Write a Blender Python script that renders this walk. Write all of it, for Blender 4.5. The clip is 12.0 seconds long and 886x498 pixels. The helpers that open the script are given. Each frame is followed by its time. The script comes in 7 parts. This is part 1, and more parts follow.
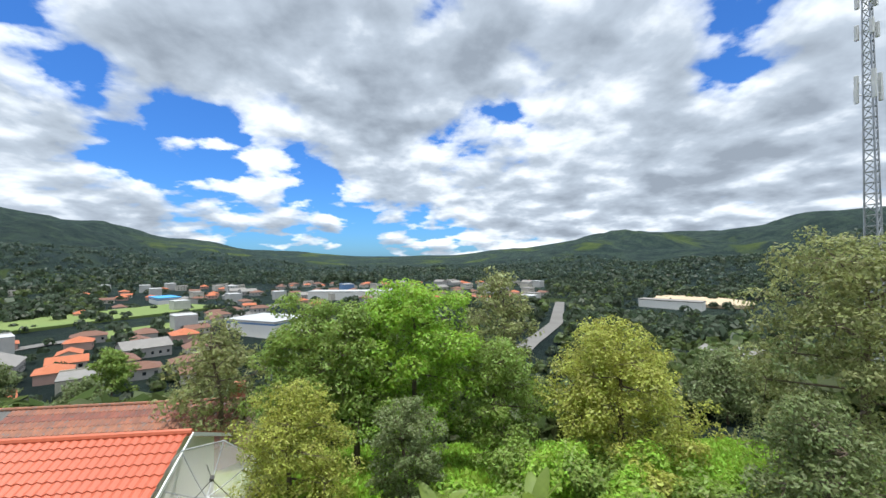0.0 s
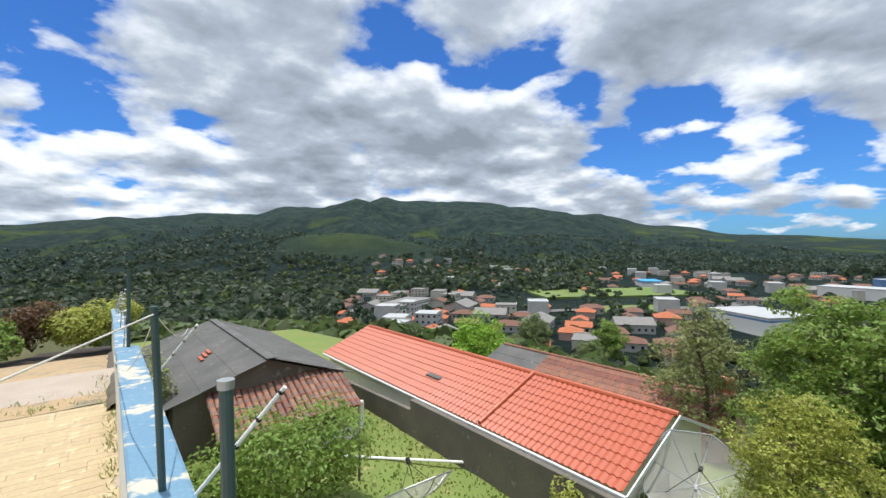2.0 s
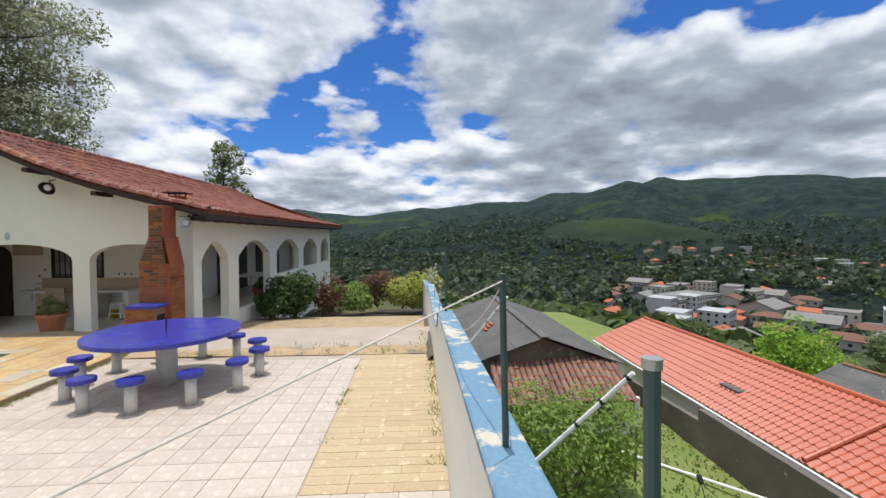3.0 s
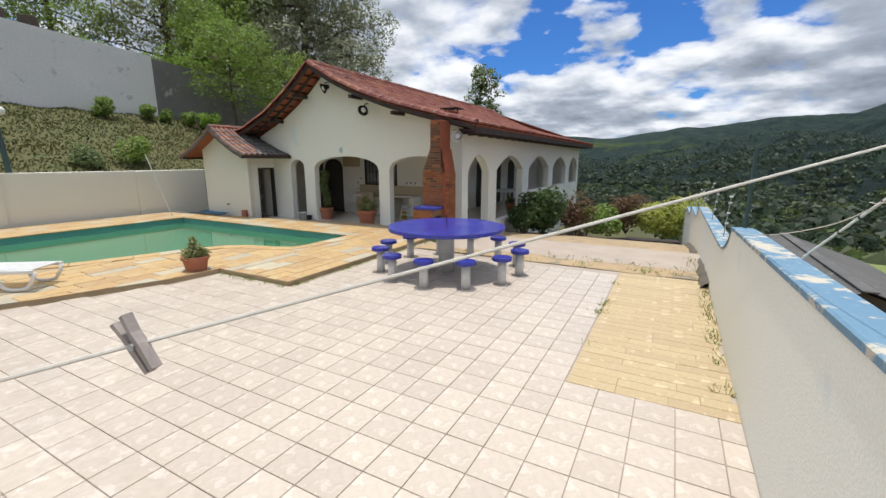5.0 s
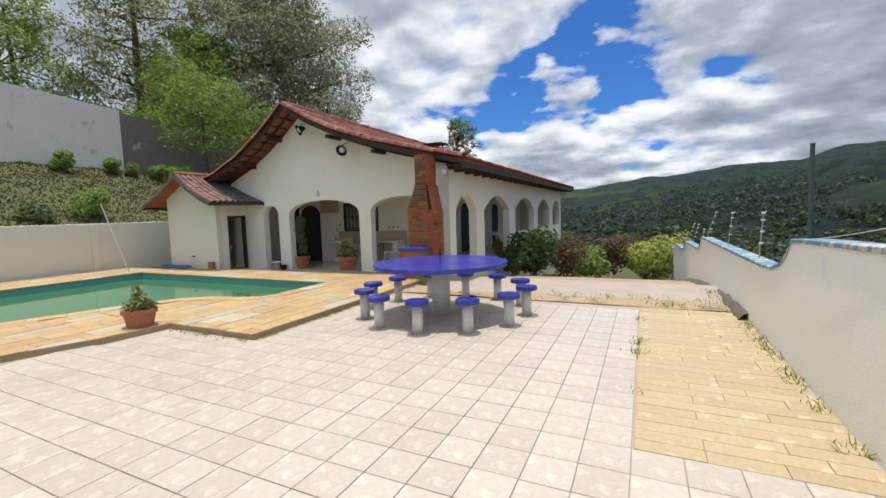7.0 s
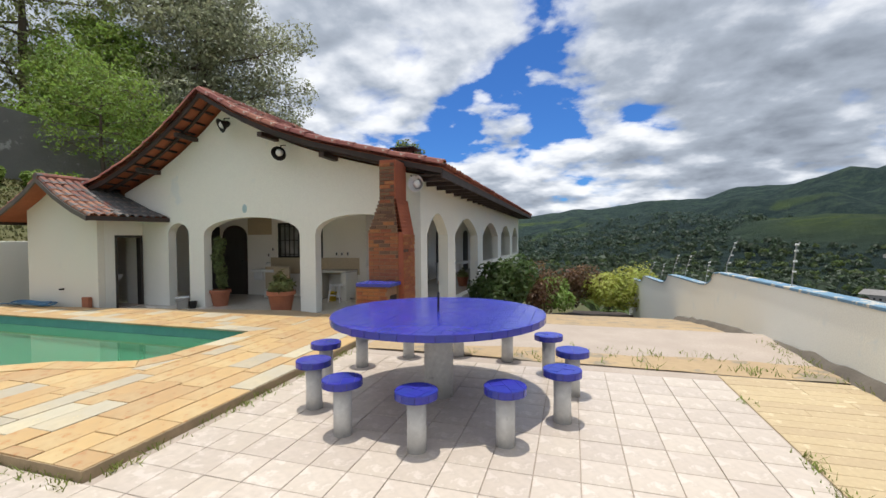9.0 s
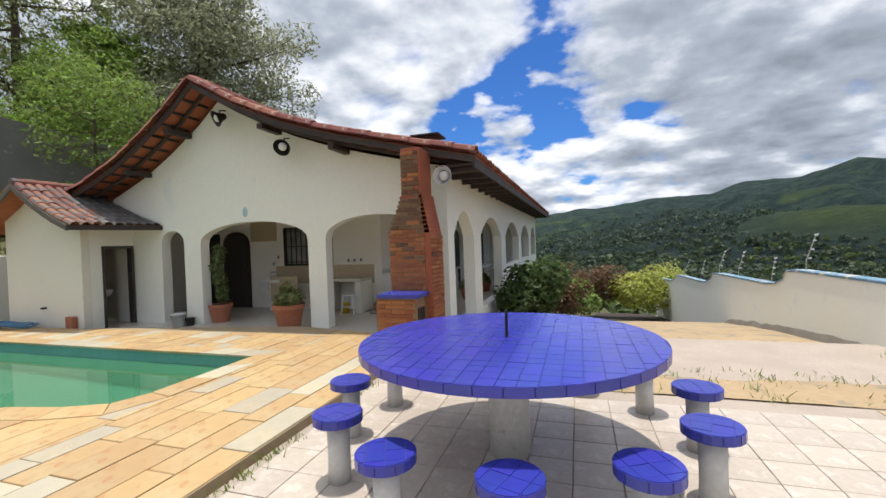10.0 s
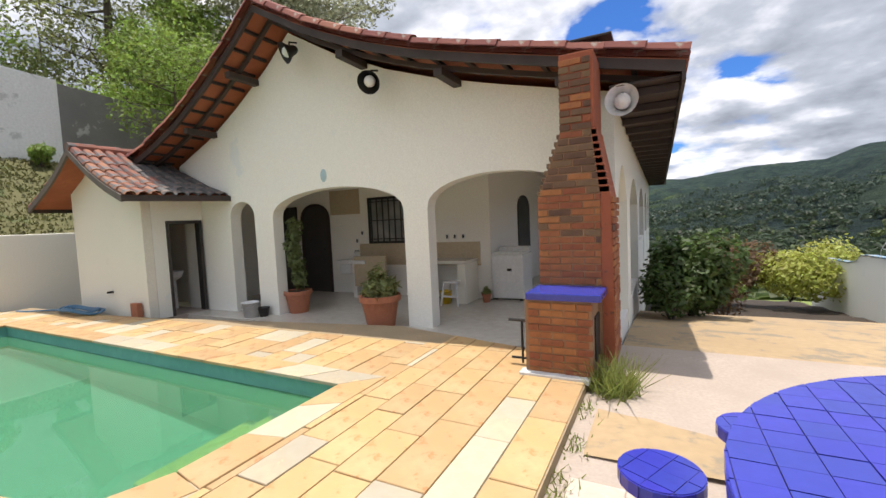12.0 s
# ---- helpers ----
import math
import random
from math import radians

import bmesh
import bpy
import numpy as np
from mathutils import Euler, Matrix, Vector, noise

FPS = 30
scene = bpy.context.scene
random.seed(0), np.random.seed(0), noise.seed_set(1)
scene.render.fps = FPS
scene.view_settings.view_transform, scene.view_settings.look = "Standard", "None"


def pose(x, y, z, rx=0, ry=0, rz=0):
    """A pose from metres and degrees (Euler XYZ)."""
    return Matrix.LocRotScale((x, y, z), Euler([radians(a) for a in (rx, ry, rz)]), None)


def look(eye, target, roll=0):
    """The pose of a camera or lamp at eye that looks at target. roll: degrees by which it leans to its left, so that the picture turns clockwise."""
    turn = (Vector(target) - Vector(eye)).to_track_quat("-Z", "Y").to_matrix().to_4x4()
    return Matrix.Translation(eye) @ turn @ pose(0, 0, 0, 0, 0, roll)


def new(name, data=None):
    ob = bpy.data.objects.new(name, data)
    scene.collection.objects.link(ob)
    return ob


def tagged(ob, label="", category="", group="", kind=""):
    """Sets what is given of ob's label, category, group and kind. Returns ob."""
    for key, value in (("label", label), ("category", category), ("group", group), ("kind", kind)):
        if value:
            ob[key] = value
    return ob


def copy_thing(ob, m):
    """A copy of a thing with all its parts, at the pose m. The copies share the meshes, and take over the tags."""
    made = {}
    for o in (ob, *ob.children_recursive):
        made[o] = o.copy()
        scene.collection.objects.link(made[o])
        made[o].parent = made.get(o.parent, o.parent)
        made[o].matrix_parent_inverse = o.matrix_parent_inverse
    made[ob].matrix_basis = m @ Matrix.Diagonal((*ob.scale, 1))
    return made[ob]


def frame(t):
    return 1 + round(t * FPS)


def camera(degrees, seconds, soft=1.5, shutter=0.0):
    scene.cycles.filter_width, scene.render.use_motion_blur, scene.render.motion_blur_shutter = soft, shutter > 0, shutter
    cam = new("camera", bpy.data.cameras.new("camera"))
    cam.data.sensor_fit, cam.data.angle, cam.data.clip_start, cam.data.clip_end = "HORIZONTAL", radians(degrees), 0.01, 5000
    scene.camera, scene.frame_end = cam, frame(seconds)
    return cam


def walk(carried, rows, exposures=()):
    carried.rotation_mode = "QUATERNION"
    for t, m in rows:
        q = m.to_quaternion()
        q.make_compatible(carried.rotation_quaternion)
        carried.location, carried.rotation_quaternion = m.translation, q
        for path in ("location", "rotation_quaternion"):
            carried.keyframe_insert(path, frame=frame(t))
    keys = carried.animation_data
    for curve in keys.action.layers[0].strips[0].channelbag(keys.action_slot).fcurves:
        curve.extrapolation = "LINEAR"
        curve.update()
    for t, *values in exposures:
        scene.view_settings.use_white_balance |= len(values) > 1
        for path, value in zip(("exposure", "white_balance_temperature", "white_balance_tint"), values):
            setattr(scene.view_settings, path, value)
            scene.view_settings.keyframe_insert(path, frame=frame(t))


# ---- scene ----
cam = camera(92.7, 12.0)
PATH = [
    (0, (4.100, -7.275, 2.393), (6.082, -7.538, 2.438), -0.4),
    (0.5, (4.170, -7.245, 2.403), (6.164, -7.096, 2.428), -0.1),
    (1, (4.200, -7.225, 2.413), (6.097, -6.592, 2.425), -0.1),
    (1.5, (4.220, -7.195, 2.403), (5.888, -6.092, 2.410), -0.3),
    (2, (4.170, -7.125, 2.383), (5.410, -5.556, 2.380), -0.5),
    (2.5, (4.090, -6.955, 2.363), (4.804, -5.086, 2.340), -0.2),
    (3, (3.954, -6.847, 2.324), (4.071, -4.852, 2.259), -0.1),
    (3.5, (3.825, -6.782, 2.229), (3.455, -4.820, 2.113), 0.0),
    (5.5, (3.554, -6.768, 1.980), (2.609, -5.064, 1.529), 0.1),
    (6, (3.563, -6.471, 1.887), (2.653, -4.732, 1.502), -0.6),
    (6.5, (3.316, -6.288, 1.636), (2.411, -4.524, 1.376), -1.9),
    (8.5, (1.702, -4.581, 1.569), (1.069, -2.685, 1.517), -0.1),
    (9, (1.308, -4.078, 1.569), (0.723, -2.166, 1.523), -0.5),
    (9.5, (0.945, -3.646, 1.569), (0.361, -1.734, 1.530), -1.3),
    (10, (0.531, -3.088, 1.543), (-0.077, -1.183, 1.513), -2.1),
    (10.5, (0.100, -2.672, 1.572), (-0.530, -0.774, 1.543), -2.3),
    (11, (-0.285, -2.133, 1.545), (-0.944, -0.245, 1.515), -2.3),
    (11.5, (-0.741, -1.704, 1.528), (-1.406, 0.182, 1.471), -1.3),
    (12, (-1.176, -1.246, 1.504), (-2.091, 0.527, 1.372), -2.6),
]
walk(cam, [(t, look(eye, aim, roll)) for t, eye, aim, roll in PATH], exposures=((0, 1.08, 6400, 7), (1.2, 0.98, 6400, 7), (2, 0.83, 6400, 8), (3, 0.6, 6400, 10), (8.5, 0.64, 6500, 10), (10.5, 0.84, 6550, 11), (12, 1.03, 6750, 14)))


# ---- light ----
SUN = Vector((-0.045, 0.05, 0.99)).normalized()
world = bpy.data.worlds.new("sky")
scene.world = world
world.use_nodes = True
wn, wl = world.node_tree.nodes, world.node_tree.links
wn.clear()
w_out, w_bg = wn.new("ShaderNodeOutputWorld"), wn.new("ShaderNodeBackground")
w_sky = wn.new("ShaderNodeTexSky")
w_sky.sky_type, w_sky.sun_disc = "NISHITA", False
w_sky.sun_elevation, w_sky.sun_rotation = math.asin(SUN.z), math.atan2(SUN.x, SUN.y)
w_sky.altitude, w_sky.air_density, w_sky.dust_density, w_sky.ozone_density = 200, 1.0, 0.6, 2.2
w_bg.inputs["Strength"].default_value = 0.1


def wnode(kind, **sets):
    n = wn.new(kind)
    for key, v in sets.items():
        n.inputs[key].default_value = v
    return n


def wmath(op, a, b=None):
    n = wn.new("ShaderNodeMath")
    n.operation = op
    for i, v in enumerate((a, b)):
        if v is None:
            continue
        if isinstance(v, (int, float)):
            n.inputs[i].default_value = v
        else:
            wl.new(v, n.inputs[i])
    return n.outputs[0]


w_co = wn.new("ShaderNodeTexCoord")
w_sep = wn.new("ShaderNodeSeparateXYZ")
wl.new(w_co.outputs["Generated"], w_sep.inputs[0])
# a flat layer of cloud, foreshortened towards the horizon
w_den = wmath("ADD", wmath("MAXIMUM", w_sep.outputs["Z"], 0.0), 0.25)
w_flat = wn.new("ShaderNodeCombineXYZ")
wl.new(wmath("DIVIDE", w_sep.outputs["X"], w_den), w_flat.inputs[0])
wl.new(wmath("DIVIDE", w_sep.outputs["Y"], w_den), w_flat.inputs[1])


def cloud_noise(scale, detail, rough, shift, grow=1.0):
    """Noise on the cloud layer; grow above 1 reads it a little nearer to the zenith."""
    m = wn.new("ShaderNodeVectorMath")
    m.operation = "MULTIPLY_ADD"
    m.inputs[1].default_value = (1 / grow, 1 / grow, 1)
    m.inputs[2].default_value = (6.2 + shift, 2.7 + shift * 0.6, 0.4)
    wl.new(w_flat.outputs[0], m.inputs[0])
    n = wnode("ShaderNodeTexNoise", Scale=scale, Detail=detail, Roughness=rough, Distortion=0.12)
    wl.new(m.outputs[0], n.inputs["Vector"])
    return n.outputs["Fac"]


def wramp(fac, stops):
    r = wn.new("ShaderNodeValToRGB")
    while len(r.color_ramp.elements) < len(stops):
        r.color_ramp.elements.new(0.5)
    for e, (p, c) in zip(r.color_ramp.elements, stops):
        e.position, e.color = p, (*c, 1) if not isinstance(c, float) else (c, c, c, 1)
    wl.new(fac, r.inputs[0])
    return r.outputs["Color"]


# the larger breaks in the cloud: bearing and height in degrees, half width, depth
BREAKS = ((-62.4, 13.2, 7.5, 0.16), (-53, 21, 6, 0.10), (-43, 24.5, 5.5, 0.11), (-103, 15, 5.5, 0.115), (-133, 25, 8, 0.12), (-101, 31, 6, 0.13), (-114, 28, 6, 0.10), (-80.5, 13.7, 3, 0.08),
          (-80, 1.5, 8, 0.15), (-92, 1.5, 7, 0.15), (-68, 2.0, 6, 0.12), (3.5, 19, 6, 0.115), (14, 14.6, 5, 0.10), (20, 12, 3.5, 0.07), (1.7, 27, 4.5, 0.10), (-31, 29, 5.5, 0.12), (2, 5, 4, 0.05))
# heavier, greyer heaps: the same measures
MASSES = ((-86, 20, 9, 0.24), (-95, 23, 7, 0.12), (-131, 11, 10, 0.16), (-20, 17, 13, 0.20), (-8, 11, 8, 0.10), (-30, 15, 9, 0.10), (-26, 9, 9, 0.08), (-112, 12, 6, 0.08))


def spots(rows):
    """The sum of soft round spots in the sky."""
    total = None
    for az, el, half, depth in rows:
        dot = wn.new("ShaderNodeVectorMath")
        dot.operation = "DOT_PRODUCT"
        dot.inputs[1].default_value = (-math.sin(radians(az)) * math.cos(radians(el)), math.cos(radians(az)) * math.cos(radians(el)), math.sin(radians(el)))
        wl.new(w_co.outputs["Generated"], dot.inputs[0])
        fall = wn.new("ShaderNodeMapRange")
        fall.interpolation_type = "SMOOTHSTEP"
        for key, v in (("From Min", math.cos(radians(half * 1.5))), ("From Max", 1.0), ("To Min", 0.0), ("To Max", depth)):
            fall.inputs[key].default_value = v
        wl.new(dot.outputs["Value"], fall.inputs["Value"])
        total = fall.outputs[0] if total is None else wmath("ADD", total, fall.outputs[0])
    return total


w_gap, w_mass = spots(BREAKS), spots(MASSES)


def heaps(grow):
    """How thick the cloud stands: broad heaps with smaller puffs on them."""
    broad = wmath("MULTIPLY", cloud_noise(1.25, 3, 0.5, 0.0, grow), 0.52)
    puffs = wmath("MULTIPLY", cloud_noise(4.4, 7, 0.5, 0.7, grow), 0.48)
    return wmath("ADD", broad, puffs)


w_thick = heaps(1.0)
w_puff = wmath("SUBTRACT", w_thick, w_gap)
w_cover = wramp(w_puff, ((0.335, 0.0), (0.37, 0.7), (0.42, 1.0)))
# tops that stand out against thinner cloud above them are white, undersides grey
w_relief = wmath("MULTIPLY", wmath("SUBTRACT", w_thick, heaps(1.06)), 2.3)
w_body = wmath("SUBTRACT", wmath("ADD", 0.5, w_relief), wmath("MULTIPLY", wmath("SUBTRACT", wmath("ADD", w_thick, wmath("MULTIPLY", w_mass, 0.26)), 0.47), 1.7))
w_shade = wramp(w_body, ((0.16, (1.7, 1.95, 2.35)), (0.40, (2.8, 3.15, 3.7)), (0.52, (4.3, 4.6, 5.1)), (0.63, (5.8, 6.0, 6.3)), (0.78, (6.9, 7.0, 7.1))))
w_blue = wn.new("ShaderNodeMix")
w_blue.data_type, w_blue.blend_type = "RGBA", "MULTIPLY"
w_blue.inputs["Factor"].default_value = 1.0
w_blue.inputs[7].default_value = (0.22, 0.46, 0.82, 1)
wl.new(w_sky.outputs[0], w_blue.inputs[6])
w_mix = wn.new("ShaderNodeMix")
w_mix.data_type = "RGBA"
wl.new(w_cover, w_mix.inputs["Factor"])
wl.new(w_blue.outputs[2], w_mix.inputs[6])
wl.new(w_shade, w_mix.inputs[7])
# glow added to the cloud round the high sun, out of view, to lift shade
w_near = wn.new("ShaderNodeVectorMath")
w_near.operation = "DOT_PRODUCT"
w_near.inputs[1].default_value = SUN
wl.new(w_co.outputs["Generated"], w_near.inputs[0])
w_zenith_fill = wn.new("ShaderNodeMapRange")
w_zenith_fill.interpolation_type = "SMOOTHSTEP"
for w_key, w_val in (("From Min", 0.55), ("From Max", 1.0), ("To Min", 1.0), ("To Max", 2.4)):
    w_zenith_fill.inputs[w_key].default_value = w_val
wl.new(w_near.outputs["Value"], w_zenith_fill.inputs["Value"])
w_lit = wn.new("ShaderNodeVectorMath")
w_lit.operation = "SCALE"
wl.new(w_mix.outputs[2], w_lit.inputs[0])
wl.new(w_zenith_fill.outputs[0], w_lit.inputs["Scale"])
wl.new(w_lit.outputs[0], w_bg.inputs["Color"])
wl.new(w_bg.outputs[0], w_out.inputs[0])

sun = new("sun", bpy.data.lights.new("sun", "SUN"))
sun.data.energy, sun.data.angle, sun.data.color = 2.45, radians(0.53), (1.0, 0.96, 0.88)
sun.matrix_world = look(SUN * 60, (0, 0, 0))


# ---- materials ----
def material(name, a, b=None, rough=0.6, grain=30.0, stain=1.2, bump=0.15, metal=0.0, third=None, spec=0.5, island=0.0,
             coat=0.0, dist=0.01):
    """A surface of two tones mixed by fine grain and broad stains, with fine relief; third is a stain of its own colour."""
    m = bpy.data.materials.new(name)
    m.use_nodes = True
    nt, ln = m.node_tree.nodes, m.node_tree.links
    bsdf = nt["Principled BSDF"]
    b = b or tuple(c * 0.8 for c in a)
    co = nt.new("ShaderNodeTexCoord").outputs["Object"]
    def noise_at(scale, detail=5):
        n = nt.new("ShaderNodeTexNoise")
        n.inputs["Scale"].default_value, n.inputs["Detail"].default_value = scale, detail
        ln.new(co, n.inputs["Vector"])
        return n.outputs["Fac"]
    def mix(fac, x, y):
        n = nt.new("ShaderNodeMix")
        n.data_type = "RGBA"
        for sock, v in ((n.inputs["Factor"], fac), (n.inputs[6], x), (n.inputs[7], y)):
            if isinstance(v, tuple):
                sock.default_value = (*v, 1)
            elif isinstance(v, (int, float)):
                sock.default_value = v
            else:
                ln.new(v, sock)
        return n.outputs[2]
    def ramp(fac, lo, hi):
        n = nt.new("ShaderNodeMapRange")
        n.inputs["From Min"].default_value, n.inputs["From Max"].default_value = lo, hi
        ln.new(fac, n.inputs["Value"])
        return n.outputs[0]
    fine, broad = noise_at(grain), noise_at(stain, 6)
    col = mix(ramp(broad, 0.35, 0.65), a, b)
    col = mix(ramp(fine, 0.3, 0.75), col, tuple(0.5 * (p + q) * 0.86 for p, q in zip(a, b)))
    if third:
        shift = nt.new("ShaderNodeTexNoise")
        shift.inputs["Scale"].default_value, shift.inputs["Detail"].default_value = stain * 3.1, 8
        shift.inputs["Roughness"].default_value = 0.65
        ln.new(co, shift.inputs["Vector"])
        col = mix(ramp(shift.outputs["Fac"], third[1], third[1] + 0.06), col, third[0])
    if island:
        src = nt.new("ShaderNodeNewGeometry").outputs["Random Per Island"] if island > 0 else nt.new("ShaderNodeObjectInfo").outputs["Random"]
        hsv = nt.new("ShaderNodeHueSaturation")
        ln.new(col, hsv.inputs["Color"])
        v = nt.new("ShaderNodeMapRange")
        v.inputs["To Min"].default_value, v.inputs["To Max"].default_value = 1 - abs(island), 1 + abs(island)
        ln.new(src, v.inputs["Value"])
        ln.new(v.outputs[0], hsv.inputs["Value"])
        h = nt.new("ShaderNodeMapRange")
        h.inputs["To Min"].default_value, h.inputs["To Max"].default_value = 0.5 - abs(island) * 0.05, 0.5 + abs(island) * 0.05
        ln.new(src, h.inputs["Value"])
        ln.new(h.outputs[0], hsv.inputs["Hue"])
        col = hsv.outputs[0]
    ln.new(col, bsdf.inputs["Base Color"])
    r = nt.new("ShaderNodeMapRange")
    r.inputs["To Min"].default_value, r.inputs["To Max"].default_value = max(0.03, rough - 0.1), min(1, rough + 0.12)
    ln.new(broad, r.inputs["Value"])
    ln.new(r.outputs[0], bsdf.inputs["Roughness"])
    bsdf.inputs["Metallic"].default_value = metal
    bsdf.inputs["Specular IOR Level"].default_value = spec
    bsdf.inputs["Coat Weight"].default_value = coat
    if bump:
        bp = nt.new("ShaderNodeBump")
        bp.inputs["Strength"].default_value, bp.inputs["Distance"].default_value = bump, dist
        ln.new(fine, bp.inputs["Height"])
        ln.new(bp.outputs[0], bsdf.inputs["Normal"])
    return m


M = {}
M["plaster"] = material("white_plaster", (0.86, 0.85, 0.77), (0.83, 0.84, 0.78), 0.85, 60, 0.5, 0.25, third=((0.72, 0.75, 0.72), 0.62))
M["plaster_aged"] = material("cream_plaster", (0.80, 0.77, 0.67), (0.75, 0.73, 0.65), 0.85, 50, 0.6, 0.3, third=((0.66, 0.64, 0.58), 0.64))
M["plaster_in"] = material("inner_plaster", (0.86, 0.83, 0.77), (0.82, 0.79, 0.73), 0.8, 40, 0.8, 0.15)
M["concrete"] = material("old_concrete", (0.83, 0.82, 0.79), (0.76, 0.75, 0.72), 0.9, 14, 0.5, 0.5, third=((0.54, 0.54, 0.51), 0.6))
M["dark_concrete"] = material("damp_concrete", (0.26, 0.25, 0.23), (0.17, 0.165, 0.155), 0.9, 18, 0.5, 0.5, third=((0.40, 0.39, 0.37), 0.60))
M["darkwall"] = material("weathered_wall", (0.19, 0.16, 0.13), (0.10, 0.09, 0.08), 0.92, 12, 0.6, 0.5, third=((0.30, 0.27, 0.23), 0.62))
M["blue_cap"] = material("peeling_blue_paint", (0.11, 0.22, 0.34), (0.15, 0.27, 0.37), 0.7, 40, 1.6, 0.3, third=((0.50, 0.46, 0.38), 0.525))
M["tile"] = material("floor_tile", (0.55, 0.47, 0.40), (0.49, 0.415, 0.34), 0.35, 16, 2.2, 0.05, third=((0.575, 0.50, 0.435), 0.54), island=-0.06)
M["grout"] = material("grout", (0.44, 0.365, 0.305), (0.37, 0.305, 0.25), 0.9, 40, 2)
M["yellow"] = material("yellow_deck", (0.48, 0.37, 0.225), (0.44, 0.335, 0.195), 0.75, 22, 1.5, 0.2, third=((0.54, 0.44, 0.28), 0.58), island=-0.05)
M["stone"] = material("yellow_stone", (0.48, 0.295, 0.125), (0.48, 0.35, 0.185), 0.6, 9, 2.4, 0.25, third=((0.42, 0.21, 0.08), 0.56), island=-0.10)
M["stone_grey"] = material("grey_stone", (0.42, 0.38, 0.30), (0.50, 0.42, 0.28), 0.6, 9, 2.4, 0.25, third=((0.62, 0.50, 0.28), 0.60), island=-0.12)
M["joint"] = material("stone_joint", (0.40, 0.30, 0.18), (0.30, 0.23, 0.145), 0.95, 30, 2)
M["dirt_slab"] = material("worn_slab", (0.43, 0.31, 0.175), (0.37, 0.265, 0.155), 0.9, 10, 0.7, 0.5, third=((0.25, 0.205, 0.145), 0.53))
M["blue_tile"] = material("blue_glazed_tile", (0.034, 0.042, 0.33), (0.042, 0.052, 0.37), 0.22, 25, 1.6, 0.03, island=-0.08)
M["blue_grout"] = material("dark_blue_grout", (0.03, 0.03, 0.20), (0.035, 0.035, 0.22), 0.7)
M["limewash"] = material("worn_white_concrete", (0.66, 0.66, 0.64), (0.52, 0.52, 0.51), 0.85, 24, 3, 0.4, third=((0.38, 0.38, 0.37), 0.62))
M["brick"] = material("burnt_brick", (0.36, 0.125, 0.045), (0.26, 0.095, 0.042), 0.88, 20, 3, 0.5, third=((0.09, 0.065, 0.04), 0.60), island=-0.2)
M["brick_dark"] = material("sooty_brick", (0.20, 0.10, 0.055), (0.11, 0.075, 0.045), 0.9, 20, 3, 0.5, third=((0.30, 0.30, 0.24), 0.64), island=-0.3)
M["red_cement"] = material("red_mortar", (0.36, 0.10, 0.045), (0.26, 0.075, 0.04), 0.9, 22, 2.4, 0.4, third=((0.10, 0.06, 0.04), 0.64))
M["mortar"] = material("old_mortar", (0.34, 0.20, 0.11), (0.24, 0.14, 0.08), 0.95, 30, 3)
M["roof_tile"] = material("old_roof_tile", (0.27, 0.085, 0.055), (0.19, 0.065, 0.05), 0.85, 18, 1.4, 0.4, third=((0.30, 0.26, 0.22), 0.63), island=-0.25)
M["roof_stuff"] = material("old_roof_tiles", (0.27, 0.085, 0.055), (0.19, 0.065, 0.05), 0.85, 18, 1.4, 0.4, third=((0.30, 0.26, 0.22), 0.64), island=0.25)
M["roof_under"] = material("tile_underside", (0.42, 0.13, 0.062), (0.31, 0.10, 0.052), 0.85, 12, 2.5, 0.3)
M["lean_tile"] = material("weathered_tile", (0.34, 0.13, 0.075), (0.17, 0.09, 0.07), 0.88, 14, 1.8, 0.4, third=((0.13, 0.12, 0.12), 0.56), island=-0.25)
M["red_roof"] = material("orange_roof_tile", (0.47, 0.115, 0.055), (0.42, 0.10, 0.05), 0.42, 10, 0.5, 0.15, island=0.08)
M["fibre"] = material("fibre_cement", (0.14, 0.135, 0.13), (0.09, 0.09, 0.09), 0.9, 12, 0.7, 0.3, third=((0.22, 0.21, 0.20), 0.62))
M["wood_dark"] = material("dark_stained_wood", (0.055, 0.035, 0.028), (0.035, 0.024, 0.02), 0.6, 40, 3, 0.2)
M["wood_grey"] = material("grey_weathered_wood", (0.17, 0.14, 0.12), (0.11, 0.095, 0.085), 0.9, 40, 3, 0.3)
M["door"] = material("dark_door", (0.05, 0.042, 0.036), (0.035, 0.03, 0.027), 0.5, 30, 3, 0.1)
M["iron"] = material("black_iron", (0.03, 0.03, 0.032), (0.05, 0.045, 0.04), 0.5, 40, 4, 0.1, metal=0.6)
M["green_pipe"] = material("green_painted_steel", (0.05, 0.095, 0.09), (0.035, 0.07, 0.07), 0.5, 30, 4, 0.1)
M["white_paint"] = material("white_paint", (0.80, 0.80, 0.78), (0.74, 0.74, 0.71), 0.45, 30, 2, 0.05)
M["rope"] = material("white_cord", (0.66, 0.62, 0.55), (0.56, 0.52, 0.46), 0.9, 80, 4, 0.2)
M["galv"] = material("galvanised_steel", (0.50, 0.51, 0.52), (0.38, 0.39, 0.40), 0.45, 30, 4, 0.1, metal=0.7)
M["terracotta"] = material("terracotta", (0.42, 0.16, 0.085), (0.34, 0.13, 0.075), 0.85, 24, 3, 0.3)
M["soil"] = material("potting_soil", (0.05, 0.035, 0.025), (0.03, 0.022, 0.016), 1.0, 40, 8, 0.6)
M["plastic_white"] = material("white_plastic", (0.78, 0.78, 0.77), (0.72, 0.72, 0.71), 0.35, 20, 3, 0.03)
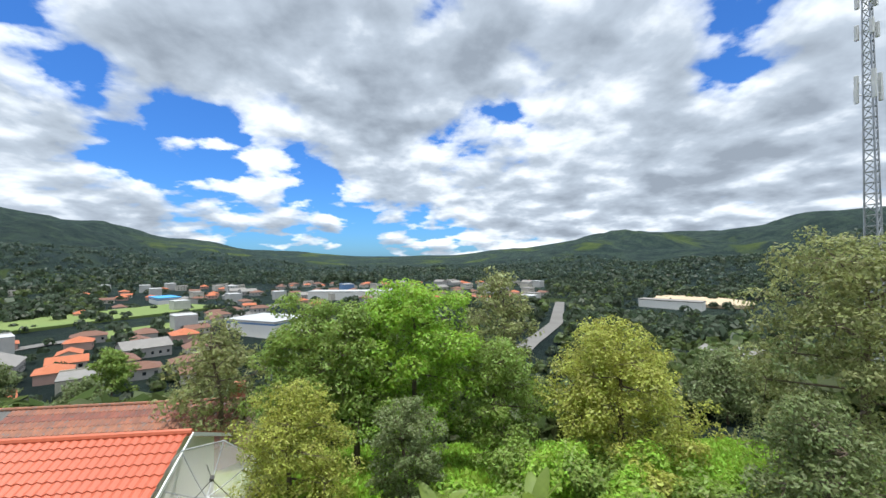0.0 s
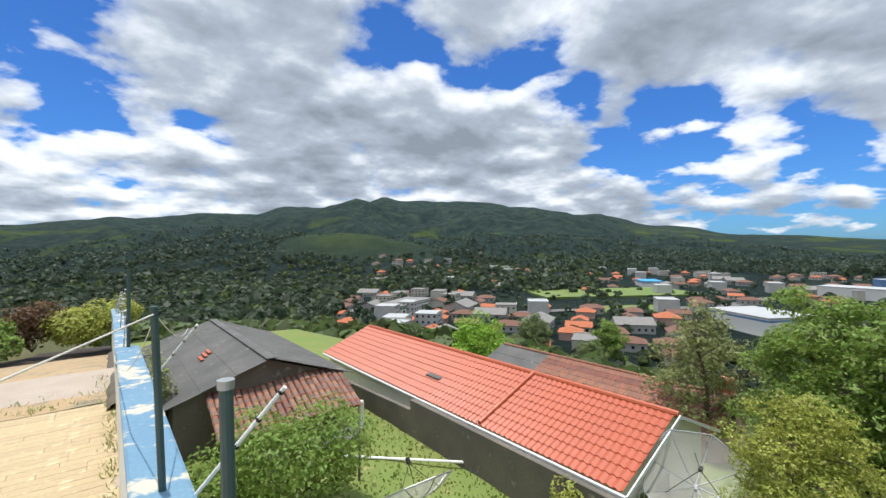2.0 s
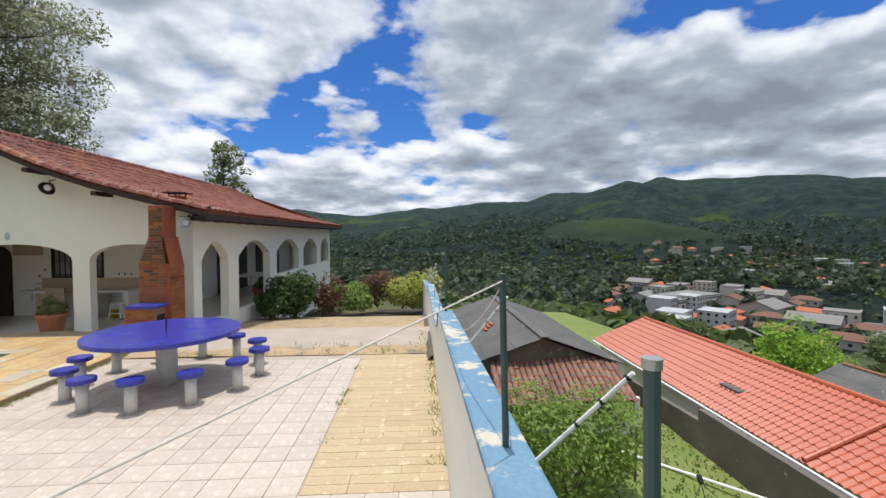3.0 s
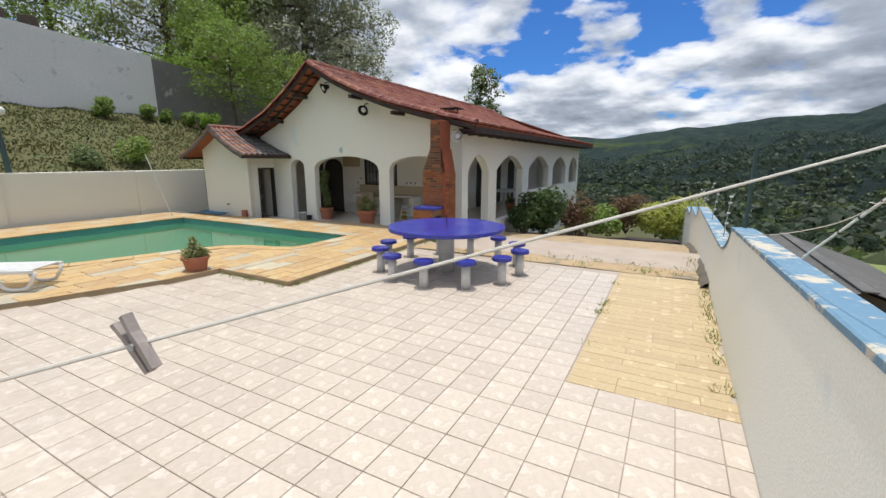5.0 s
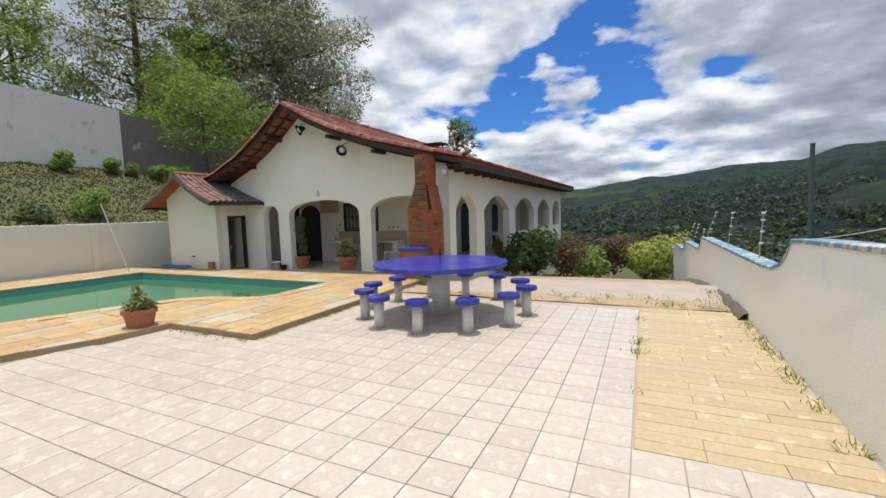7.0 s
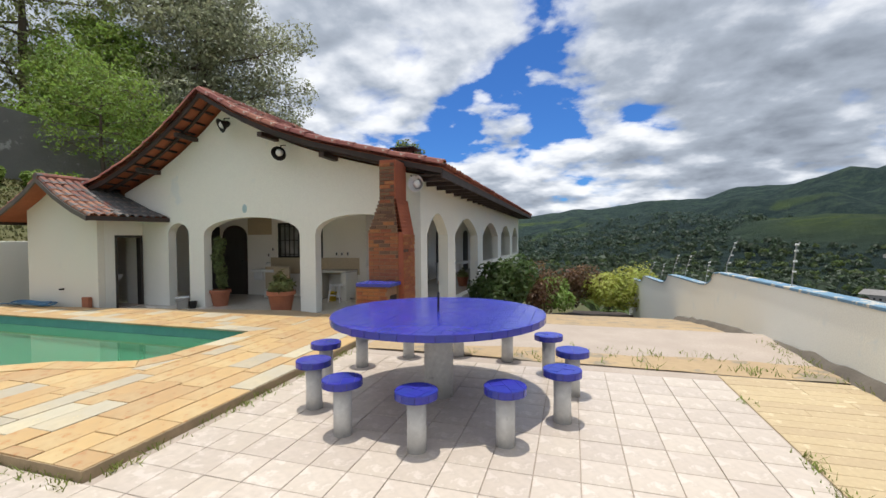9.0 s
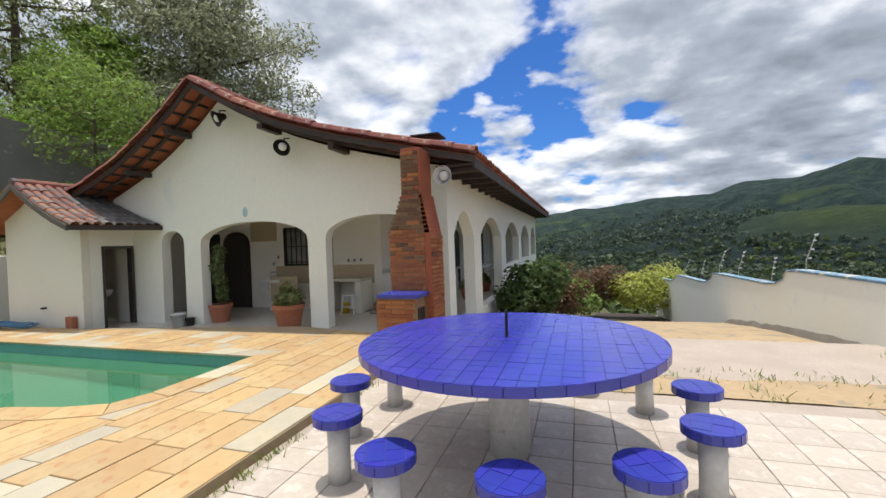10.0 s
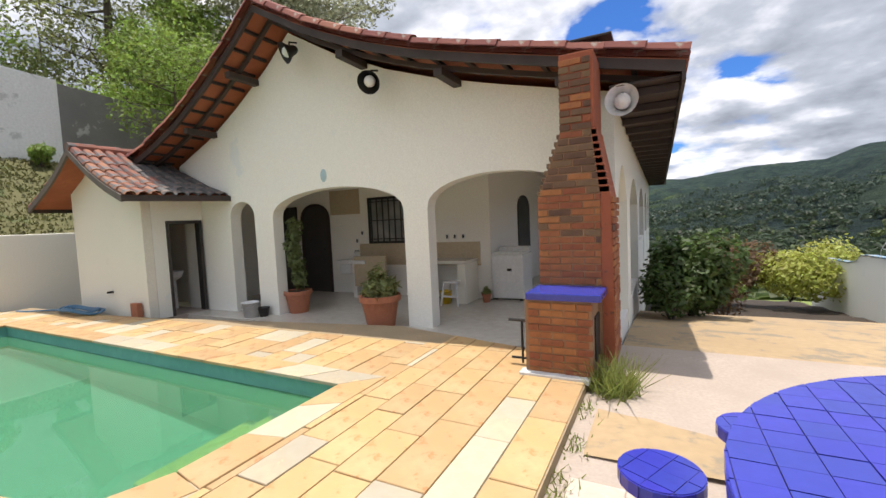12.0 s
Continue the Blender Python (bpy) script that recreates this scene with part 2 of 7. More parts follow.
M["plastic_yellow"] = material("yellow_plastic", (0.80, 0.55, 0.04), (0.72, 0.48, 0.03), 0.4, 20, 3, 0.03)
M["plastic_blue"] = material("blue_hose", (0.06, 0.19, 0.33), (0.05, 0.15, 0.27), 0.4, 20, 3, 0.03)
M["porcelain"] = material("glazed_porch_floor", (0.62, 0.58, 0.51), (0.56, 0.52, 0.46), 0.18, 10, 1.2, 0.02)
M["beige_tile"] = material("beige_wall_tile", (0.50, 0.40, 0.27), (0.46, 0.37, 0.25), 0.35, 20, 2, 0.04)
M["pool_wall"] = material("pool_lining", (0.15, 0.40, 0.36), (0.12, 0.34, 0.31), 0.5, 10, 1.5, 0.05)
M["algae"] = material("algae_step", (0.66, 0.60, 0.13), (0.56, 0.54, 0.16), 0.6, 10, 2, 0.1)
M["glass_dark"] = material("window_glass", (0.03, 0.035, 0.04), (0.02, 0.025, 0.03), 0.08, 5, 1, 0)
# brightness of the porch panes is put into their colour, so the bars show
M["glass_pale"] = material("pale_window_glass", (0.34, 0.34, 0.33), (0.10, 0.11, 0.115), 0.12, 3, 2.2, 0)
M["bark"] = material("bark", (0.16, 0.12, 0.09), (0.09, 0.07, 0.055), 0.95, 14, 2, 0.6)
M["grass"] = material("hill_grass", (0.085, 0.095, 0.028), (0.115, 0.10, 0.04), 0.95, 5, 0.35, 0.6, third=((0.065, 0.085, 0.024), 0.55))


def leaf_material(name, a, b):
    m = material(name, a, b, 0.55, 6, 0.8, 0.0, island=0.35)
    bsdf = m.node_tree.nodes["Principled BSDF"]
    nt = m.node_tree
    through_leaf, blend = nt.nodes.new("ShaderNodeBsdfTranslucent"), nt.nodes.new("ShaderNodeMixShader")
    blend.inputs[0].default_value = 0.5
    nt.links.new(bsdf.inputs["Base Color"].links[0].from_socket, through_leaf.inputs["Color"])
    nt.links.new(bsdf.outputs[0], blend.inputs[1]), nt.links.new(through_leaf.outputs[0], blend.inputs[2])
    nt.links.new(blend.outputs[0], nt.nodes["Material Output"].inputs["Surface"])
    return m


M["leaf"] = leaf_material("green_leaves", (0.27, 0.37, 0.075), (0.20, 0.30, 0.06))
M["leaf_bright"] = leaf_material("bright_leaves", (0.33, 0.50, 0.055), (0.25, 0.42, 0.05))
M["leaf_yellow"] = leaf_material("yellow_green_leaves", (0.46, 0.47, 0.095), (0.36, 0.40, 0.085))
M["leaf_dark"] = leaf_material("dark_leaves", (0.23, 0.28, 0.11), (0.17, 0.22, 0.09))
M["leaf_deep"] = leaf_material("glossy_dark_leaves", (0.09, 0.145, 0.035), (0.065, 0.11, 0.03))
M["leaf_grey"] = leaf_material("grey_green_leaves", (0.37, 0.38, 0.24), (0.27, 0.29, 0.17))
M["leaf_red"] = leaf_material("reddish_leaves", (0.20, 0.09, 0.05), (0.12, 0.10, 0.04))
M["leaf_olive"] = leaf_material("olive_leaves", (0.31, 0.33, 0.13), (0.24, 0.27, 0.105))


# ---- building helpers ----
def part(name, bm, mat, parent=None, label="", smooth=False):
    me = bpy.data.meshes.new(name)
    if smooth:
        for f in bm.faces:
            f.smooth = True
    bm.to_mesh(me)
    bm.free()
    for mm in (mat if isinstance(mat, (list, tuple)) else (mat,)):
        me.materials.append(mm)
    ob = new(name, me)
    if parent is not None:
        ob.parent = parent
    if label:
        ob["label"] = label
    return ob


def thing(name, at, label, category, group="", kind=""):
    ob = new(name)
    ob.location = at
    ob.empty_display_size = 0.1
    return tagged(ob, label, category, group, kind)


def structure(ob, label="", category=""):
    return tagged(ob, label, category, kind="structure")


def box(bm, x0, y0, z0, x1, y1, z1, bevel=0.0, m=None):
    r = bmesh.ops.create_cube(bm, size=1)
    vs = r["verts"]
    bmesh.ops.scale(bm, verts=vs, vec=(abs(x1 - x0), abs(y1 - y0), abs(z1 - z0)))
    bmesh.ops.translate(bm, verts=vs, vec=((x0 + x1) / 2, (y0 + y1) / 2, (z0 + z1) / 2))
    if bevel:
        es = list({e for v in vs for e in v.link_edges})
        r = bmesh.ops.bevel(bm, geom=es, offset=bevel, segments=2, affect="EDGES", profile=0.6)
        vs = list({v for f in r["faces"] for v in f.verts} | {v for v in vs if v.is_valid})
    if m is not None:
        bmesh.ops.transform(bm, matrix=m, verts=[v for v in vs if v.is_valid])
    return vs


def bx(*a, **k):
    bm = bmesh.new()
    box(bm, *a, **k)
    return bm


def rod(bm, p, q, r0, r1=None, seg=8, caps=True):
    """A round bar from p to q."""
    p, q = Vector(p), Vector(q)
    d = q - p
    r = bmesh.ops.create_cone(bm, cap_ends=caps, segments=seg, radius1=r0, radius2=r0 if r1 is None else r1, depth=d.length)
    bmesh.ops.transform(bm, verts=r["verts"], matrix=Matrix.Translation((p + q) / 2) @ d.to_track_quat("Z", "Y").to_matrix().to_4x4())
    return r["verts"]


def tube(bm, pts, r, seg=7):
    pts = [Vector(p) for p in pts]
    rings = []
    for i, p in enumerate(pts):
        d = (pts[min(i + 1, len(pts) - 1)] - pts[max(i - 1, 0)])
        q = d.to_track_quat("Z", "Y")
        rings.append([bm.verts.new(p + q @ Vector((r * math.cos(a), r * math.sin(a), 0))) for a in (2 * math.pi * k / seg for k in range(seg))])
    for a, b in zip(rings, rings[1:]):
        for k in range(seg):
            bm.faces.new((a[k], a[(k + 1) % seg], b[(k + 1) % seg], b[k]))
    bm.faces.new(rings[0][::-1]), bm.faces.new(rings[-1])


def lathe(bm, profile, seg=24, at=(0, 0, 0)):
    """Turns (radius, z) pairs round the z axis."""
    rings = []
    for r, z in profile:
        rings.append([bm.verts.new((at[0] + r * math.cos(a), at[1] + r * math.sin(a), at[2] + z))
                      for a in (2 * math.pi * i / seg for i in range(seg))])
    for a, b in zip(rings, rings[1:]):
        for i in range(seg):
            bm.faces.new((a[i], a[(i + 1) % seg], b[(i + 1) % seg], b[i]))
    bm.faces.new(rings[0][::-1])
    bm.faces.new(rings[-1])


def sheet(outline, depth, axis):
    """A flat outline given as pairs, made thick along the axis: 'x' takes (y, z), 'y' takes (x, z), 'z' takes (x, y). depth: from, to."""
    bm = bmesh.new()
    def put(u, v, w):
        return {"x": (w, u, v), "y": (u, w, v), "z": (u, v, w)}[axis]
    a = [bm.verts.new(put(u, v, depth[0])) for u, v in outline]
    b = [bm.verts.new(put(u, v, depth[1])) for u, v in outline]
    bm.faces.new(a), bm.faces.new(b[::-1])
    n = len(outline)
    for i in range(n):
        bm.faces.new((a[i], b[i], b[(i + 1) % n], a[(i + 1) % n]))
    bmesh.ops.recalc_face_normals(bm, faces=bm.faces[:])
    return bm


def arch(u0, u1, spring, crown, base, n=14):
    """The outline of an arched opening from its lower left corner over the crown to its lower right."""
    c, h = (u0 + u1) / 2, (u1 - u0) / 2
    out = [(u0, base)]
    for i in range(n + 1):
        a = math.pi * (1 - i / n)
        out.append((c + h * math.cos(a), spring + (crown - spring) * math.sin(a) ** 0.9))
    return out + [(u1, base)]


def pointed(u0, u1, spring, crown, base, n=10):
    """An arched opening whose sides run nearly straight to a blunt point."""
    c, h = (u0 + u1) / 2, (u1 - u0) / 2
    out = [(u0, base)]
    for i in range(n + 1):
        t = -1 + 2 * i / n
        out.append((c + h * t, spring + (crown - spring) * (1 - abs(t) ** 1.85)))
    return out + [(u1, base)]


def rand(lo, hi):
    return random.uniform(lo, hi)


# ---- ground and distance ----
VALLEY = -28.0
# the height of the far ridge as an angle from the terrace, by bearing (0 is along the parapet wall, negative towards the town)
RIDGE = ((-180, 3.5), (-150, 4.8), (-140, 4.4), (-130, 3.0), (-120, 3.2), (-108, 1.4), (-98, 0.5), (-88, 0.4), (-74, 1.3), (-66, 2.5),
         (-57, 4.3), (-50, 5.2), (-44, 6.3), (-31, 6.6), (-24, 5.6), (-18.4, 5.3), (-14, 4.6), (-10, 4.5), (-4, 3.8), (2, 3.4), (8, 2.6), (16, 3.4), (30, 4.0), (60, 5), (180, 3.5))


def table_at(rows, v):
    for (a, p), (b, q) in zip(rows, rows[1:]):
        if v <= b:
            s = (v - a) / (b - a)
            s = s * s * (3 - 2 * s)
            return p + (q - p) * s
    return rows[-1][1]


def ramp01(v, a, b):
    s = min(1, max(0, (v - a) / (b - a)))
    return s * s * (3 - 2 * s)


SLOPE_X = ((-400, 9), (-60, 6), (-35, -2.4), (1, -2.4), (6, -6.6), (18, -7.5), (34, -12.5), (90, VALLEY), (9000, VALLEY))


def line_at(rows, v):
    for (a, p), (b, q) in zip(rows, rows[1:]):
        if v <= b:
            return p + (q - p) * (v - a) / (b - a)
    return rows[-1][1]


def ground_z(x, y):
    z = line_at(SLOPE_X, x)
    s = ramp01(y, 23, 130)
    z = z + (VALLEY - z) * s
    s = ramp01(-y, 40, 260)
    z = z + (VALLEY - z) * s
    r, az = math.hypot(x, y), math.degrees(math.atan2(-x, y))
    if r > 420:
        top = math.tan(radians(table_at(RIDGE, az))) * 2600
        n = noise.fractal((x / 520, y / 520, 3.0), 0.9, 2.1, 5)
        n2 = noise.fractal((x / 170, y / 170, 7.0), 0.9, 2.1, 4)
        up = min(1, max(0, (r - 560) / 2040)) ** 1.35
        rg = 0.65 * (1 - 2.4 * abs(noise.noise((x / 430, y / 430, 9.0)))) + 0.35 * (1 - 2.4 * abs(noise.noise((x / 190, y / 190, 5.0)))) - 0.4
        foot = ramp01(r, 430, 800) * (1 - ramp01(r, 1700, 2600))
        strength = min(1.0, max(0.0, table_at(RIDGE, az) / 4.5))
        far = VALLEY + (top - VALLEY) * up + foot * strength * (14 + 42 * n) + ramp01(r, 500, 1500) * n2 * 22 * strength + rg * 58 * strength * ramp01(r, 650, 1300) * (1 - 0.85 * ramp01(r, 1500, 2350))
        if r > 2600:
            far = top - (r - 2600) * 0.12 + n2 * 22 * strength + rg * 8.7 * strength
        z = z + (far - z) * ramp01(r, 420, 620)
        k = math.hypot(x - 300, y - 560) / 150
        if k < 2.6:
            z += 34 * math.exp(-k * k)
    elif r > 60:
        z += noise.fractal((x / 60, y / 60, 1.0), 1.0, 2.0, 4) * 1.2 * ramp01(r, 60, 120)
    elif x < -13.5:
        z += noise.noise((x * 0.9, y * 0.9, 0)) * 0.12
    return z


def ground_material():
    m = bpy.data.materials.new("valley_ground")
    m.use_nodes = True
    nt, ln = m.node_tree.nodes, m.node_tree.links
    bsdf = nt["Principled BSDF"]
    co = nt.new("ShaderNodeTexCoord").outputs["Object"]
    def n(scale, detail=6, rough=0.55):
        t = nt.new("ShaderNodeTexNoise")
        t.inputs["Scale"].default_value, t.inputs["Detail"].default_value, t.inputs["Roughness"].default_value = scale, detail, rough
        ln.new(co, t.inputs["Vector"])
        return t.outputs["Fac"]
    def ramp(fac, stops):
        r = nt.new("ShaderNodeValToRGB")
        while len(r.color_ramp.elements) < len(stops):
            r.color_ramp.elements.new(0.5)
        for e, (p, c) in zip(r.color_ramp.elements, stops):
            e.position, e.color = p, (*c, 1)
        ln.new(fac, r.inputs[0])
        return r.outputs[0]
    # forest tones darkened and blued to carry distance haze and cloud shade
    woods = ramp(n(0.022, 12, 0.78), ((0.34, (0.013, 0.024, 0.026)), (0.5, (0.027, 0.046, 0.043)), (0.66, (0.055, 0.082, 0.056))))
    open_land = ramp(n(0.03, 8, 0.6), ((0.35, (0.045, 0.072, 0.026)), (0.6, (0.075, 0.105, 0.036)), (0.75, (0.11, 0.125, 0.055))))
    pick = ramp(n(0.0042, 6, 0.6), ((0.56, (0, 0, 0)), (0.62, (1, 1, 1))))
    height = nt.new("ShaderNodeSeparateXYZ")
    ln.new(co, height.inputs[0])
    pasture = nt.new("ShaderNodeMapRange")
    for key, v in (("From Min", 45.0), ("From Max", 120.0), ("To Min", 1.0), ("To Max", 0.0)):
        pasture.inputs[key].default_value = v
    ln.new(height.outputs["Z"], pasture.inputs["Value"])
    knoll = nt.new("ShaderNodeVectorMath")
    knoll.operation = "DISTANCE"
    knoll.inputs[1].default_value = (300, 560, 10)
    ln.new(co, knoll.inputs[0])
    mown = nt.new("ShaderNodeMapRange")
    for key, v in (("From Min", 60.0), ("From Max", 150.0), ("To Min", 0.5), ("To Max", 0.0)):
        mown.inputs[key].default_value = v
    ln.new(knoll.outputs["Value"], mown.inputs["Value"])
    low = nt.new("ShaderNodeMath")
    low.operation = "MULTIPLY"
    grazed = nt.new("ShaderNodeMath")
    grazed.operation, grazed.use_clamp = "ADD", True
    ln.new(pick, grazed.inputs[0]), ln.new(mown.outputs[0], grazed.inputs[1])
    pick = grazed.outputs[0]
    ln.new(pick, low.inputs[0]), ln.new(pasture.outputs[0], low.inputs[1])
    pick = low.outputs[0]
    mx = nt.new("ShaderNodeMix")
    mx.data_type = "RGBA"
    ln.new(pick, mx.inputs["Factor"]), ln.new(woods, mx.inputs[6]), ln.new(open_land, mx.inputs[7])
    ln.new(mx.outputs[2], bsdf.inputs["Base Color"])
    bsdf.inputs["Roughness"].default_value = 1.0
    bsdf.inputs["Specular IOR Level"].default_value = 0.1
    bp = nt.new("ShaderNodeBump")
    bp.inputs["Strength"].default_value, bp.inputs["Distance"].default_value = 1.0, 16.0
    ln.new(n(0.05, 10, 0.75), bp.inputs["Height"])
    ln.new(bp.outputs[0], bsdf.inputs["Normal"])
    return m


M["land"] = ground_material()


def build_ground():
    radii = [0.0, 3.0]
    while radii[-1] < 4100:
        radii.append(radii[-1] * (1.03 if 500 < radii[-1] < 2700 else 1.065))
    na = 440
    vs, fs = [(0, 0, ground_z(0, 0))], []
    for r in radii[1:]:
        for k in range(na):
            a = 2 * math.pi * k / na
            x, y = -r * math.sin(a), r * math.cos(a)
            vs.append((x, y, ground_z(x, y)))
    for k in range(na):
        fs.append((0, 1 + k, 1 + (k + 1) % na))
    for j in range(len(radii) - 2):
        o = 1 + j * na
        for k in range(na):
            k2 = (k + 1) % na
            fs.append((o + k, o + na + k, o + na + k2, o + k2))
    me = bpy.data.meshes.new("ground")
    me.from_pydata(vs, [], fs)
    me.polygons.foreach_set("use_smooth", [True] * len(me.polygons))
    me.materials.append(M["land"]), me.materials.append(M["grass"])
    for p in me.polygons:
        c = p.center
        if math.hypot(c.x, c.y) < 70 and c.x < 14:
            p.material_index = 1
    return structure(new("ground", me), "wooded green valley and mountains round the town", "ground")


build_ground()

# ---- terrace ----
bm = sheet(((-13.3, -16), (4.25, -16), (4.25, -2.2), (-3.9, -2.2), (-4.0, -3.0), (-4.4, -4.2), (-4.95, -5.6), (-6.6, -8.4), (-13.3, -8.4)), (-0.6, -0.006), "z")
structure(part("floor", bm, M["grout"]), "terrace slab under pale ceramic floor tiles", "floor")
bm = sheet(((-1.75, -2.195), (4.25, -2.195), (4.25, 3.9), (-1.62, 3.9), (-1.75, 3.0)), (-0.6, -0.006), "z")
structure(part("floor_by_table", bm, M["grout"]), "terrace slab round the blue table", "floor")


def slab_z(y):
    d = max(0, y - 1.7)
    return 0.012 - 0.05 * d - 0.007 * d * d


def slope_slab():
    """The worn slab that crests and falls away beside the house."""
    bm = bmesh.new()
    nx, ny = 48, 70
    grid = []
    for j in range(ny + 1):
        y = 1.4 + 8.3 * j / ny
        row = []
        for i in range(nx + 1):
            x = -1.62 + 5.85 * i / nx
            z = slab_z(y) + noise.noise((x * 1.1, y * 1.1, 2)) * 0.018 + noise.noise((x * 5, y * 5, 6)) * 0.004
            row.append(bm.verts.new((x, y, z)))
        grid.append(row)
    for j in range(ny):
        for i in range(nx):
            bm.faces.new((grid[j][i], grid[j][i + 1], grid[j + 1][i + 1], grid[j + 1][i]))
    low = [bm.verts.new((v.co.x, v.co.y, v.co.z - 0.5)) for v in grid[-1]]
    for i in range(nx):
        bm.faces.new((grid[-1][i], grid[-1][i + 1], low[i + 1], low[i]))
    return part("pavement", bm, M["dirt_slab"], smooth=False)


def dirt_bank():
    """A low dark bank of uneven width along the foot of the parapet."""
    bm = bmesh.new()
    prev = None
    for j in range(90):
        y = 0.9 + 8.7 * j / 89
        w = 0.13 + 0.06 * noise.noise((y * 1.7, 0, 3)) + 0.03 * noise.noise((y * 6, 0, 1))
        h = 0.10 + 0.05 * noise.noise((y * 2.3, 4, 0))
        z = slab_z(y)
        cur = [bm.verts.new(p) for p in ((4.236, y, z + h), (4.236 - w * 0.45, y, z + h * 0.7), (4.236 - w, y, z - 0.02))]
        if prev:
            for k in range(2):
                bm.faces.new((prev[k], cur[k], cur[k + 1], prev[k + 1]))
        prev = cur
    return part("dirt_bank", bm, material("dark_brown", (0.16, 0.135, 0.105), (0.10, 0.085, 0.07), 0.95, 30, 2, 0.6), smooth=True)


structure(dirt_bank(), "low dark bank along the parapet foot", "earth")
structure(slope_slab(), "worn yellow concrete slab sloping down past the house", "pavement")

POOL = [(-3.72, 1.62), (-3.72, 0.15), (-3.85, -0.2), (-4.25, -0.38), (-4.8, -0.5), (-5.3, -0.85), (-5.7, -1.55), (-5.95, -2.4), (-6.3, -3.3),
        (-6.9, -4.2), (-7.8, -5.0), (-9.2, -5.3), (-10.5, -5.0), (-11.0, -4.0), (-11.0, 1.62)]
DECK_TOP = 0.085
DECK = [(-1.75, -2.17), (-1.75, 3.0), (-4.4, 3.62), (-9.4, 2.75), (-12.95, 2.6), (-12.95, -8.6), (-6.4, -8.6), (-4.6, -5.6), (-4.05, -4.2), (-3.6, -3.0), (-3.5, -2.17)]


def inside(p, poly):
    hit, n = False, len(poly)
    for i in range(n):
        (x0, y0), (x1, y1) = poly[i], poly[(i + 1) % n]
        if (y0 > p[1]) != (y1 > p[1]) and p[0] < x0 + (p[1] - y0) * (x1 - x0) / (y1 - y0):
            hit = not hit
    return hit


def filled(bm, loops, z):
    """A flat face at height z inside the first loop and outside the others."""
    edges, rings = [], []
    for loop in loops:
        vs = [bm.verts.new((x, y, z)) for x, y in loop]
        edges += [bm.edges.new((a, b)) for a, b in zip(vs, vs[1:] + vs[:1])]
        rings.append(vs)
    r = bmesh.ops.triangle_fill(bm, use_beauty=True, use_dissolve=False, edges=edges)
    for f in r["geom"]:
        if isinstance(f, bmesh.types.BMFace) and f.normal.z < 0:
            f.normal_flip()
    return rings


from mathutils.geometry import tessellate_polygon


def deck_slab():
    bm = bmesh.new()
    rings = [[Vector((x, y, DECK_TOP - 0.012)) for x, y in loop] for loop in (DECK, POOL)]
    vs = [bm.verts.new(p) for p in rings[0] + rings[1]]
    for tri in tessellate_polygon(rings):
        f = bm.faces.new([vs[i] for i in tri])
        f.normal_update()
        if f.normal.z < 0:
            f.normal_flip()
    top = vs[:len(DECK)]
    low = [bm.verts.new((v.co.x, v.co.y, -0.6)) for v in top]
    n = len(top)
    for i in range(n):
        k = (i + 1) % n
        bm.faces.new((top[i], low[i], low[k], top[k]))
    return bm


structure(part("pool_deck", deck_slab(), M["joint"]), "raised deck of yellow stone slabs round the pool", "pool deck")

# pool: basin and water
pool = structure(thing("pool", (0, 0, 0), "swimming pool with murky green water and curved edge", "pool"))
bm = bmesh.new()
low = filled(bm, (POOL,), -1.5)[0]
top = [bm.verts.new((x, y, 0.07)) for x, y in POOL]
for i in range(len(POOL)):
    j = (i + 1) % len(POOL)
    bm.faces.new((top[i], top[j], low[j], low[i]))
part("basin", bm, M["pool_wall"], pool)
for i in range(4):
    part("step", bx(-3.735 - 0.32 * (i + 1), 0.2 + 0.1 * i, -1.45, -3.735 - 0.32 * i, 1.6, -0.24 - 0.26 * i, 0.02), M["algae"], pool, "algae-stained step")
water = bpy.data.materials.new("green_water")
water.use_nodes = True
wb = water.node_tree.nodes["Principled BSDF"]
wb.inputs["Base Color"].default_value = (0.10, 0.30, 0.16, 1)
wb.inputs["Roughness"].default_value, wb.inputs["IOR"].default_value, wb.inputs["Transmission Weight"].default_value = 0.03, 1.33, 0.55
wnz = water.node_tree.nodes.new("ShaderNodeTexNoise")
wnz.inputs["Scale"].default_value = 1.6
wbp = water.node_tree.nodes.new("ShaderNodeBump")
wbp.inputs["Strength"].default_value, wbp.inputs["Distance"].default_value = 0.12, 0.02
water.node_tree.links.new(wnz.outputs["Fac"], wbp.inputs["Height"])
water.node_tree.links.new(wbp.outputs[0], wb.inputs["Normal"])
bm = bmesh.new()
filled(bm, (POOL,), -0.10)
ob = part("water", bm, water, pool, "still murky green water")
ob.visible_shadow = False

# ---- parapet wall ----
PAR = [(-16, -6.0), (-16, 1.46)]
PAR += [(-5.5, 1.40), (-1.15, 1.26), (-0.85, 1.24)]
PAR += [(-0.72, 1.10), (-0.5, 0.97), (-0.15, 0.88), (0.3, 0.86), (3.5, 0.84), (6.1, 0.82), (6.4, 0.78), (6.55, 0.62), (6.9, 0.50), (7.4, 0.46), (10.6, 0.40), (11.0, 0.36),
        (11.2, 0.2), (11.7, 0.06), (12.3, 0.02), (15.4, -0.06), (15.9, -0.10), (16.2, -0.3), (16.9, -0.42), (20.5, -0.55), (20.5, -6.0)]
parapet = structure(thing("wall_parapet", (0, 0, 0), "stepped white parapet wall with a peeling blue top", "wall"))
part("wall_body", sheet(PAR, (4.235, 4.42), "x"), M["plaster"], parapet)
cap_line = [p for p in PAR if p[1] > -5]
cap = bmesh.new()
rows = []
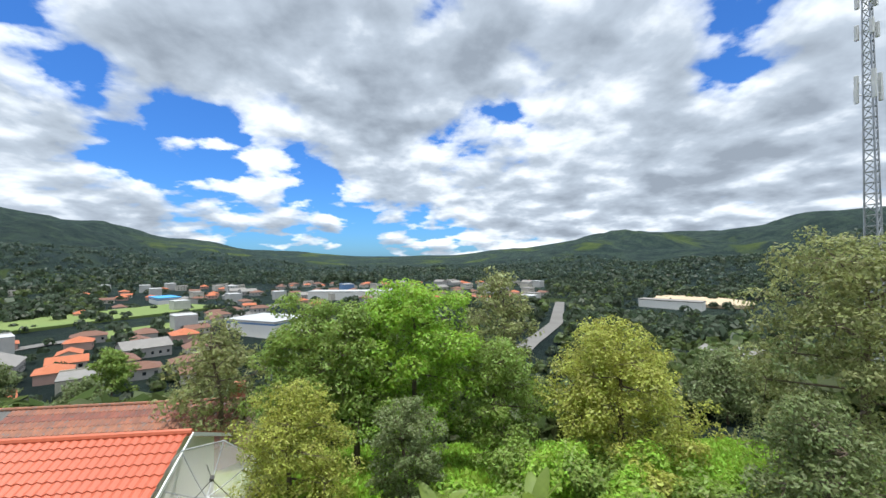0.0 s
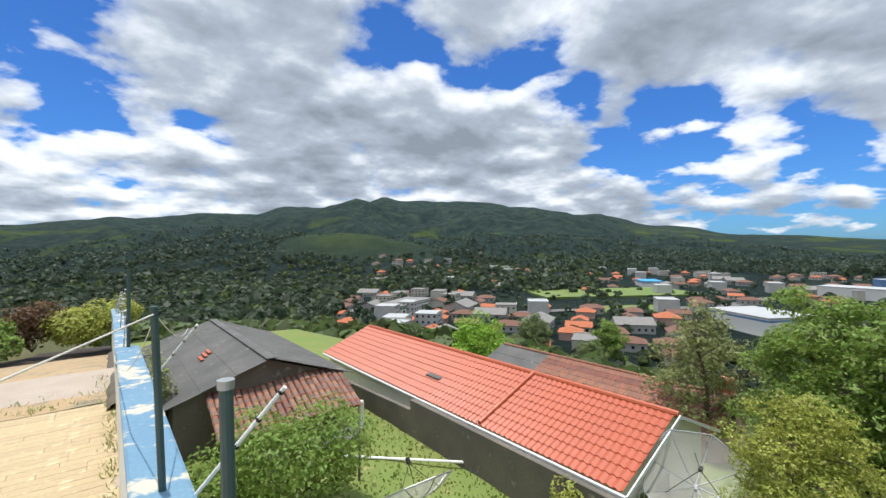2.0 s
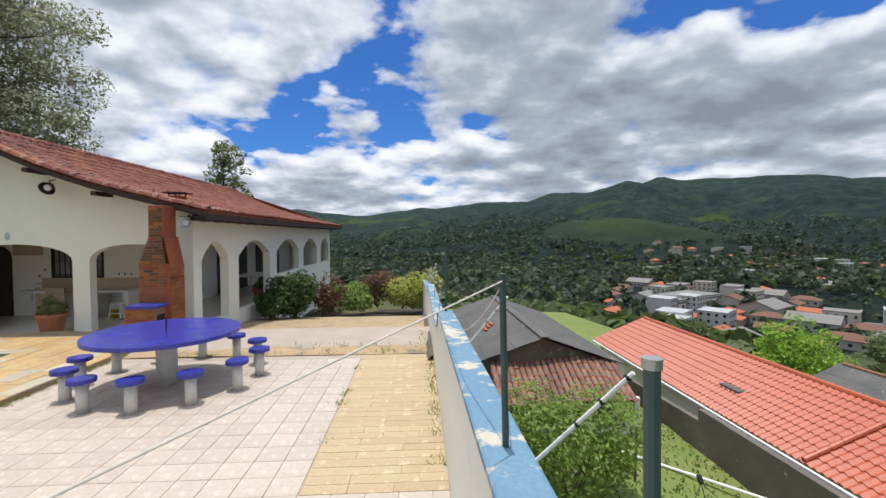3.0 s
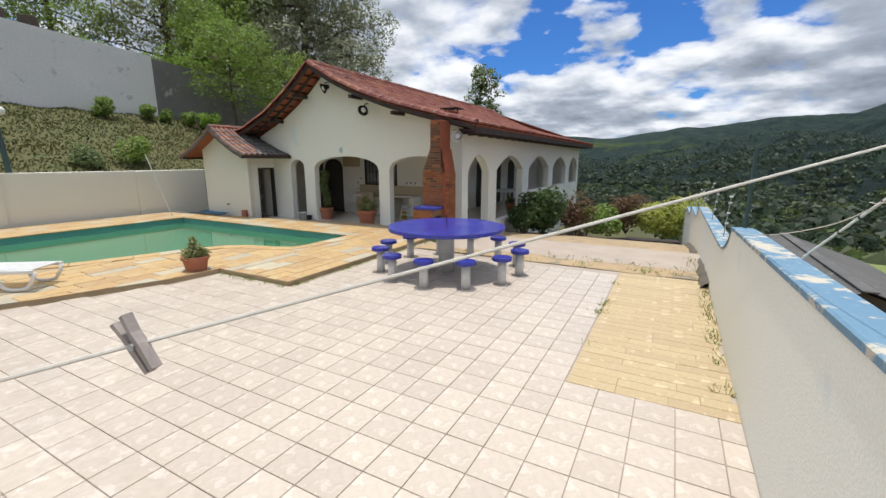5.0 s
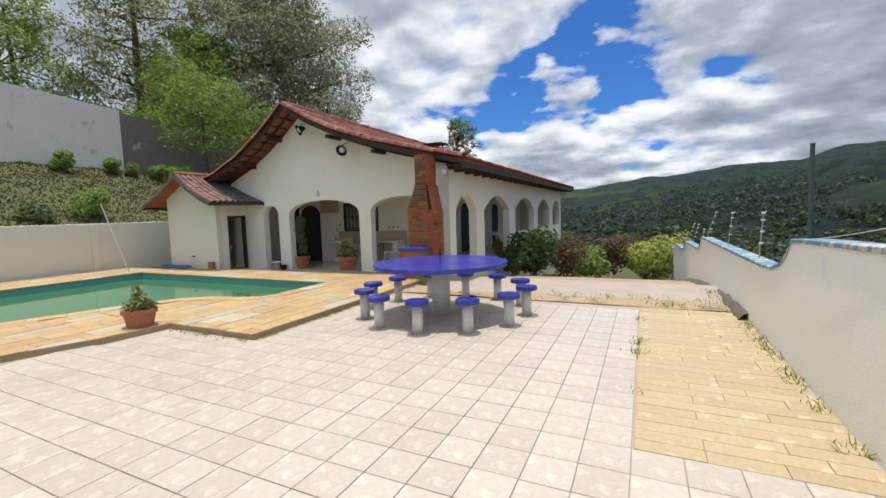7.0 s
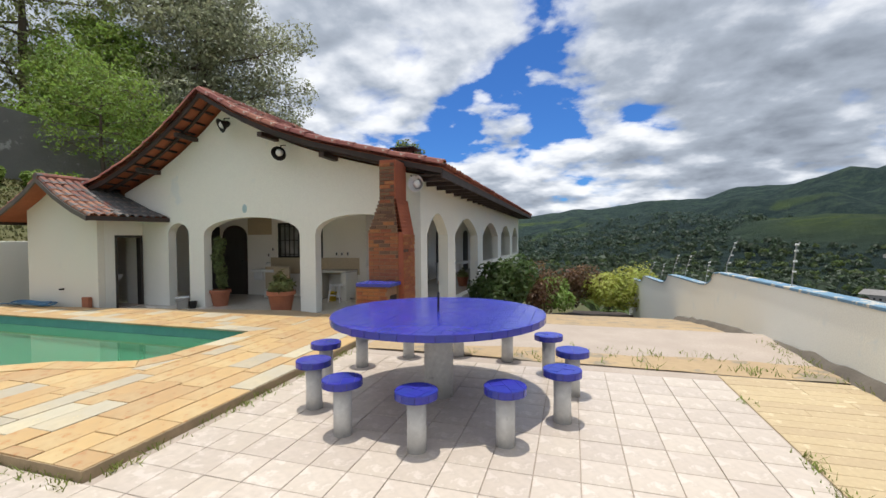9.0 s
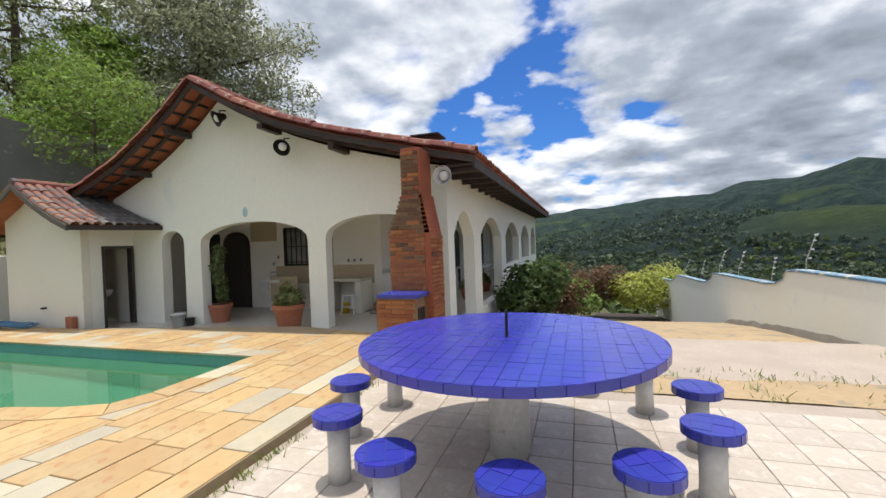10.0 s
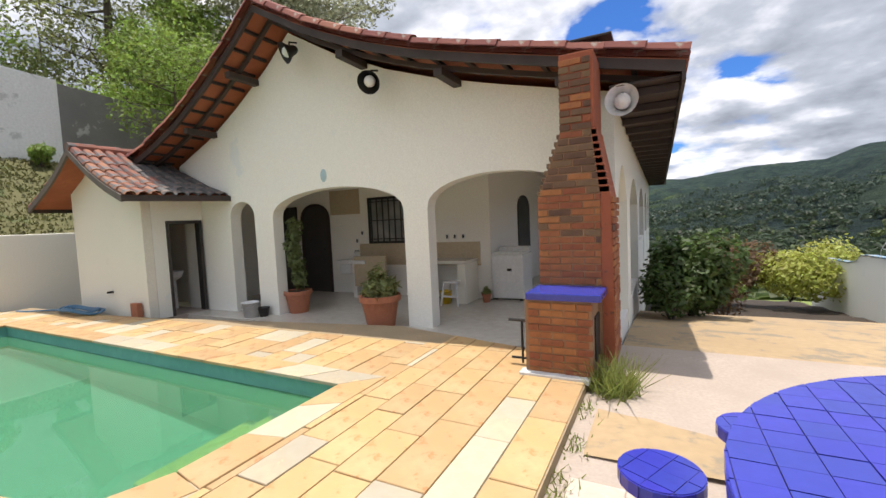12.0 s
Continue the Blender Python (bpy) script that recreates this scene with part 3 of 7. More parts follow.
for y, z in cap_line:
    rows.append([cap.verts.new((x, y, z + dz)) for x, dz in ((4.222, -0.03), (4.222, 0.004), (4.235, 0.012), (4.425, 0.012), (4.44, 0.004), (4.44, -0.05))])
for a, b in zip(rows, rows[1:]):
    for i in range(5):
        cap.faces.new((a[i], a[i + 1], b[i + 1], b[i]))
bmesh.ops.recalc_face_normals(cap, faces=cap.faces[:])
part("cap", cap, M["blue_cap"], parapet, "peeling pale blue painted top")
structure(part("wall_behind", bx(-13.5, -16.25, -2, 4.42, -16.0, 1.5), M["plaster"]), "white wall closing the terrace", "wall")

# ---- wall along the pool and the slope behind it ----
lw = structure(thing("wall_pool", (0, 0, 0), "low white plastered wall beside the pool", "wall"))
part("wall_body", bx(-13.45, -16, -2.2, -13.2, 3.95, 1.62, 0.02), M["plaster_aged"], lw)
for y in (-9.5, -6.0, -2.2, 1.5):
    part("post", bx(-13.19, y - 0.1, -0.5, -13.13, y + 0.1, 1.6, 0.01), M["plaster_aged"], lw)
rw = structure(thing("wall_retaining", (0, 0, 0), "tall grey plastered retaining wall above the grass slope", "wall"))
part("wall_body", sheet(((-22, 3.0), (-22, 8.4), (-4, 7.7), (6.2, 7.05), (6.2, 3.0)), (-20.3, -20.0), "x"), M["concrete"], rw)
part("dark_stretch", sheet(((6.21, 3.0), (6.21, 6.95), (16, 6.3), (16, 2.5)), (-20.3, -20.02), "x"), M["dark_concrete"], rw, "damp dark stretch of wall")

# ---- house ----
ROOF_R = ((-6.55, 4.90), (-5.6, 4.36), (-4.68, 3.95), (-3.9, 3.68), (-3.12, 3.46), (-2.0, 3.18), (-0.95, 2.93))
ROOF_L = ((-6.55, 4.90), (-7.1, 4.45), (-7.9, 3.92), (-8.7, 3.47), (-9.6, 3.10), (-10.6, 2.82))
Y0, Y1, YRIDGE = 3.32, 20.9, 18.6
house = structure(thing("house", (-5, 12, 0), "white plastered house with arcades and an old red tile roof", "house"))


def roof_z(x):
    return line_at(ROOF_R, x) if x >= -6.55 else line_at([(a, b) for a, b in ROOF_L[::-1]], x)


def hpart(name, bm, mat, label=""):
    ob = part(name, bm, mat, house, label)
    ob.matrix_parent_inverse = Matrix.Translation((5, -12, 0))
    return ob


gable = [(-9.75, -0.6), (-9.75, roof_z(-9.75) - 0.24)]
gable += [(x, roof_z(x) - 0.22) for x in (-8.7, -7.9, -7.1, -6.55, -5.6, -4.68, -3.9, -3.12, -2.0, -1.63)]
gable += [(-1.63, -0.6)]
openings = [arch(-8.32, -7.66, 1.72, 2.02, -0.6), arch(-7.2, -4.5, 1.70, 2.12, -0.6), arch(-4.1, -2.0, 1.70, 2.12, -0.6)]
for o in openings[::-1]:
    gable += o[::-1]
hpart("wall_gable", sheet(gable, (3.995, 4.22), "y"), M["plaster"])
side = [(4.224, -1.6), (4.224, 2.78), (20.2, 2.78), (20.2, -1.6)]
for y0, y1 in ((17.7, 19.8), (14.1, 16.85), (10.2, 13.3), (6.65, 9.4), (4.4, 5.95)):
    side += pointed(y0, y1, 1.68, 2.17, -1.6)[::-1]
hpart("wall_arcade", sheet(side, (-1.88, -1.634), "x"), M["plaster"])
for y0, y1 in ((10.2, 13.3), (14.1, 16.85), (17.7, 19.8)):
    hpart("balustrade", bx(-1.86, y0, -1.6, -1.65, y1, 0.78, 0.01), M["plaster"])
for y0, y1 in ((4.4, 5.95), (6.65, 9.4)):
    hpart("plinth", bx(-1.87, y0, -1.6, -1.645, y1, -0.02, 0.01), M["concrete"])
hpart("wall_back", bx(-9.75, 20.0, -1.6, -1.63, 20.2, 2.75), M["plaster"])
hpart("wall_hill_side", bx(-9.9, 4.22, -0.6, -9.7, 20.0, 2.85), M["plaster"])
hpart("porch_floor", bx(-9.74, 3.55, -0.6, -1.89, 20.0, -0.03), M["porcelain"])
# inner walls of the porch
hpart("wall_kitchen", bx(-9.69, 6.3, -0.03, -4.25, 6.5, 2.6), M["plaster_in"])
hpart("wall_inner_side", bx(-4.25, 6.3, -0.03, -4.05, 19.9, 2.6), M["plaster_in"])
structure(part("ceiling", bx(-9.68, 4.23, 2.6, -1.9, 19.98, 2.68), M["plaster_in"]), "plain white porch ceiling", "ceiling")

# ---- roof ----
def slope_len(rows):
    out = [0.0]
    for (a, b), (c, d) in zip(rows, rows[1:]):
        out.append(out[-1] + math.hypot(c - a, d - b))
    return out


def slope_at(rows, s):
    ls = slope_len(rows)
    for i in range(len(rows) - 1):
        if s <= ls[i + 1] or i == len(rows) - 2:
            f = (s - ls[i]) / (ls[i + 1] - ls[i])
            (a, b), (c, d) = rows[i], rows[i + 1]
            return a + (c - a) * f, b + (d - b) * f, math.atan2(d - b, abs(c - a))


def tile_mesh(width, length, rise, seg=4):
    """One barrel tile, along +x down the slope, arched over y."""
    me = bpy.data.meshes.new("roof_tile")
    vs, fs = [], []
    for k, (x, s) in enumerate(((0.0, 0.86), (length, 1.0))):
        for shell in (0, -0.012):
            for i in range(seg + 1):
                a = math.pi * i / seg
                vs.append((x, -math.cos(a) * width / 2 * s, math.sin(a) * rise * s + shell))
    n = seg + 1
    for i in range(seg):
        fs.append((i, i + 1, 2 * n + i + 1, 2 * n + i))
        fs.append((n + i, 3 * n + i, 3 * n + i + 1, n + i + 1))
        fs.append((2 * n + i, 2 * n + i + 1, 3 * n + i + 1, 3 * n + i))
    me.from_pydata(vs, [], fs)
    return me


def roof_sheet(rows, name, side):
    """The boarding under the tiles, with the hipped far end."""
    bm = bmesh.new()
    total = slope_len(rows)[-1]
    prev = None
    for i in range(15):
        s = total * i / 14
        x, z, _ = slope_at(rows, s)
        yb = YRIDGE + (Y1 - YRIDGE) * i / 14
        cur = [bm.verts.new((x, Y0, z - 0.05)), bm.verts.new((x, yb, z - 0.05)), bm.verts.new((x, yb, z - 0.09)), bm.verts.new((x, Y0, z - 0.09))]
        if prev:
            for k in range(4):
                bm.faces.new((prev[k], prev[(k + 1) % 4], cur[(k + 1) % 4], cur[k]))
        else:
            bm.faces.new(cur)
        prev = cur
    bm.faces.new(prev[::-1])
    bmesh.ops.recalc_face_normals(bm, faces=bm.faces[:])
    return hpart(name, bm, M["roof_under"], "orange underside of the clay tiles")


roof_sheet(ROOF_R, "roof", 1)
roof_sheet(ROOF_L, "roof", -1)
bm = bmesh.new()
hv = [bm.verts.new(p) for p in ((-6.55, YRIDGE, 4.86), (-0.95, Y1, 2.88), (-10.6, Y1, 2.78), (-6.55, YRIDGE, 4.8), (-0.95, Y1, 2.82), (-10.6, Y1, 2.72))]
for f in ((0, 1, 2), (5, 4, 3), (0, 3, 4, 1), (1, 4, 5, 2), (2, 5, 3, 0)):
    bm.faces.new([hv[i] for i in f])
hpart("roof_hip", bm, M["roof_stuff"])


def join_tiles(name, meshes, mat, parent_fn, label):
    vs, fs = [], []
    for me, mat4 in meshes:
        o = len(vs)
        vs += [tuple(mat4 @ v.co) for v in me.vertices]
        fs += [tuple(o + i for i in p.vertices) for p in me.polygons]
    me = bpy.data.meshes.new(name)
    me.from_pydata(vs, [], fs)
    me.materials.append(mat)
    me.polygons.foreach_set("use_smooth", [True] * len(fs))
    ob = new(name, me)
    parent_fn(ob, label)
    return ob


def to_house(ob, label=""):
    ob.parent = house
    ob.matrix_parent_inverse = Matrix.Translation((5, -12, 0))
    if label:
        ob["label"] = label


def lay_roof(rows, sign, tw, tl, near_y, rng):
    """Rows of barrel tiles: those by the gable edge each an object, the rest joined."""
    me = tile_mesh(tw * 0.98, tl * 1.12, tw * 0.36)
    me.materials.append(M["roof_tile"])
    me.polygons.foreach_set("use_smooth", [True] * len(me.polygons))
    total = slope_len(rows)[-1]
    n = int(total / tl)
    step = total / n
    rest, count = [], 0
    for i in range(n):
        x, z, ang = slope_at(rows, step * i)
        x2, z2, _ = slope_at(rows, step * (i + 1))
        pitch = math.atan2(z - z2, abs(x2 - x))
        yend = YRIDGE + (Y1 - YRIDGE) * (i / n)
        y = Y0 + tw / 2
        while y < yend:
            m = (Matrix.Translation((x, y + rng.uniform(-0.008, 0.008), z - 0.02 + rng.uniform(-0.006, 0.008)))
                 @ Matrix.Rotation(0 if sign > 0 else math.pi, 4, "Z") @ Matrix.Rotation(pitch + rng.uniform(-0.02, 0.02), 4, "Y"))
            if y < near_y and count < 150:
                ob = new("roof_tile", me)
                to_house(ob)
                ob.matrix_basis = m
                count += 1
            else:
                rest.append((me, m))
            y += tw
    join_tiles("roof_tiles", rest, M["roof_stuff"], to_house, "rows of old clay tiles")["kind"] = "stuff"


lay_roof(ROOF_R, 1, 0.21, 0.36, 5.0, random.Random(3))
lay_roof(ROOF_L, -1, 0.21, 0.36, 5.0, random.Random(4))
# ridge and verge tiles
rng = random.Random(6)
ridge_me = tile_mesh(0.26, 0.42, 0.11)
ridge_me.materials.append(M["roof_tile"])
for i in range(36):
    ob = new("ridge_tile", ridge_me)
    to_house(ob)
    ob.matrix_basis = Matrix.Translation((-6.55, Y0 + 0.02 + i * 0.42, 4.90 + rng.uniform(-0.01, 0.012))) @ Matrix.Rotation(math.pi / 2, 4, "Z")
verge_me = tile_mesh(0.24, 0.40, 0.10)
verge_me.materials.append(M["roof_tile"])
for rows, sign in ((ROOF_R, 1), (ROOF_L, -1)):
    total = slope_len(rows)[-1]
    n = int(total / 0.36)
    for i in range(n):
        x, z, _ = slope_at(rows, total * i / n)
        x2, z2, _ = slope_at(rows, total * (i + 1) / n)
        ob = new("verge_tile", verge_me)
        to_house(ob)
        ob.matrix_basis = (Matrix.Translation((x, Y0 + 0.02, z + 0.005 + rng.uniform(-0.008, 0.012))) @ Matrix.Rotation(0 if sign > 0 else math.pi, 4, "Z")
                           @ Matrix.Rotation(math.atan2(z - z2, abs(x2 - x)), 4, "Y"))
    # barge board under the verge
    line = [slope_at(rows, total * i / 12)[:2] for i in range(13)]
    hpart("barge_board", sheet([(x, z - 0.06) for x, z in line] + [(x, z - 0.16) for x, z in line[::-1]], (Y0 - 0.005, Y0 + 0.04), "y"), M["wood_dark"])
    # battens and rafters seen from below
    for i in range(1, 13):
        x, z, a = slope_at(rows, total * i / 13)
        hpart("batten", bx(x - 0.025, Y0 + 0.05, z - 0.135, x + 0.025, 3.99, z - 0.092), M["wood_dark"])
    for y in (3.62,):
        hpart("rafter", sheet([(x, z - 0.138) for x, z in line] + [(x, z - 0.20) for x, z in line[::-1]], (y, y + 0.06), "y"), M["wood_dark"])
for x, z in ((-5.05, 0), (-3.55, 0), (-7.35, 0), (-8.55, 0), (-2.1, 0)):
    zz = roof_z(x) - 0.36
    hpart("purlin_end", bx(x - 0.06, 3.42, zz + 0.04, x + 0.06, 3.99, zz + 0.14, 0.012), M["wood_dark"])
# eave on the arcade side: fascia and rafter ends
hpart("fascia", bx(-0.985, Y0, 2.70, -0.95, Y1, 2.86, 0.004), M["wood_dark"])
hpart("soffit", bx(-1.62, 3.42, 2.765, -0.99, Y1 - 0.05, 2.785), M["wood_dark"])
for i in range(24):
    y = 3.6 + i * 0.72
    hpart("rafter_end", bx(-1.62, y, 2.68, -1.0, y + 0.07, 2.76, 0.005), M["wood_dark"])

# ---- lean-to with a door ----
hut = structure(thing("bath_hut", (-10.6, 3.5, 0), "small white lean-to with a dark door and weathered tile roof", "outbuilding"))


def hut_part(name, bm, mat, label=""):
    ob = part(name, bm, mat, hut, label)
    ob.matrix_parent_inverse = Matrix.Translation((10.6, -3.5, 0))
    return ob


face = [(-11.54, -0.6), (-11.54, 2.36), (-10.4, 2.98), (-9.152, 2.16), (-9.152, -0.6)]
hut_part("wall_front", sheet(face, (2.90, 3.05), "y"), M["plaster_aged"])
hut_part("wall_left", bx(-11.54, 3.05, -0.6, -11.4, 6.2, 2.30), M["plaster_aged"])
door_side = [(3.054, -0.6), (3.054, 2.16), (3.99, 2.16), (3.99, 1.735), (3.288, 1.735), (3.288, -0.6)]
hut_part("wall_door_side", sheet(door_side, (-9.30, -9.152), "x"), M["plaster"])
hut_part("door_frame", sheet(((3.288, -0.02), (3.288, 1.733), (3.97, 1.733), (3.97, -0.02), (3.91, -0.02), (3.91, 1.675), (3.345, 1.675), (3.345, -0.02)), (-9.28, -9.147), "x"), M["door"], "dark door frame")
hut_part("door", bx(-9.86, 3.348, 0.0, -9.29, 3.388, 1.665, 0.004), M["door"], "dark door standing open inwards")
hut_part("floor_inside", bx(-11.39, 3.06, -0.5, -9.152, 3.98, -0.02), M["grout"])
hut_part("wall_rear", bx(-11.39, 4.3, -0.02, -9.76, 4.4, 2.2), M["plaster_in"])
basin = bmesh.new()
lathe(basin, ((0.05, 0.55), (0.16, 0.62), (0.2, 0.72), (0.19, 0.74), (0.15, 0.70), (0.03, 0.66)), 16, (-9.95, 3.8, 0))
rod(basin, (-9.95, 3.8, -0.02), (-9.95, 3.8, 0.6), 0.06, 0.05)
hut_part("wash_basin", basin, M["plastic_white"], "white wash basin on a pedestal")
hut_part("tap", bx(-10.32, 2.80, 0.44, -10.28, 2.90, 0.48, 0.006), M["iron"], "garden tap")
LR = ((-10.4, 3.09), (-9.85, 2.70), (-9.3, 2.39), (-8.80, 2.18))
LL = ((-10.4, 3.09), (-10.95, 2.72), (-11.55, 2.42), (-12.15, 2.16))
M["dark_tile"] = material("dark_grey_tile", (0.13, 0.125, 0.12), (0.085, 0.082, 0.08), 0.8, 14, 1.8, 0.4, third=((0.20, 0.15, 0.13), 0.60), island=-0.2)
lean_me = tile_mesh(0.17, 0.34, 0.065)
lean_me.materials.append(M["lean_tile"])
black_me = lean_me.copy()
black_me.materials.clear()
black_me.materials.append(M["dark_tile"])
FLARE = 0.34


def flared(x, y, f):
    """The slope facing the house widens towards the gable."""
    return x + FLARE * f * (y - 2.45)


for rows, sign, y_end in ((LR, 1, 3.985), (LL, -1, 5.9)):
    total = slope_len(rows)[-1]
    line = [slope_at(rows, total * i / 8)[:2] for i in range(9)]
    bm = bmesh.new()
    rings = []
    for y in (2.48, y_end):
        rings.append([bm.verts.new((flared(x, y, i / 8) if sign > 0 else x, y, z - dz)) for dz, pts in ((0.03, list(enumerate(line))), (0.07, list(enumerate(line))[::-1])) for i, (x, z) in pts])
    bm.faces.new(rings[0]), bm.faces.new(rings[1][::-1])
    for k in range(18):
        bm.faces.new((rings[0][k], rings[1][k], rings[1][(k + 1) % 18], rings[0][(k + 1) % 18]))
    bmesh.ops.recalc_face_normals(bm, faces=bm.faces[:])
    hut_part("roof", bm, M["roof_under"], "orange tile underside")
    hut_part("barge_board", sheet([(x, z - 0.03) for x, z in line] + [(x, z - 0.14) for x, z in line[::-1]], (2.44, 2.478), "y"), M["wood_grey"])
    n = 7
    for i in range(n):
        x, z, _ = slope_at(rows, total * i / n)
        x2, z2, _ = slope_at(rows, total * (i + 1) / n)
        for k in range(9 if sign > 0 else 20):
            y = 2.54 + k * 0.17
            # tiles nearer the house are dark grey, along an uneven line
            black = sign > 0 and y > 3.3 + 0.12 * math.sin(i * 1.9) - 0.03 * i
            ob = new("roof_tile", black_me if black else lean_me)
            ob.parent = hut
            ob.matrix_parent_inverse = Matrix.Translation((10.6, -3.5, 0))
            xx = flared(x, y, i / n) if sign > 0 else x
            ob.matrix_basis = (Matrix.Translation((xx, y + rng.uniform(-0.01, 0.01), z - 0.015 + rng.uniform(-0.01, 0.012)))
                               @ Matrix.Rotation(rng.uniform(-0.03, 0.03) if sign > 0 else math.pi, 4, "Z") @ Matrix.Rotation(math.atan2(z - z2, abs(x2 - x)) - 0.05, 4, "Y"))
bm = bmesh.new()
fv = [bm.verts.new(p) for y in (2.44, 3.985) for p in ((flared(-8.80, y, 1) + dx, y, z) for dx, z in ((0, 2.05), (0.03, 2.05), (0.03, 2.15), (0, 2.15)))]
for q in ((0, 1, 2, 3), (7, 6, 5, 4), (0, 4, 5, 1), (1, 5, 6, 2), (2, 6, 7, 3), (3, 7, 4, 0)):
    bm.faces.new([fv[k] for k in q])
hut_part("fascia", bm, M["wood_dark"])
hut_part("fascia", bx(-12.17, 2.44, 2.02, -12.14, 5.9, 2.12, 0.004), M["wood_dark"])
ob = bmesh.new()
for k in range(8):
    rod(ob, (-10.4, 2.45 + k * 0.4, 3.09), (-10.4, 2.87 + k * 0.4, 3.09), 0.085, 0.10, 10)
hut_part("ridge_tiles", ob, M["lean_tile"])

# ---- porch doors, window and sink ----
def arched_door(at, width, height, axis="y"):
    d = structure(thing("door", at, "dark arched wooden door", "door"))
    w = width / 2
    out = arch(-w, w, height - w * 0.8, height, 0.0)
    part("door_leaf", sheet(out, (-0.03, 0.0), axis), M["door"], d)
    outer = arch(-w - 0.07, w + 0.07, height - w * 0.8, height + 0.07, 0.0)
    part("door_frame", sheet(outer + out[::-1], (-0.045, 0.0), axis), M["wood_dark"], d)
    bm = bmesh.new()
    bmesh.ops.create_uvsphere(bm, u_segments=10, v_segments=6, radius=0.03)
    bmesh.ops.translate(bm, verts=bm.verts[:], vec=(w * 0.75, -0.06, 1.0) if axis == "y" else (0.0, w * 0.75, 1.0))
    part("door_handle", bm, M["iron"], d)
    return d


arched_door((-8.42, 6.296, -0.03), 0.74, 2.0)
structure(part("door_opening", sheet(((-9.65, -0.02), (-9.65, 2.0), (-9.0, 2.0), (-9.0, -0.02)), (6.25, 6.296), "y"), M["door"]), "dark glazed doorway in the porch wall", "door")


def barred_window(x0, x1, z0, z1, y):
    w = structure(thing("window_1", ((x0 + x1) / 2, y, z0), "barred kitchen window with black iron grille", "window"))
    cx = (x0 + x1) / 2
    h, s = z1 - z0, (x1 - x0) / 2
    part("pane", bx(-s, -0.01, 0, s, -0.004, h), M["glass_pale"], w, "pane with its brightness put into the colour")
    part("window_frame", sheet(((-s - 0.05, -0.05), (-s - 0.05, h + 0.05), (s + 0.05, h + 0.05), (s + 0.05, -0.05), (s, -0.05), (s, h), (-s, h), (-s, 0), (s, 0), (s, -0.05)), (-0.03, -0.002), "y"), M["iron"], w)
    for i in range(9):
        x = -s + (i + 0.5) * 2 * s / 9
        part("bar", bx(x - 0.011, -0.09, -0.03, x + 0.011, -0.07, h + 0.03), M["iron"], w)
    for z in (0.05, h * 0.5, h - 0.05):
        part("bar", bx(-s - 0.03, -0.07, z - 0.01, s + 0.03, -0.055, z + 0.01), M["iron"], w)
    return w


barred_window(-6.82, -5.45, 1.13, 2.03, 6.3)
structure(part("splashback", bx(-7.15, 6.286, 0.62, -4.26, 6.298, 1.08, 0.002), M["beige_tile"]), "beige tiled splashback behind the porch sinks", "splashback")
structure(part("wall_panel", bx(-7.95, 6.288, 1.75, -7.1, 6.297, 2.3, 0.002), M["beige_tile"]), "faded beige panel on the porch wall", "panel")


def laundry_sink():
    s = thing("laundry_sink", (-6.95, 6.0, -0.03), "white laundry sink on a pale masonry stand", "sink")
    part("stand", bx(-0.05, -0.2, 0, 0.05, 0.25, 0.72, 0.01), M["plaster_in"], s)
    bm = bx(-0.4, -0.3, 0.72, 0.35, 0.28, 0.80, 0.015)
    part("worktop", bm, M["plastic_white"], s)
    part("bowl", bx(-0.36, -0.24, 0.5, -0.06, 0.2, 0.72, 0.03), M["plastic_white"], s)
    part("front_board", bx(0.06, -0.27, 0.25, 0.85, -0.22, 0.88, 0.01), M["beige_tile"], s, "beige board in front of the stand")
    bm = bmesh.new()
    tube(bm, [(-0.2, 0.26, 0.95), (-0.2, 0.12, 0.97), (-0.2, 0.1, 0.92)], 0.012)
    part("tap", bm, M["galv"], s)
    return s


laundry_sink()


def counter():
    c = thing("porch_counter", (-4.78, 6.0, -0.03), "stone porch counter on a masonry support", "counter")
    part("worktop", bx(-0.55, -0.35, 0.74, 0.48, 0.29, 0.80, 0.012), M["porcelain"], c)
    part("support", bx(0.30, -0.32, 0, 0.46, 0.28, 0.74, 0.01), M["plaster_aged"], c)
    part("support", bx(-0.52, -0.28, 0, -0.42, 0.28, 0.74, 0.01), M["plaster_aged"], c)
    return c


counter()
for x, z in ((-4.95, 1.19), (-4.78, 1.19), (-4.6, 1.19), (-7.2, 1.15), (-7.05, 1.32)):
    o = thing("wall_socket", (x, 6.286, z), "small dark wall socket on the porch wall", "socket", "porch wall sockets")
    part("plate", bx(-0.035, -0.02, -0.05, 0.035, 0.0, 0.05, 0.006), M["plastic_white"], o)
    part("insert", bx(-0.02, -0.026, -0.035, 0.02, -0.018, 0.035, 0.003), M["iron"], o)


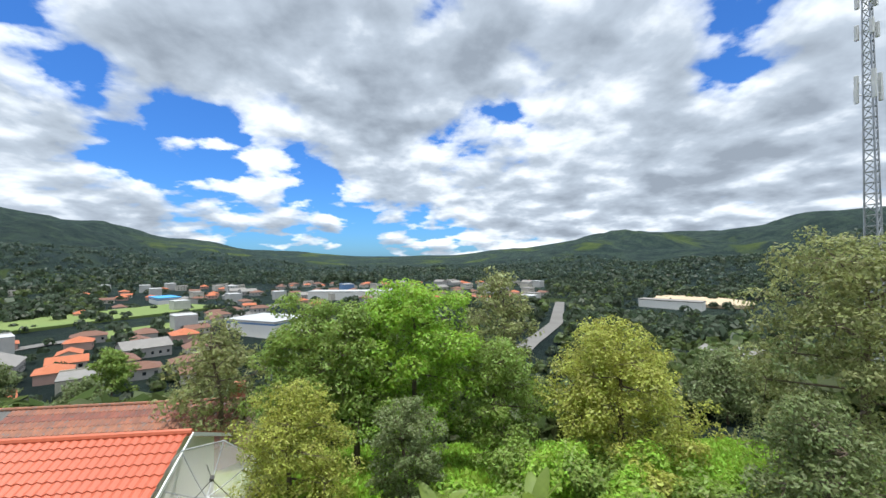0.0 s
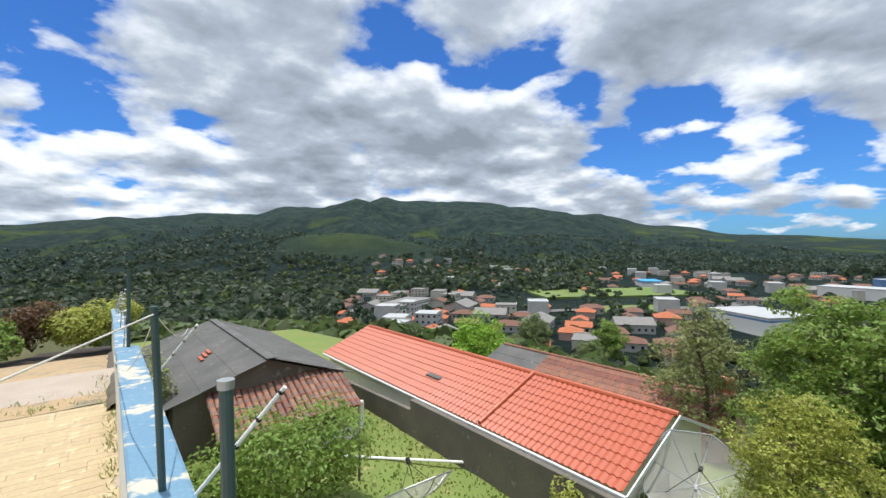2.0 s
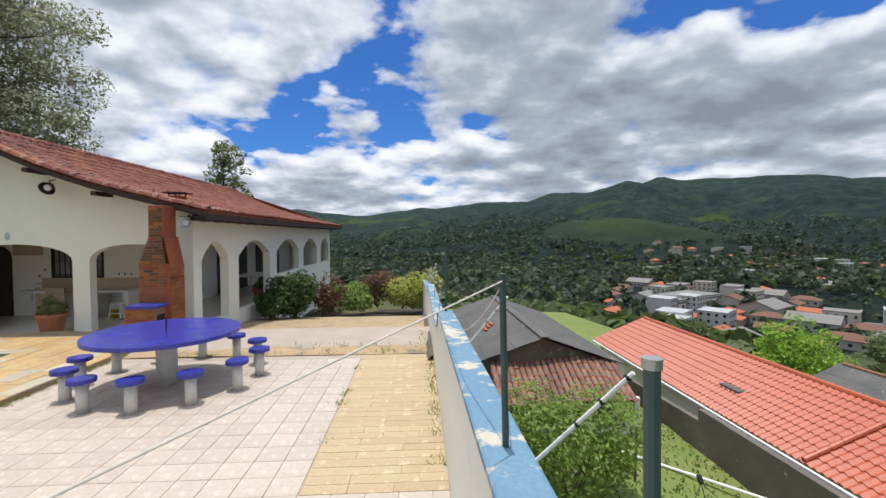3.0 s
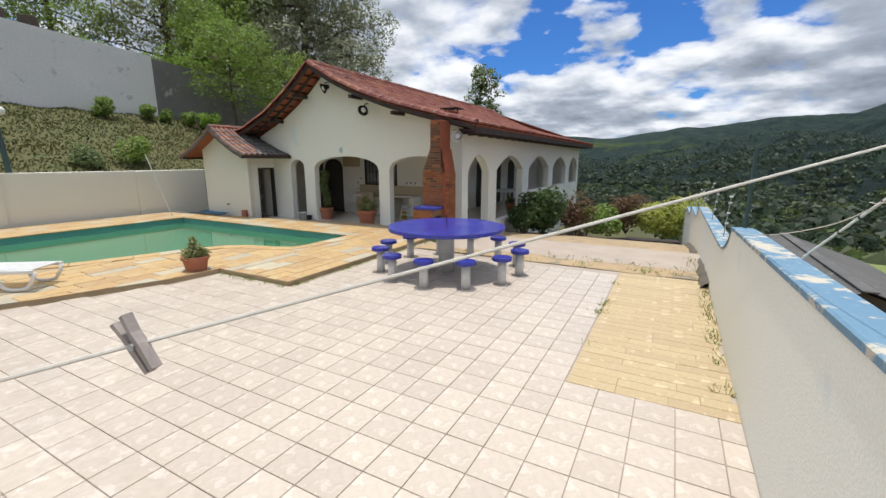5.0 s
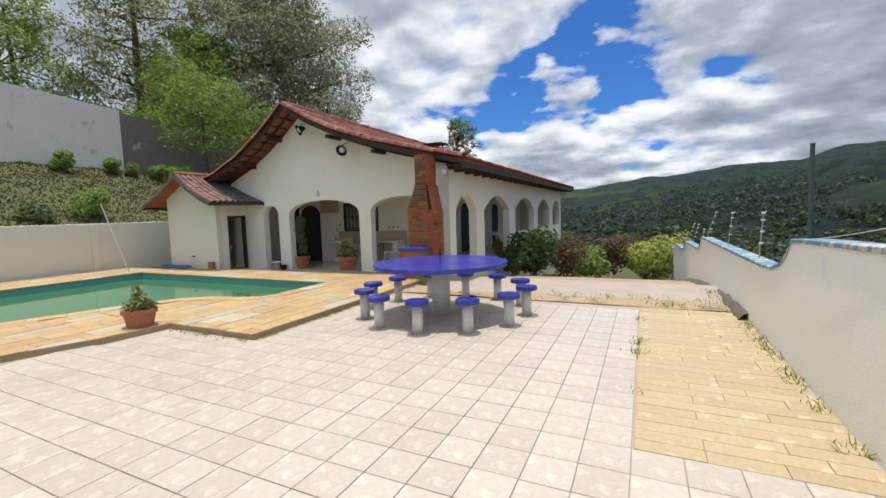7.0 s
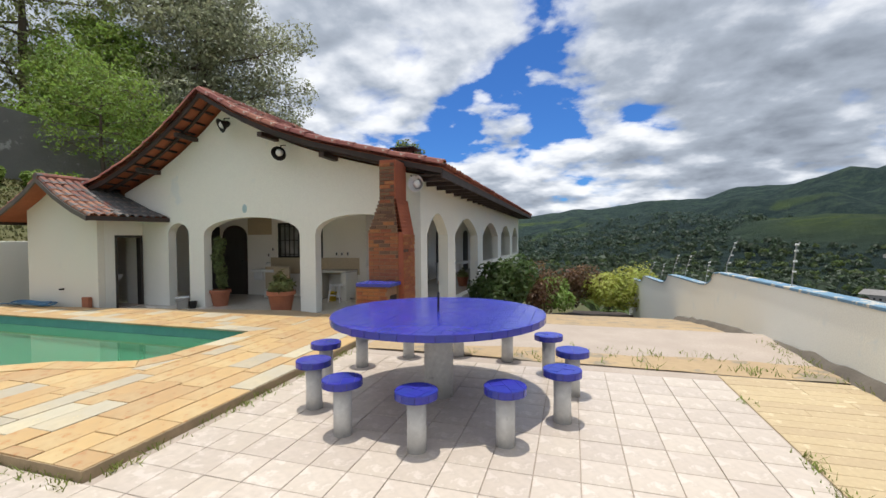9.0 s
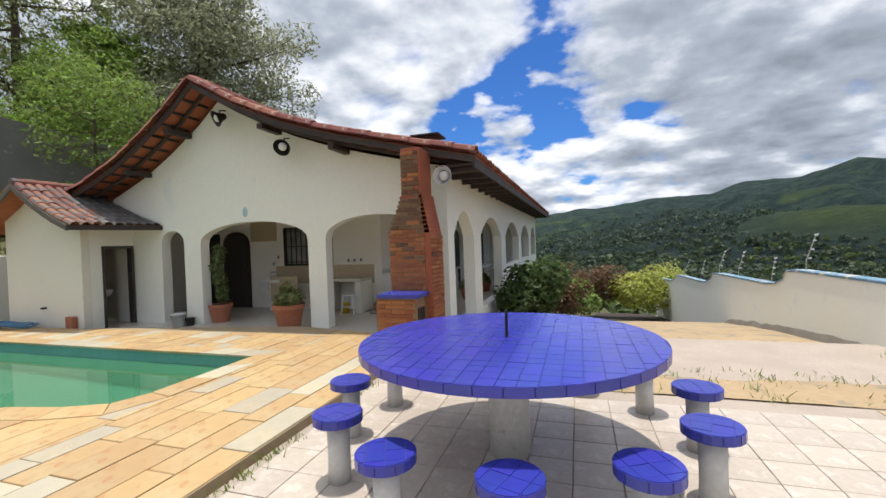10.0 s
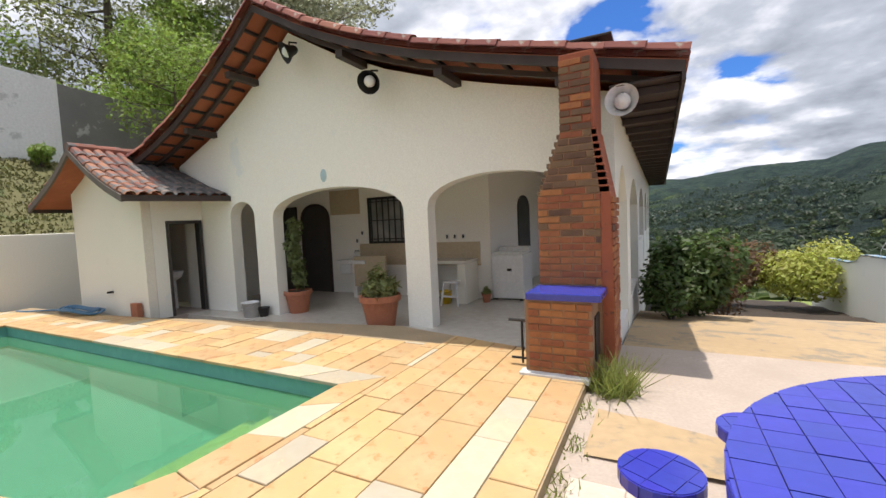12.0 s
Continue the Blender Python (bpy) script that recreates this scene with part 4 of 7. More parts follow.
def washer():
    w = thing("washing_machine", (-3.72, 6.55, -0.03), "white top-loading washing machine on the porch", "washing machine")
    part("body", bx(-0.31, -0.31, 0.03, 0.31, 0.31, 0.86, 0.03), M["plastic_white"], w)
    part("lid", bx(-0.29, -0.29, 0.862, 0.29, 0.12, 0.90, 0.015), M["plastic_white"], w)
    part("panel", bx(-0.30, 0.125, 0.862, 0.30, 0.30, 0.98, 0.03), M["plastic_white"], w)
    for sx in (-0.25, 0.25):
        for sy in (-0.25, 0.25):
            part("foot", bx(sx - 0.03, sy - 0.03, 0, sx + 0.03, sy + 0.03, 0.035), M["iron"], w)
    part("badge", bx(0.0, -0.318, 0.55, 0.09, -0.308, 0.60, 0.004), M["iron"], w)
    return w


washer()


def step_stool():
    s = thing("plastic_stool", (-4.55, 5.62, -0.03), "white plastic stool under the porch counter", "stool")
    part("seat", bx(-0.14, -0.14, 0.41, 0.14, 0.14, 0.45, 0.012), M["plastic_white"], s)
    for sx in (-1, 1):
        for sy in (-1, 1):
            bm = bmesh.new()
            rod(bm, (sx * 0.17, sy * 0.17, 0), (sx * 0.12, sy * 0.12, 0.41), 0.018, 0.02, 6)
            part("leg", bm, M["plastic_white"], s)
    part("rail", bx(-0.14, -0.155, 0.16, 0.14, -0.14, 0.19), M["plastic_white"], s)
    return s


step_stool()


def bucket(at, label, mat, r=0.13, h=0.26):
    b = thing("bucket", at, label, "bucket")
    bm = bmesh.new()
    lathe(bm, ((r * 0.78, 0), (r, h), (r * 1.06, h), (r * 1.06, h - 0.02), (r * 1.0, h - 0.02)), 20)
    bmesh.ops.delete(bm, geom=[f for f in bm.faces if len(f.verts) > 6 and f.calc_center_median().z > 0.1], context="FACES")
    part("body", bm, mat, b, smooth=True)
    bm = bmesh.new()
    pts = [(r * math.cos(a), 0.02 + 0.3 * r * math.sin(a), h - 0.01 - 0.6 * r * math.sin(a)) for a in [math.pi * k / 8 for k in range(9)]]
    tube(bm, [(x, -r * 1.0 * math.sin(a), z) for (x, _, z), a in zip(pts, [math.pi * k / 8 for k in range(9)])], 0.005, 5)
    part("handle", bm, M["galv"], b)
    return b


bucket((-4.75, 5.72, -0.03), "yellow plastic bucket under the porch counter", M["plastic_yellow"], 0.11, 0.24)
bucket((-7.6, 3.72, -0.03), "white bucket with a red band by the pillar", M["plastic_white"], 0.14, 0.27)


# ---- barbecue of bricks ----
bbq = thing("barbecue", (-1.8, 2.9, 0), "tall brick barbecue with tapered chimney and blue tiled shelf", "barbecue")


def bbq_part(name, bm, mat, label="", parent=None):
    ob = part(name, bm, mat, parent or bbq, label)
    ob.matrix_parent_inverse = Matrix.Translation((1.8, -2.9, 0))
    return ob


def brick_mesh(l, d, h):
    bm = bx(-l / 2, -d / 2, -h / 2, l / 2, d / 2, h / 2, 0.006)
    me = bpy.data.meshes.new("brick")
    bmesh.ops.triangulate(bm, faces=[f for f in bm.faces if len(f.verts) > 4])
    bm.to_mesh(me)
    bm.free()
    return me


BRICKS = {}
for key, l in (("full", 0.205), ("half", 0.095), ("side", 0.215)):
    BRICKS[key] = {k: brick_mesh(l, 0.05, 0.054) for k in ("brick", "brick_dark")}
    for k, me in BRICKS[key].items():
        me.materials.append(M[k])


def brick_face(x0, x1, z0, z1, y, shape=None, turn=None, rng=random.Random(2)):
    """Courses of bricks on a face; shape(z) gives the face's span at a height."""
    z, row = z0 + 0.032, 0
    while z < z1 - 0.02:
        a, b = shape(z) if shape else (x0, x1)
        x = a
        first = row % 2 == 0
        while x < b - 0.03:
            l = 0.105 if (first and x == a) else 0.215
            l = min(l, b - x)
            me = BRICKS["full"]["brick_dark" if (z > 1.75 and rng.random() < 0.75) or (1.2 < z < 1.75 and rng.random() < 0.1) else "brick"]
            ob = new("brick", me)
            ob.parent = bbq
            ob.matrix_parent_inverse = Matrix.Translation((1.8, -2.9, 0))
            m = Matrix.Translation((x + l / 2, y + rng.uniform(-0.006, 0.004), z)) @ Matrix.Diagonal(((l - 0.012) / 0.205, 1, 1, 1))
            ob.matrix_basis = (turn @ m) if turn else m
            x += l
        z += 0.066
        row += 1


# lower hearth block with its shelf
bbq_part("hearth", bx(-2.281, 2.459, 0.07, -1.70, 3.2, 0.76), M["mortar"])
brick_face(-2.255, -1.69, 0.085, 0.74, 2.475)
brick_face(2.49, 3.2, 0.085, 0.74, 0.0, turn=Matrix.Translation((-2.265, 0, 0)) @ Matrix.Rotation(math.pi / 2, 4, "Z"))
bbq_part("shelf", bx(-2.26, 2.42, 0.765, -1.62, 2.95, 0.83, 0.01), M["blue_tile"], "blue glazed tile shelf")
bbq_part("kerb", bx(-2.33, 2.38, 0.06, -1.72, 2.52, 0.11, 0.01), M["limewash"])


def chimney_span(z):
    if z < 1.68:
        return (-2.25, -1.66)
    if z < 2.25:
        s = (z - 1.68) / 0.57
        return (-2.24 + 0.22 * s, -1.66 - 0.065 * s)
    return (-2.02, -1.725)


core = [(-2.24, 0.83), (-2.24, 1.68), (-2.02, 2.25), (-2.015, 2.30), (-1.735, 2.30), (-1.73, 2.25), (-1.665, 1.68), (-1.665, 0.07), (-1.72, 0.07), (-1.72, 0.83)]
bbq_part("chimney", sheet(core, (2.899, 3.45), "y"), M["mortar"], "brick chimney with red rendered flank")
bbq_part("chimney_flank", sheet([(-1.663, 0.07), (-1.663, 1.68), (-1.728, 2.25), (-1.732, 2.30), (-1.69, 2.30), (-1.685, 2.25), (-1.575, 1.68), (-1.56, 0.07)], (2.9, 3.46), "y"), M["red_cement"], "red cement-rendered flank")
brick_face(-2.25, -1.66, 0.84, 2.96, 2.915, chimney_span)
brick_face(2.91, 3.45, 0.085, 1.68, 0.0, turn=Matrix.Translation((-1.578, 0, 0)) @ Matrix.Rotation(math.pi / 2, 4, "Z"))
bbq_part("upper_chimney", bx(-2.01, 2.90, 2.3, -1.70, 3.4, 3.0, 0.01), M["red_cement"])
for i in range(9):
    z = 1.70 + i * 0.066
    a, b = chimney_span(z)
    bbq_part("corbel", bx(a - 0.02, 2.9, z, a + 0.1, 3.4, z + 0.045, 0.006), M["brick_dark"])
    bbq_part("corbel", bx(b - 0.1, 2.9, z, b + 0.08 - 0.005 * i, 3.4, z + 0.06, 0.006), M["red_cement"])
bbq_part("soot_opening", bx(-1.71, 2.6, 0.2, -1.685, 2.85, 0.6), M["iron"])
bm = bmesh.new()
tube(bm, [(-2.5, 2.65, 0.52), (-2.27, 2.65, 0.52)], 0.016, 8)
tube(bm, [(-2.37, 2.65, 0.52), (-2.37, 2.65, 0.1)], 0.012, 6)
tube(bm, [(-2.48, 2.65, 0.15), (-2.27, 2.65, 0.15)], 0.012, 6)
bbq_part("crank", bm, M["iron"], "iron spit crank")
bbq_part("chimney_cap", bx(-2.1, 3.55, 3.34, -1.6, 4.0, 3.37, 0.01), M["iron"], "rusty metal chimney cap")
bbq_part("flue", bx(-2.0, 3.62, 3.0, -1.72, 3.93, 3.28, 0.01), M["red_cement"])
for fx, fy in ((-1.98, 3.64), (-1.74, 3.64), (-1.98, 3.91), (-1.74, 3.91)):
    bbq_part("cap_leg", bx(fx - 0.012, fy - 0.012, 3.27, fx + 0.012, fy + 0.012, 3.345), M["iron"])

# ---- round table and stools ----
TOP = 0.84


def tile_disc(parent, r, z, size, mat, rng):
    """Square glazed tiles cut to a disc, each a piece of its own."""
    n = int(r / size) + 1
    for i in range(-n, n):
        for j in range(-n, n):
            x0, y0, x1, y1 = i * size, j * size, (i + 1) * size, (j + 1) * size
            poly = [(x0 + 0.0018, y0 + 0.0018), (x1 - 0.0018, y0 + 0.0018), (x1 - 0.0018, y1 - 0.0018), (x0 + 0.0018, y1 - 0.0018)]
            if min(math.hypot(*p) for p in poly) > r - 0.005:
                continue
            if max(math.hypot(*p) for p in poly) > r:
                pts = []
                for k in range(4):
                    a, b = poly[k], poly[(k + 1) % 4]
                    for s in range(6):
                        p = (a[0] + (b[0] - a[0]) * s / 6, a[1] + (b[1] - a[1]) * s / 6)
                        if math.hypot(*p) > r:
                            f = r / math.hypot(*p)
                            p = (p[0] * f, p[1] * f)
                            if not (x0 - 1e-4 <= p[0] <= x1 + 1e-4 and y0 - 1e-4 <= p[1] <= y1 + 1e-4):
                                continue
                        if not pts or math.dist(p, pts[-1]) > 0.004:
                            pts.append(p)
                if len(pts) < 3:
                    continue
                poly = pts
            bm = sheet(poly, (z - 0.006, z + rng.uniform(-0.0008, 0.0012)), "z")
            part("tile", bm, mat, parent)


def round_table():
    t = thing("round_table", (0.02, -0.05, 0), "large round table with blue tiled top on white pedestal", "table")
    bm = bmesh.new()
    lathe(bm, ((0.98, -0.055), (1.05, -0.055), (1.05, -0.004), (0.0001, -0.004)), 72, (0, 0, TOP))
    top = part("tabletop", bm, M["blue_grout"], t)
    rng = random.Random(8)
    tile_disc(top, 1.052, TOP + 0.003, 0.104, M["blue_tile"], rng)
    n = 44
    for k in range(n):
        a0, a1 = 2 * math.pi * k / n + 0.003, 2 * math.pi * (k + 1) / n - 0.003
        c = [(1.056 * math.cos(a0), 1.056 * math.sin(a0)), (1.056 * math.cos(a1), 1.056 * math.sin(a1)), (1.045 * math.cos(a1), 1.045 * math.sin(a1)), (1.045 * math.cos(a0), 1.045 * math.sin(a0))]
        part("edge_tile", sheet(c, (TOP - 0.055, TOP - 0.003), "z"), M["blue_tile"], top)
    bm = bmesh.new()
    lathe(bm, ((0.145, 0), (0.145, 0.55), (0.15, 0.787)), 32)
    part("pedestal", bm, M["limewash"], t, "white painted concrete pedestal", True)
    bm = bmesh.new()
    rod(bm, (0, 0, TOP), (0.004, 0, TOP + 0.2), 0.0115, 0.0115, 12)
    part("umbrella_socket", bm, M["iron"], t, "black iron pipe")
    return t


round_table()


def stool():
    s = thing("stool", (0, 0, 0), "round stool with blue tiled seat on white concrete post", "stool", "stools round the table")
    bm = bmesh.new()
    lathe(bm, ((0.075, 0), (0.072, 0.2), (0.075, 0.40)), 20)
    part("post", bm, M["limewash"], s, "worn white concrete post", True)
    bm = bmesh.new()
    lathe(bm, ((0.14, 0.40), (0.158, 0.40), (0.16, 0.405), (0.16, 0.452), (0.155, 0.456)), 32)
    seat = part("seat", bm, M["blue_grout"], s)
    tile_disc(seat, 0.157, 0.459, 0.105, M["blue_tile"], random.Random(5))
    n = 10
    for k in range(n):
        a0, a1 = 2 * math.pi * k / n + 0.02, 2 * math.pi * (k + 1) / n - 0.02
        am = (a0 + a1) / 2
        ring = [(math.cos(a), math.sin(a)) for a in (a0, am, a1)]
        c = [(0.163 * u, 0.163 * v) for u, v in ring] + [(0.156 * u, 0.156 * v) for u, v in ring[::-1]]
        part("edge_tile", sheet(c, (0.402, 0.454), "z"), M["blue_tile"], seat)
    return s


first = stool()
R = 1.30
for k in range(12):
    a = math.radians(8 + 30 * k)
    m = pose(0.02 + R * math.cos(a), 0.12 + R * math.sin(a), 0, 0, 0, math.degrees(a) + 17 * k)
    if k == 0:
        first.matrix_basis = m
    else:
        copy_thing(first, m)

# ---- vegetation ----
def leaf_cloud(name, lobes, count, size, mat, parent=None, seed=1, shell=0.78, thin=1.0):
    """A crown of single bent leaves spread over round lobes (x, y, z, rx, ry, rz)."""
    g = np.random.default_rng(seed)
    w = np.array([l[3] * l[4] for l in lobes]) ** 1.0
    pick = g.choice(len(lobes), count, p=w / w.sum())
    L = np.array(lobes)[pick]
    d = g.normal(size=(count, 3))
    d /= np.linalg.norm(d, axis=1)[:, None]
    rad = shell + (1 - shell) * g.random(count) ** 0.6
    bump = 1 + 0.18 * np.sin(d[:, 0] * 5 + L[:, 0] * 3) * np.sin(d[:, 1] * 6 + L[:, 2] * 2)
    c = L[:, :3] + d * L[:, 3:6] * (rad * bump)[:, None]
    n = d * 0.8 + g.normal(size=(count, 3)) * 0.5 + np.array((0, 0, 0.55))
    n /= np.linalg.norm(n, axis=1)[:, None]
    u = np.cross(n, g.normal(size=(count, 3)))
    u /= np.linalg.norm(u, axis=1)[:, None] + 1e-9
    v = np.cross(n, u)
    s = (size * (0.6 + 0.8 * g.random(count)))[:, None]
    a, b = c + u * s, c - u * s
    p, q = c + v * s * 0.45 * thin - n * s * 0.15, c - v * s * 0.45 * thin - n * s * 0.15
    co = np.stack((a, p, b, q), 1).reshape(-1, 3)
    return cloud_mesh(name, co, count, mat, parent)


def cloud_mesh(name, co, count, mat, parent=None):
    me = bpy.data.meshes.new(name)
    me.vertices.add(count * 4)
    me.vertices.foreach_set("co", co.astype(np.float32).ravel())
    me.loops.add(count * 4)
    me.loops.foreach_set("vertex_index", np.arange(count * 4, dtype=np.int32))
    me.polygons.add(count)
    me.polygons.foreach_set("loop_start", np.arange(0, count * 4, 4, dtype=np.int32))
    me.update(calc_edges=True)
    me.materials.append(mat)
    ob = new(name, me)
    if parent is not None:
        ob.parent = parent
    return ob


def tree(at, height, radius, mat, label, seed, leaves=5200, leaf=0.16, trunk=0.16, low=0.2, lobes=20, category="tree", group=""):
    """A tapered trunk with limbs and a crown of leaves gathered round the limb ends."""
    rng = random.Random(seed)
    t = thing("tree", at, label, category, group)
    bm = bmesh.new()
    mid = Vector((rng.uniform(-0.2, 0.2), rng.uniform(-0.2, 0.2), height * 0.45))
    rod(bm, (0, 0, -0.4), mid, trunk, trunk * 0.7, 9)
    topp = Vector((rng.uniform(-0.3, 0.3), rng.uniform(-0.3, 0.3), height * 0.82))
    rod(bm, mid, topp, trunk * 0.7, trunk * 0.25, 8)
    ls = []
    for k in range(lobes):
        a = k * 2.4 + rng.uniform(-0.4, 0.4)
        f = low + (1 - low) * (k + 0.5) / lobes
        prof = math.sin(math.pi * min(0.97, (0.18 + 0.82 * (f - low) / (1 - low)) ** 0.9)) ** 0.6
        rr = radius * prof * rng.uniform(0.45, 0.8)
        end = Vector((rr * math.cos(a), rr * math.sin(a), height * f * 0.93))
        base = mid.lerp(topp, max(0, min(1, (f - 0.45) / 0.5))) if f > 0.45 else Vector((0, 0, height * f * 0.8))
        rod(bm, base, end, trunk * 0.3, trunk * 0.08, 5)
        s = radius * rng.uniform(0.30, 0.48)
        ls.append((end.x, end.y, end.z, s * 0.8, s * 0.8, s * 0.6))
        for _ in range(7):
            d = Vector((rng.gauss(0, 1), rng.gauss(0, 1), rng.gauss(0.25, 0.8))).normalized()
            q = s * rng.uniform(0.28, 0.5)
            tip = end + Vector((d.x * s, d.y * s, d.z * s * 0.8))
            rod(bm, end, tip, trunk * 0.09, trunk * 0.03, 4)
            ls.append((tip.x, tip.y, tip.z, q * 1.15, q * 1.15, q * 0.75))
    part("trunk", bm, M["bark"], t)
    leaf_cloud("crown", ls, int(leaves * 1.75), leaf * 0.8, mat, t, seed, 0.6)
    return t


def bush(at, r, h, mat, label, seed, leaves=1600, leaf=0.06, name="bush"):
    rng = random.Random(seed)
    b = thing(name, at, label, "bush")
    bm = bmesh.new()
    ls = []
    for k in range(7):
        a, f = rng.uniform(0, 6.28), rng.uniform(0.3, 0.8)
        end = (r * 0.55 * math.cos(a), r * 0.55 * math.sin(a), h * f)
        rod(bm, (0, 0, -0.1), end, 0.02, 0.008, 5)
        s = r * rng.uniform(0.4, 0.6)
        ls.append((*end, s, s, min(s, h * 0.35)))
    ls.append((0, 0, h * 0.5, r * 0.75, r * 0.75, h * 0.45))
    part("stem", bm, M["bark"], b)
    leaf_cloud("foliage", ls, leaves, leaf, mat, b, seed)
    return b


def on_ground(x, y, dz=0.0):
    return (x, y, ground_z(x, y) + dz)


# slope above the pool wall, the land over the retaining wall, and the yards below the parapet
def land_patch(name, x0, x1, y0, y1, step, zf, mat, label):
    nx, ny = int((x1 - x0) / step), int((y1 - y0) / step)
    vs = [(x0 + (x1 - x0) * i / nx, y0 + (y1 - y0) * j / ny) for j in range(ny + 1) for i in range(nx + 1)]
    vs = [(x, y, zf(x, y)) for x, y in vs]
    fs = [(j * (nx + 1) + i, j * (nx + 1) + i + 1, (j + 1) * (nx + 1) + i + 1, (j + 1) * (nx + 1) + i) for j in range(ny) for i in range(nx)]
    me = bpy.data.meshes.new(name)
    me.from_pydata(vs, [], fs)
    me.polygons.foreach_set("use_smooth", [True] * len(fs))
    me.materials.append(mat)
    return structure(new(name, me), label, "ground")


def slope_z(x, y):
    s = (x + 13.4) / -6.7
    return 1.45 + 2.75 * s + 0.1 * noise.noise((x, y, 0)) - 0.06 * max(0, y - 6)


def upper_z(x, y):
    return 7.0 + (-20.2 - x) * 0.09 - 0.06 * y + 0.3 * noise.noise((x * 0.3, y * 0.3, 0)) - 0.4


def yard_z(x, y):
    return -5.2 - 0.05 * max(0, x - 9) - 0.28 * max(0, x - 19) + 0.08 * noise.noise((x * 0.7, y * 0.7, 4)) - 0.03 * max(0, -y - 6) * 1.5


M["lawn"] = material("mown_lawn", (0.135, 0.20, 0.04), (0.18, 0.205, 0.055), 0.95, 25, 0.6, 0.5, third=((0.27, 0.24, 0.10), 0.60))
land_patch("grass_slope", -20.1, -13.42, -22, 24, 0.5, slope_z, M["grass"], "dry grass slope rising from the pool wall")
land_patch("garden_bed", -1.6, 4.22, 9.6, 22, 0.4, lambda x, y: -1.35 - 0.11 * (y - 9.6) + 0.08 * noise.noise((x * 2, y * 2, 1)), M["soil"], "rough planted ground below the end of the slab")
land_patch("upper_ground", -62, -20.2, -30, 60, 1.5, upper_z, M["grass"], "rough ground above the retaining wall")
land_patch("yard", 4.43, 34, -40, 36, 0.7, yard_z, M["lawn"], "neighbours' grassy yards below the parapet")

# tufts that give the lawn and slope their fuzz
def tufts(name, x0, x1, y0, y1, zf, count, size, mat, label, seed):
    g = np.random.default_rng(seed)
    x, y = g.uniform(x0, x1, count), g.uniform(y0, y1, count)
    z = np.array([zf(a, b) for a, b in zip(x, y)])
    c = np.stack((x, y, z), 1)
    a = g.uniform(0, 6.28, count)
    u = np.stack((np.cos(a), np.sin(a), np.zeros(count)), 1) * (size * g.uniform(0.3, 0.8, count))[:, None]
    up = np.stack((g.normal(0, 0.4, count), g.normal(0, 0.4, count), np.ones(count)), 1) * (size * g.uniform(0.5, 1.5, count))[:, None]
    co = np.stack((c - u, c + u, c + u * 0.6 + up, c - u * 0.2 + up * 0.8), 1).reshape(-1, 3)
    return tagged(cloud_mesh(name, co, count, mat), label, "grass", kind="stuff")


M["blade"] = leaf_material("grass_blades", (0.21, 0.29, 0.055), (0.27, 0.27, 0.08))
M["blade_dry"] = leaf_material("dry_grass_blades", (0.11, 0.12, 0.036), (0.13, 0.12, 0.045))
tufts("slope_grass", -20, -13.5, -14, 12, slope_z, 26000, 0.06, M["blade_dry"], "dry grass tufts on the slope", 5)
tufts("yard_grass", 4.6, 16, -6, 14, yard_z, 9000, 0.07, M["blade"], "short grass tufts in the yard", 6)
tufts("undergrowth", 9, 34, -34, -2.5, yard_z, 60000, 0.24, M["leaf_bright"], "bright green undergrowth below the terrace", 7)

# trees below the terrace
tree((25, -8.6, yard_z(25, -8.6)), 9.4, 3.4, M["leaf_bright"], "leafy bright green tree below the terrace", 11, 17000, 0.12)
tree((26, -3.8, yard_z(26, -3.8)), 8.4, 3.1, M["leaf"], "dark green fruit tree beside the orange roof", 12, 14000, 0.11)
tree((24, -5.9, yard_z(24, -5.9)), 7.6, 2.4, M["leaf"], "green tree crowded between its neighbours", 33, 9000, 0.11)
tree((17.5, -4.4, yard_z(17.5, -4.4)), 3.9, 1.9, M["leaf_yellow"], "round yellow-green shrub tree by the dish", 13, 13000, 0.06, 0.1, 0.12)
tree((17.5, -7.9, yard_z(17.5, -7.9)), 3.7, 1.3, M["leaf_dark"], "dark narrow shrub tree with pale tips", 14, 8000, 0.065, 0.08, 0.1)
tree((33, -15.2, yard_z(33, -15.2)), 12.4, 2.6, M["leaf_olive"], "tall sparse tree with grey-green leaves", 15, 2600, 0.17, 0.16, 0.5)
tree((22, -17.6, yard_z(22, -17.6)), 6.1, 3.5, M["leaf_yellow"], "broad yellow-green tree on the slope", 16, 17000, 0.1)
tree((24, -12.4, yard_z(24, -12.4)), 6.2, 2.3, M["leaf"], "dense green tree on the slope", 17, 9000, 0.1)
tree((14.5, -20.6, yard_z(14.5, -20.6)), 9.2, 2.9, M["leaf_olive"], "large olive-green tree near the mast", 18, 16000, 0.085)
tree((12.5, -17.2, yard_z(12.5, -17.2)), 4.8, 1.8, M["leaf_dark"], "dark green tree beside the olive one", 19, 8000, 0.075)
tree((46, -44, -16), 8, 4.5, M["leaf_dark"], "dark rounded tree by the grey house", 20, 4000, 0.25)
tree((40, 31, -15), 8.5, 4.6, M["leaf_bright"], "rounded bright tree behind the orange roof", 21, 6500, 0.22)
tree((29, 2.0, yard_z(29, 2.0)), 8.2, 2.6, M["leaf_olive"], "half-bare tree with olive leaves", 22, 2600, 0.16)
tree((48, 21, -17), 8.5, 2.6, M["leaf_dark"], "dark tree among the red roofs", 23, 3000, 0.22)
tree((60, 14, -19), 10, 3.6, M["leaf_olive"], "greyish tree beside the warehouse", 24, 3500, 0.25)
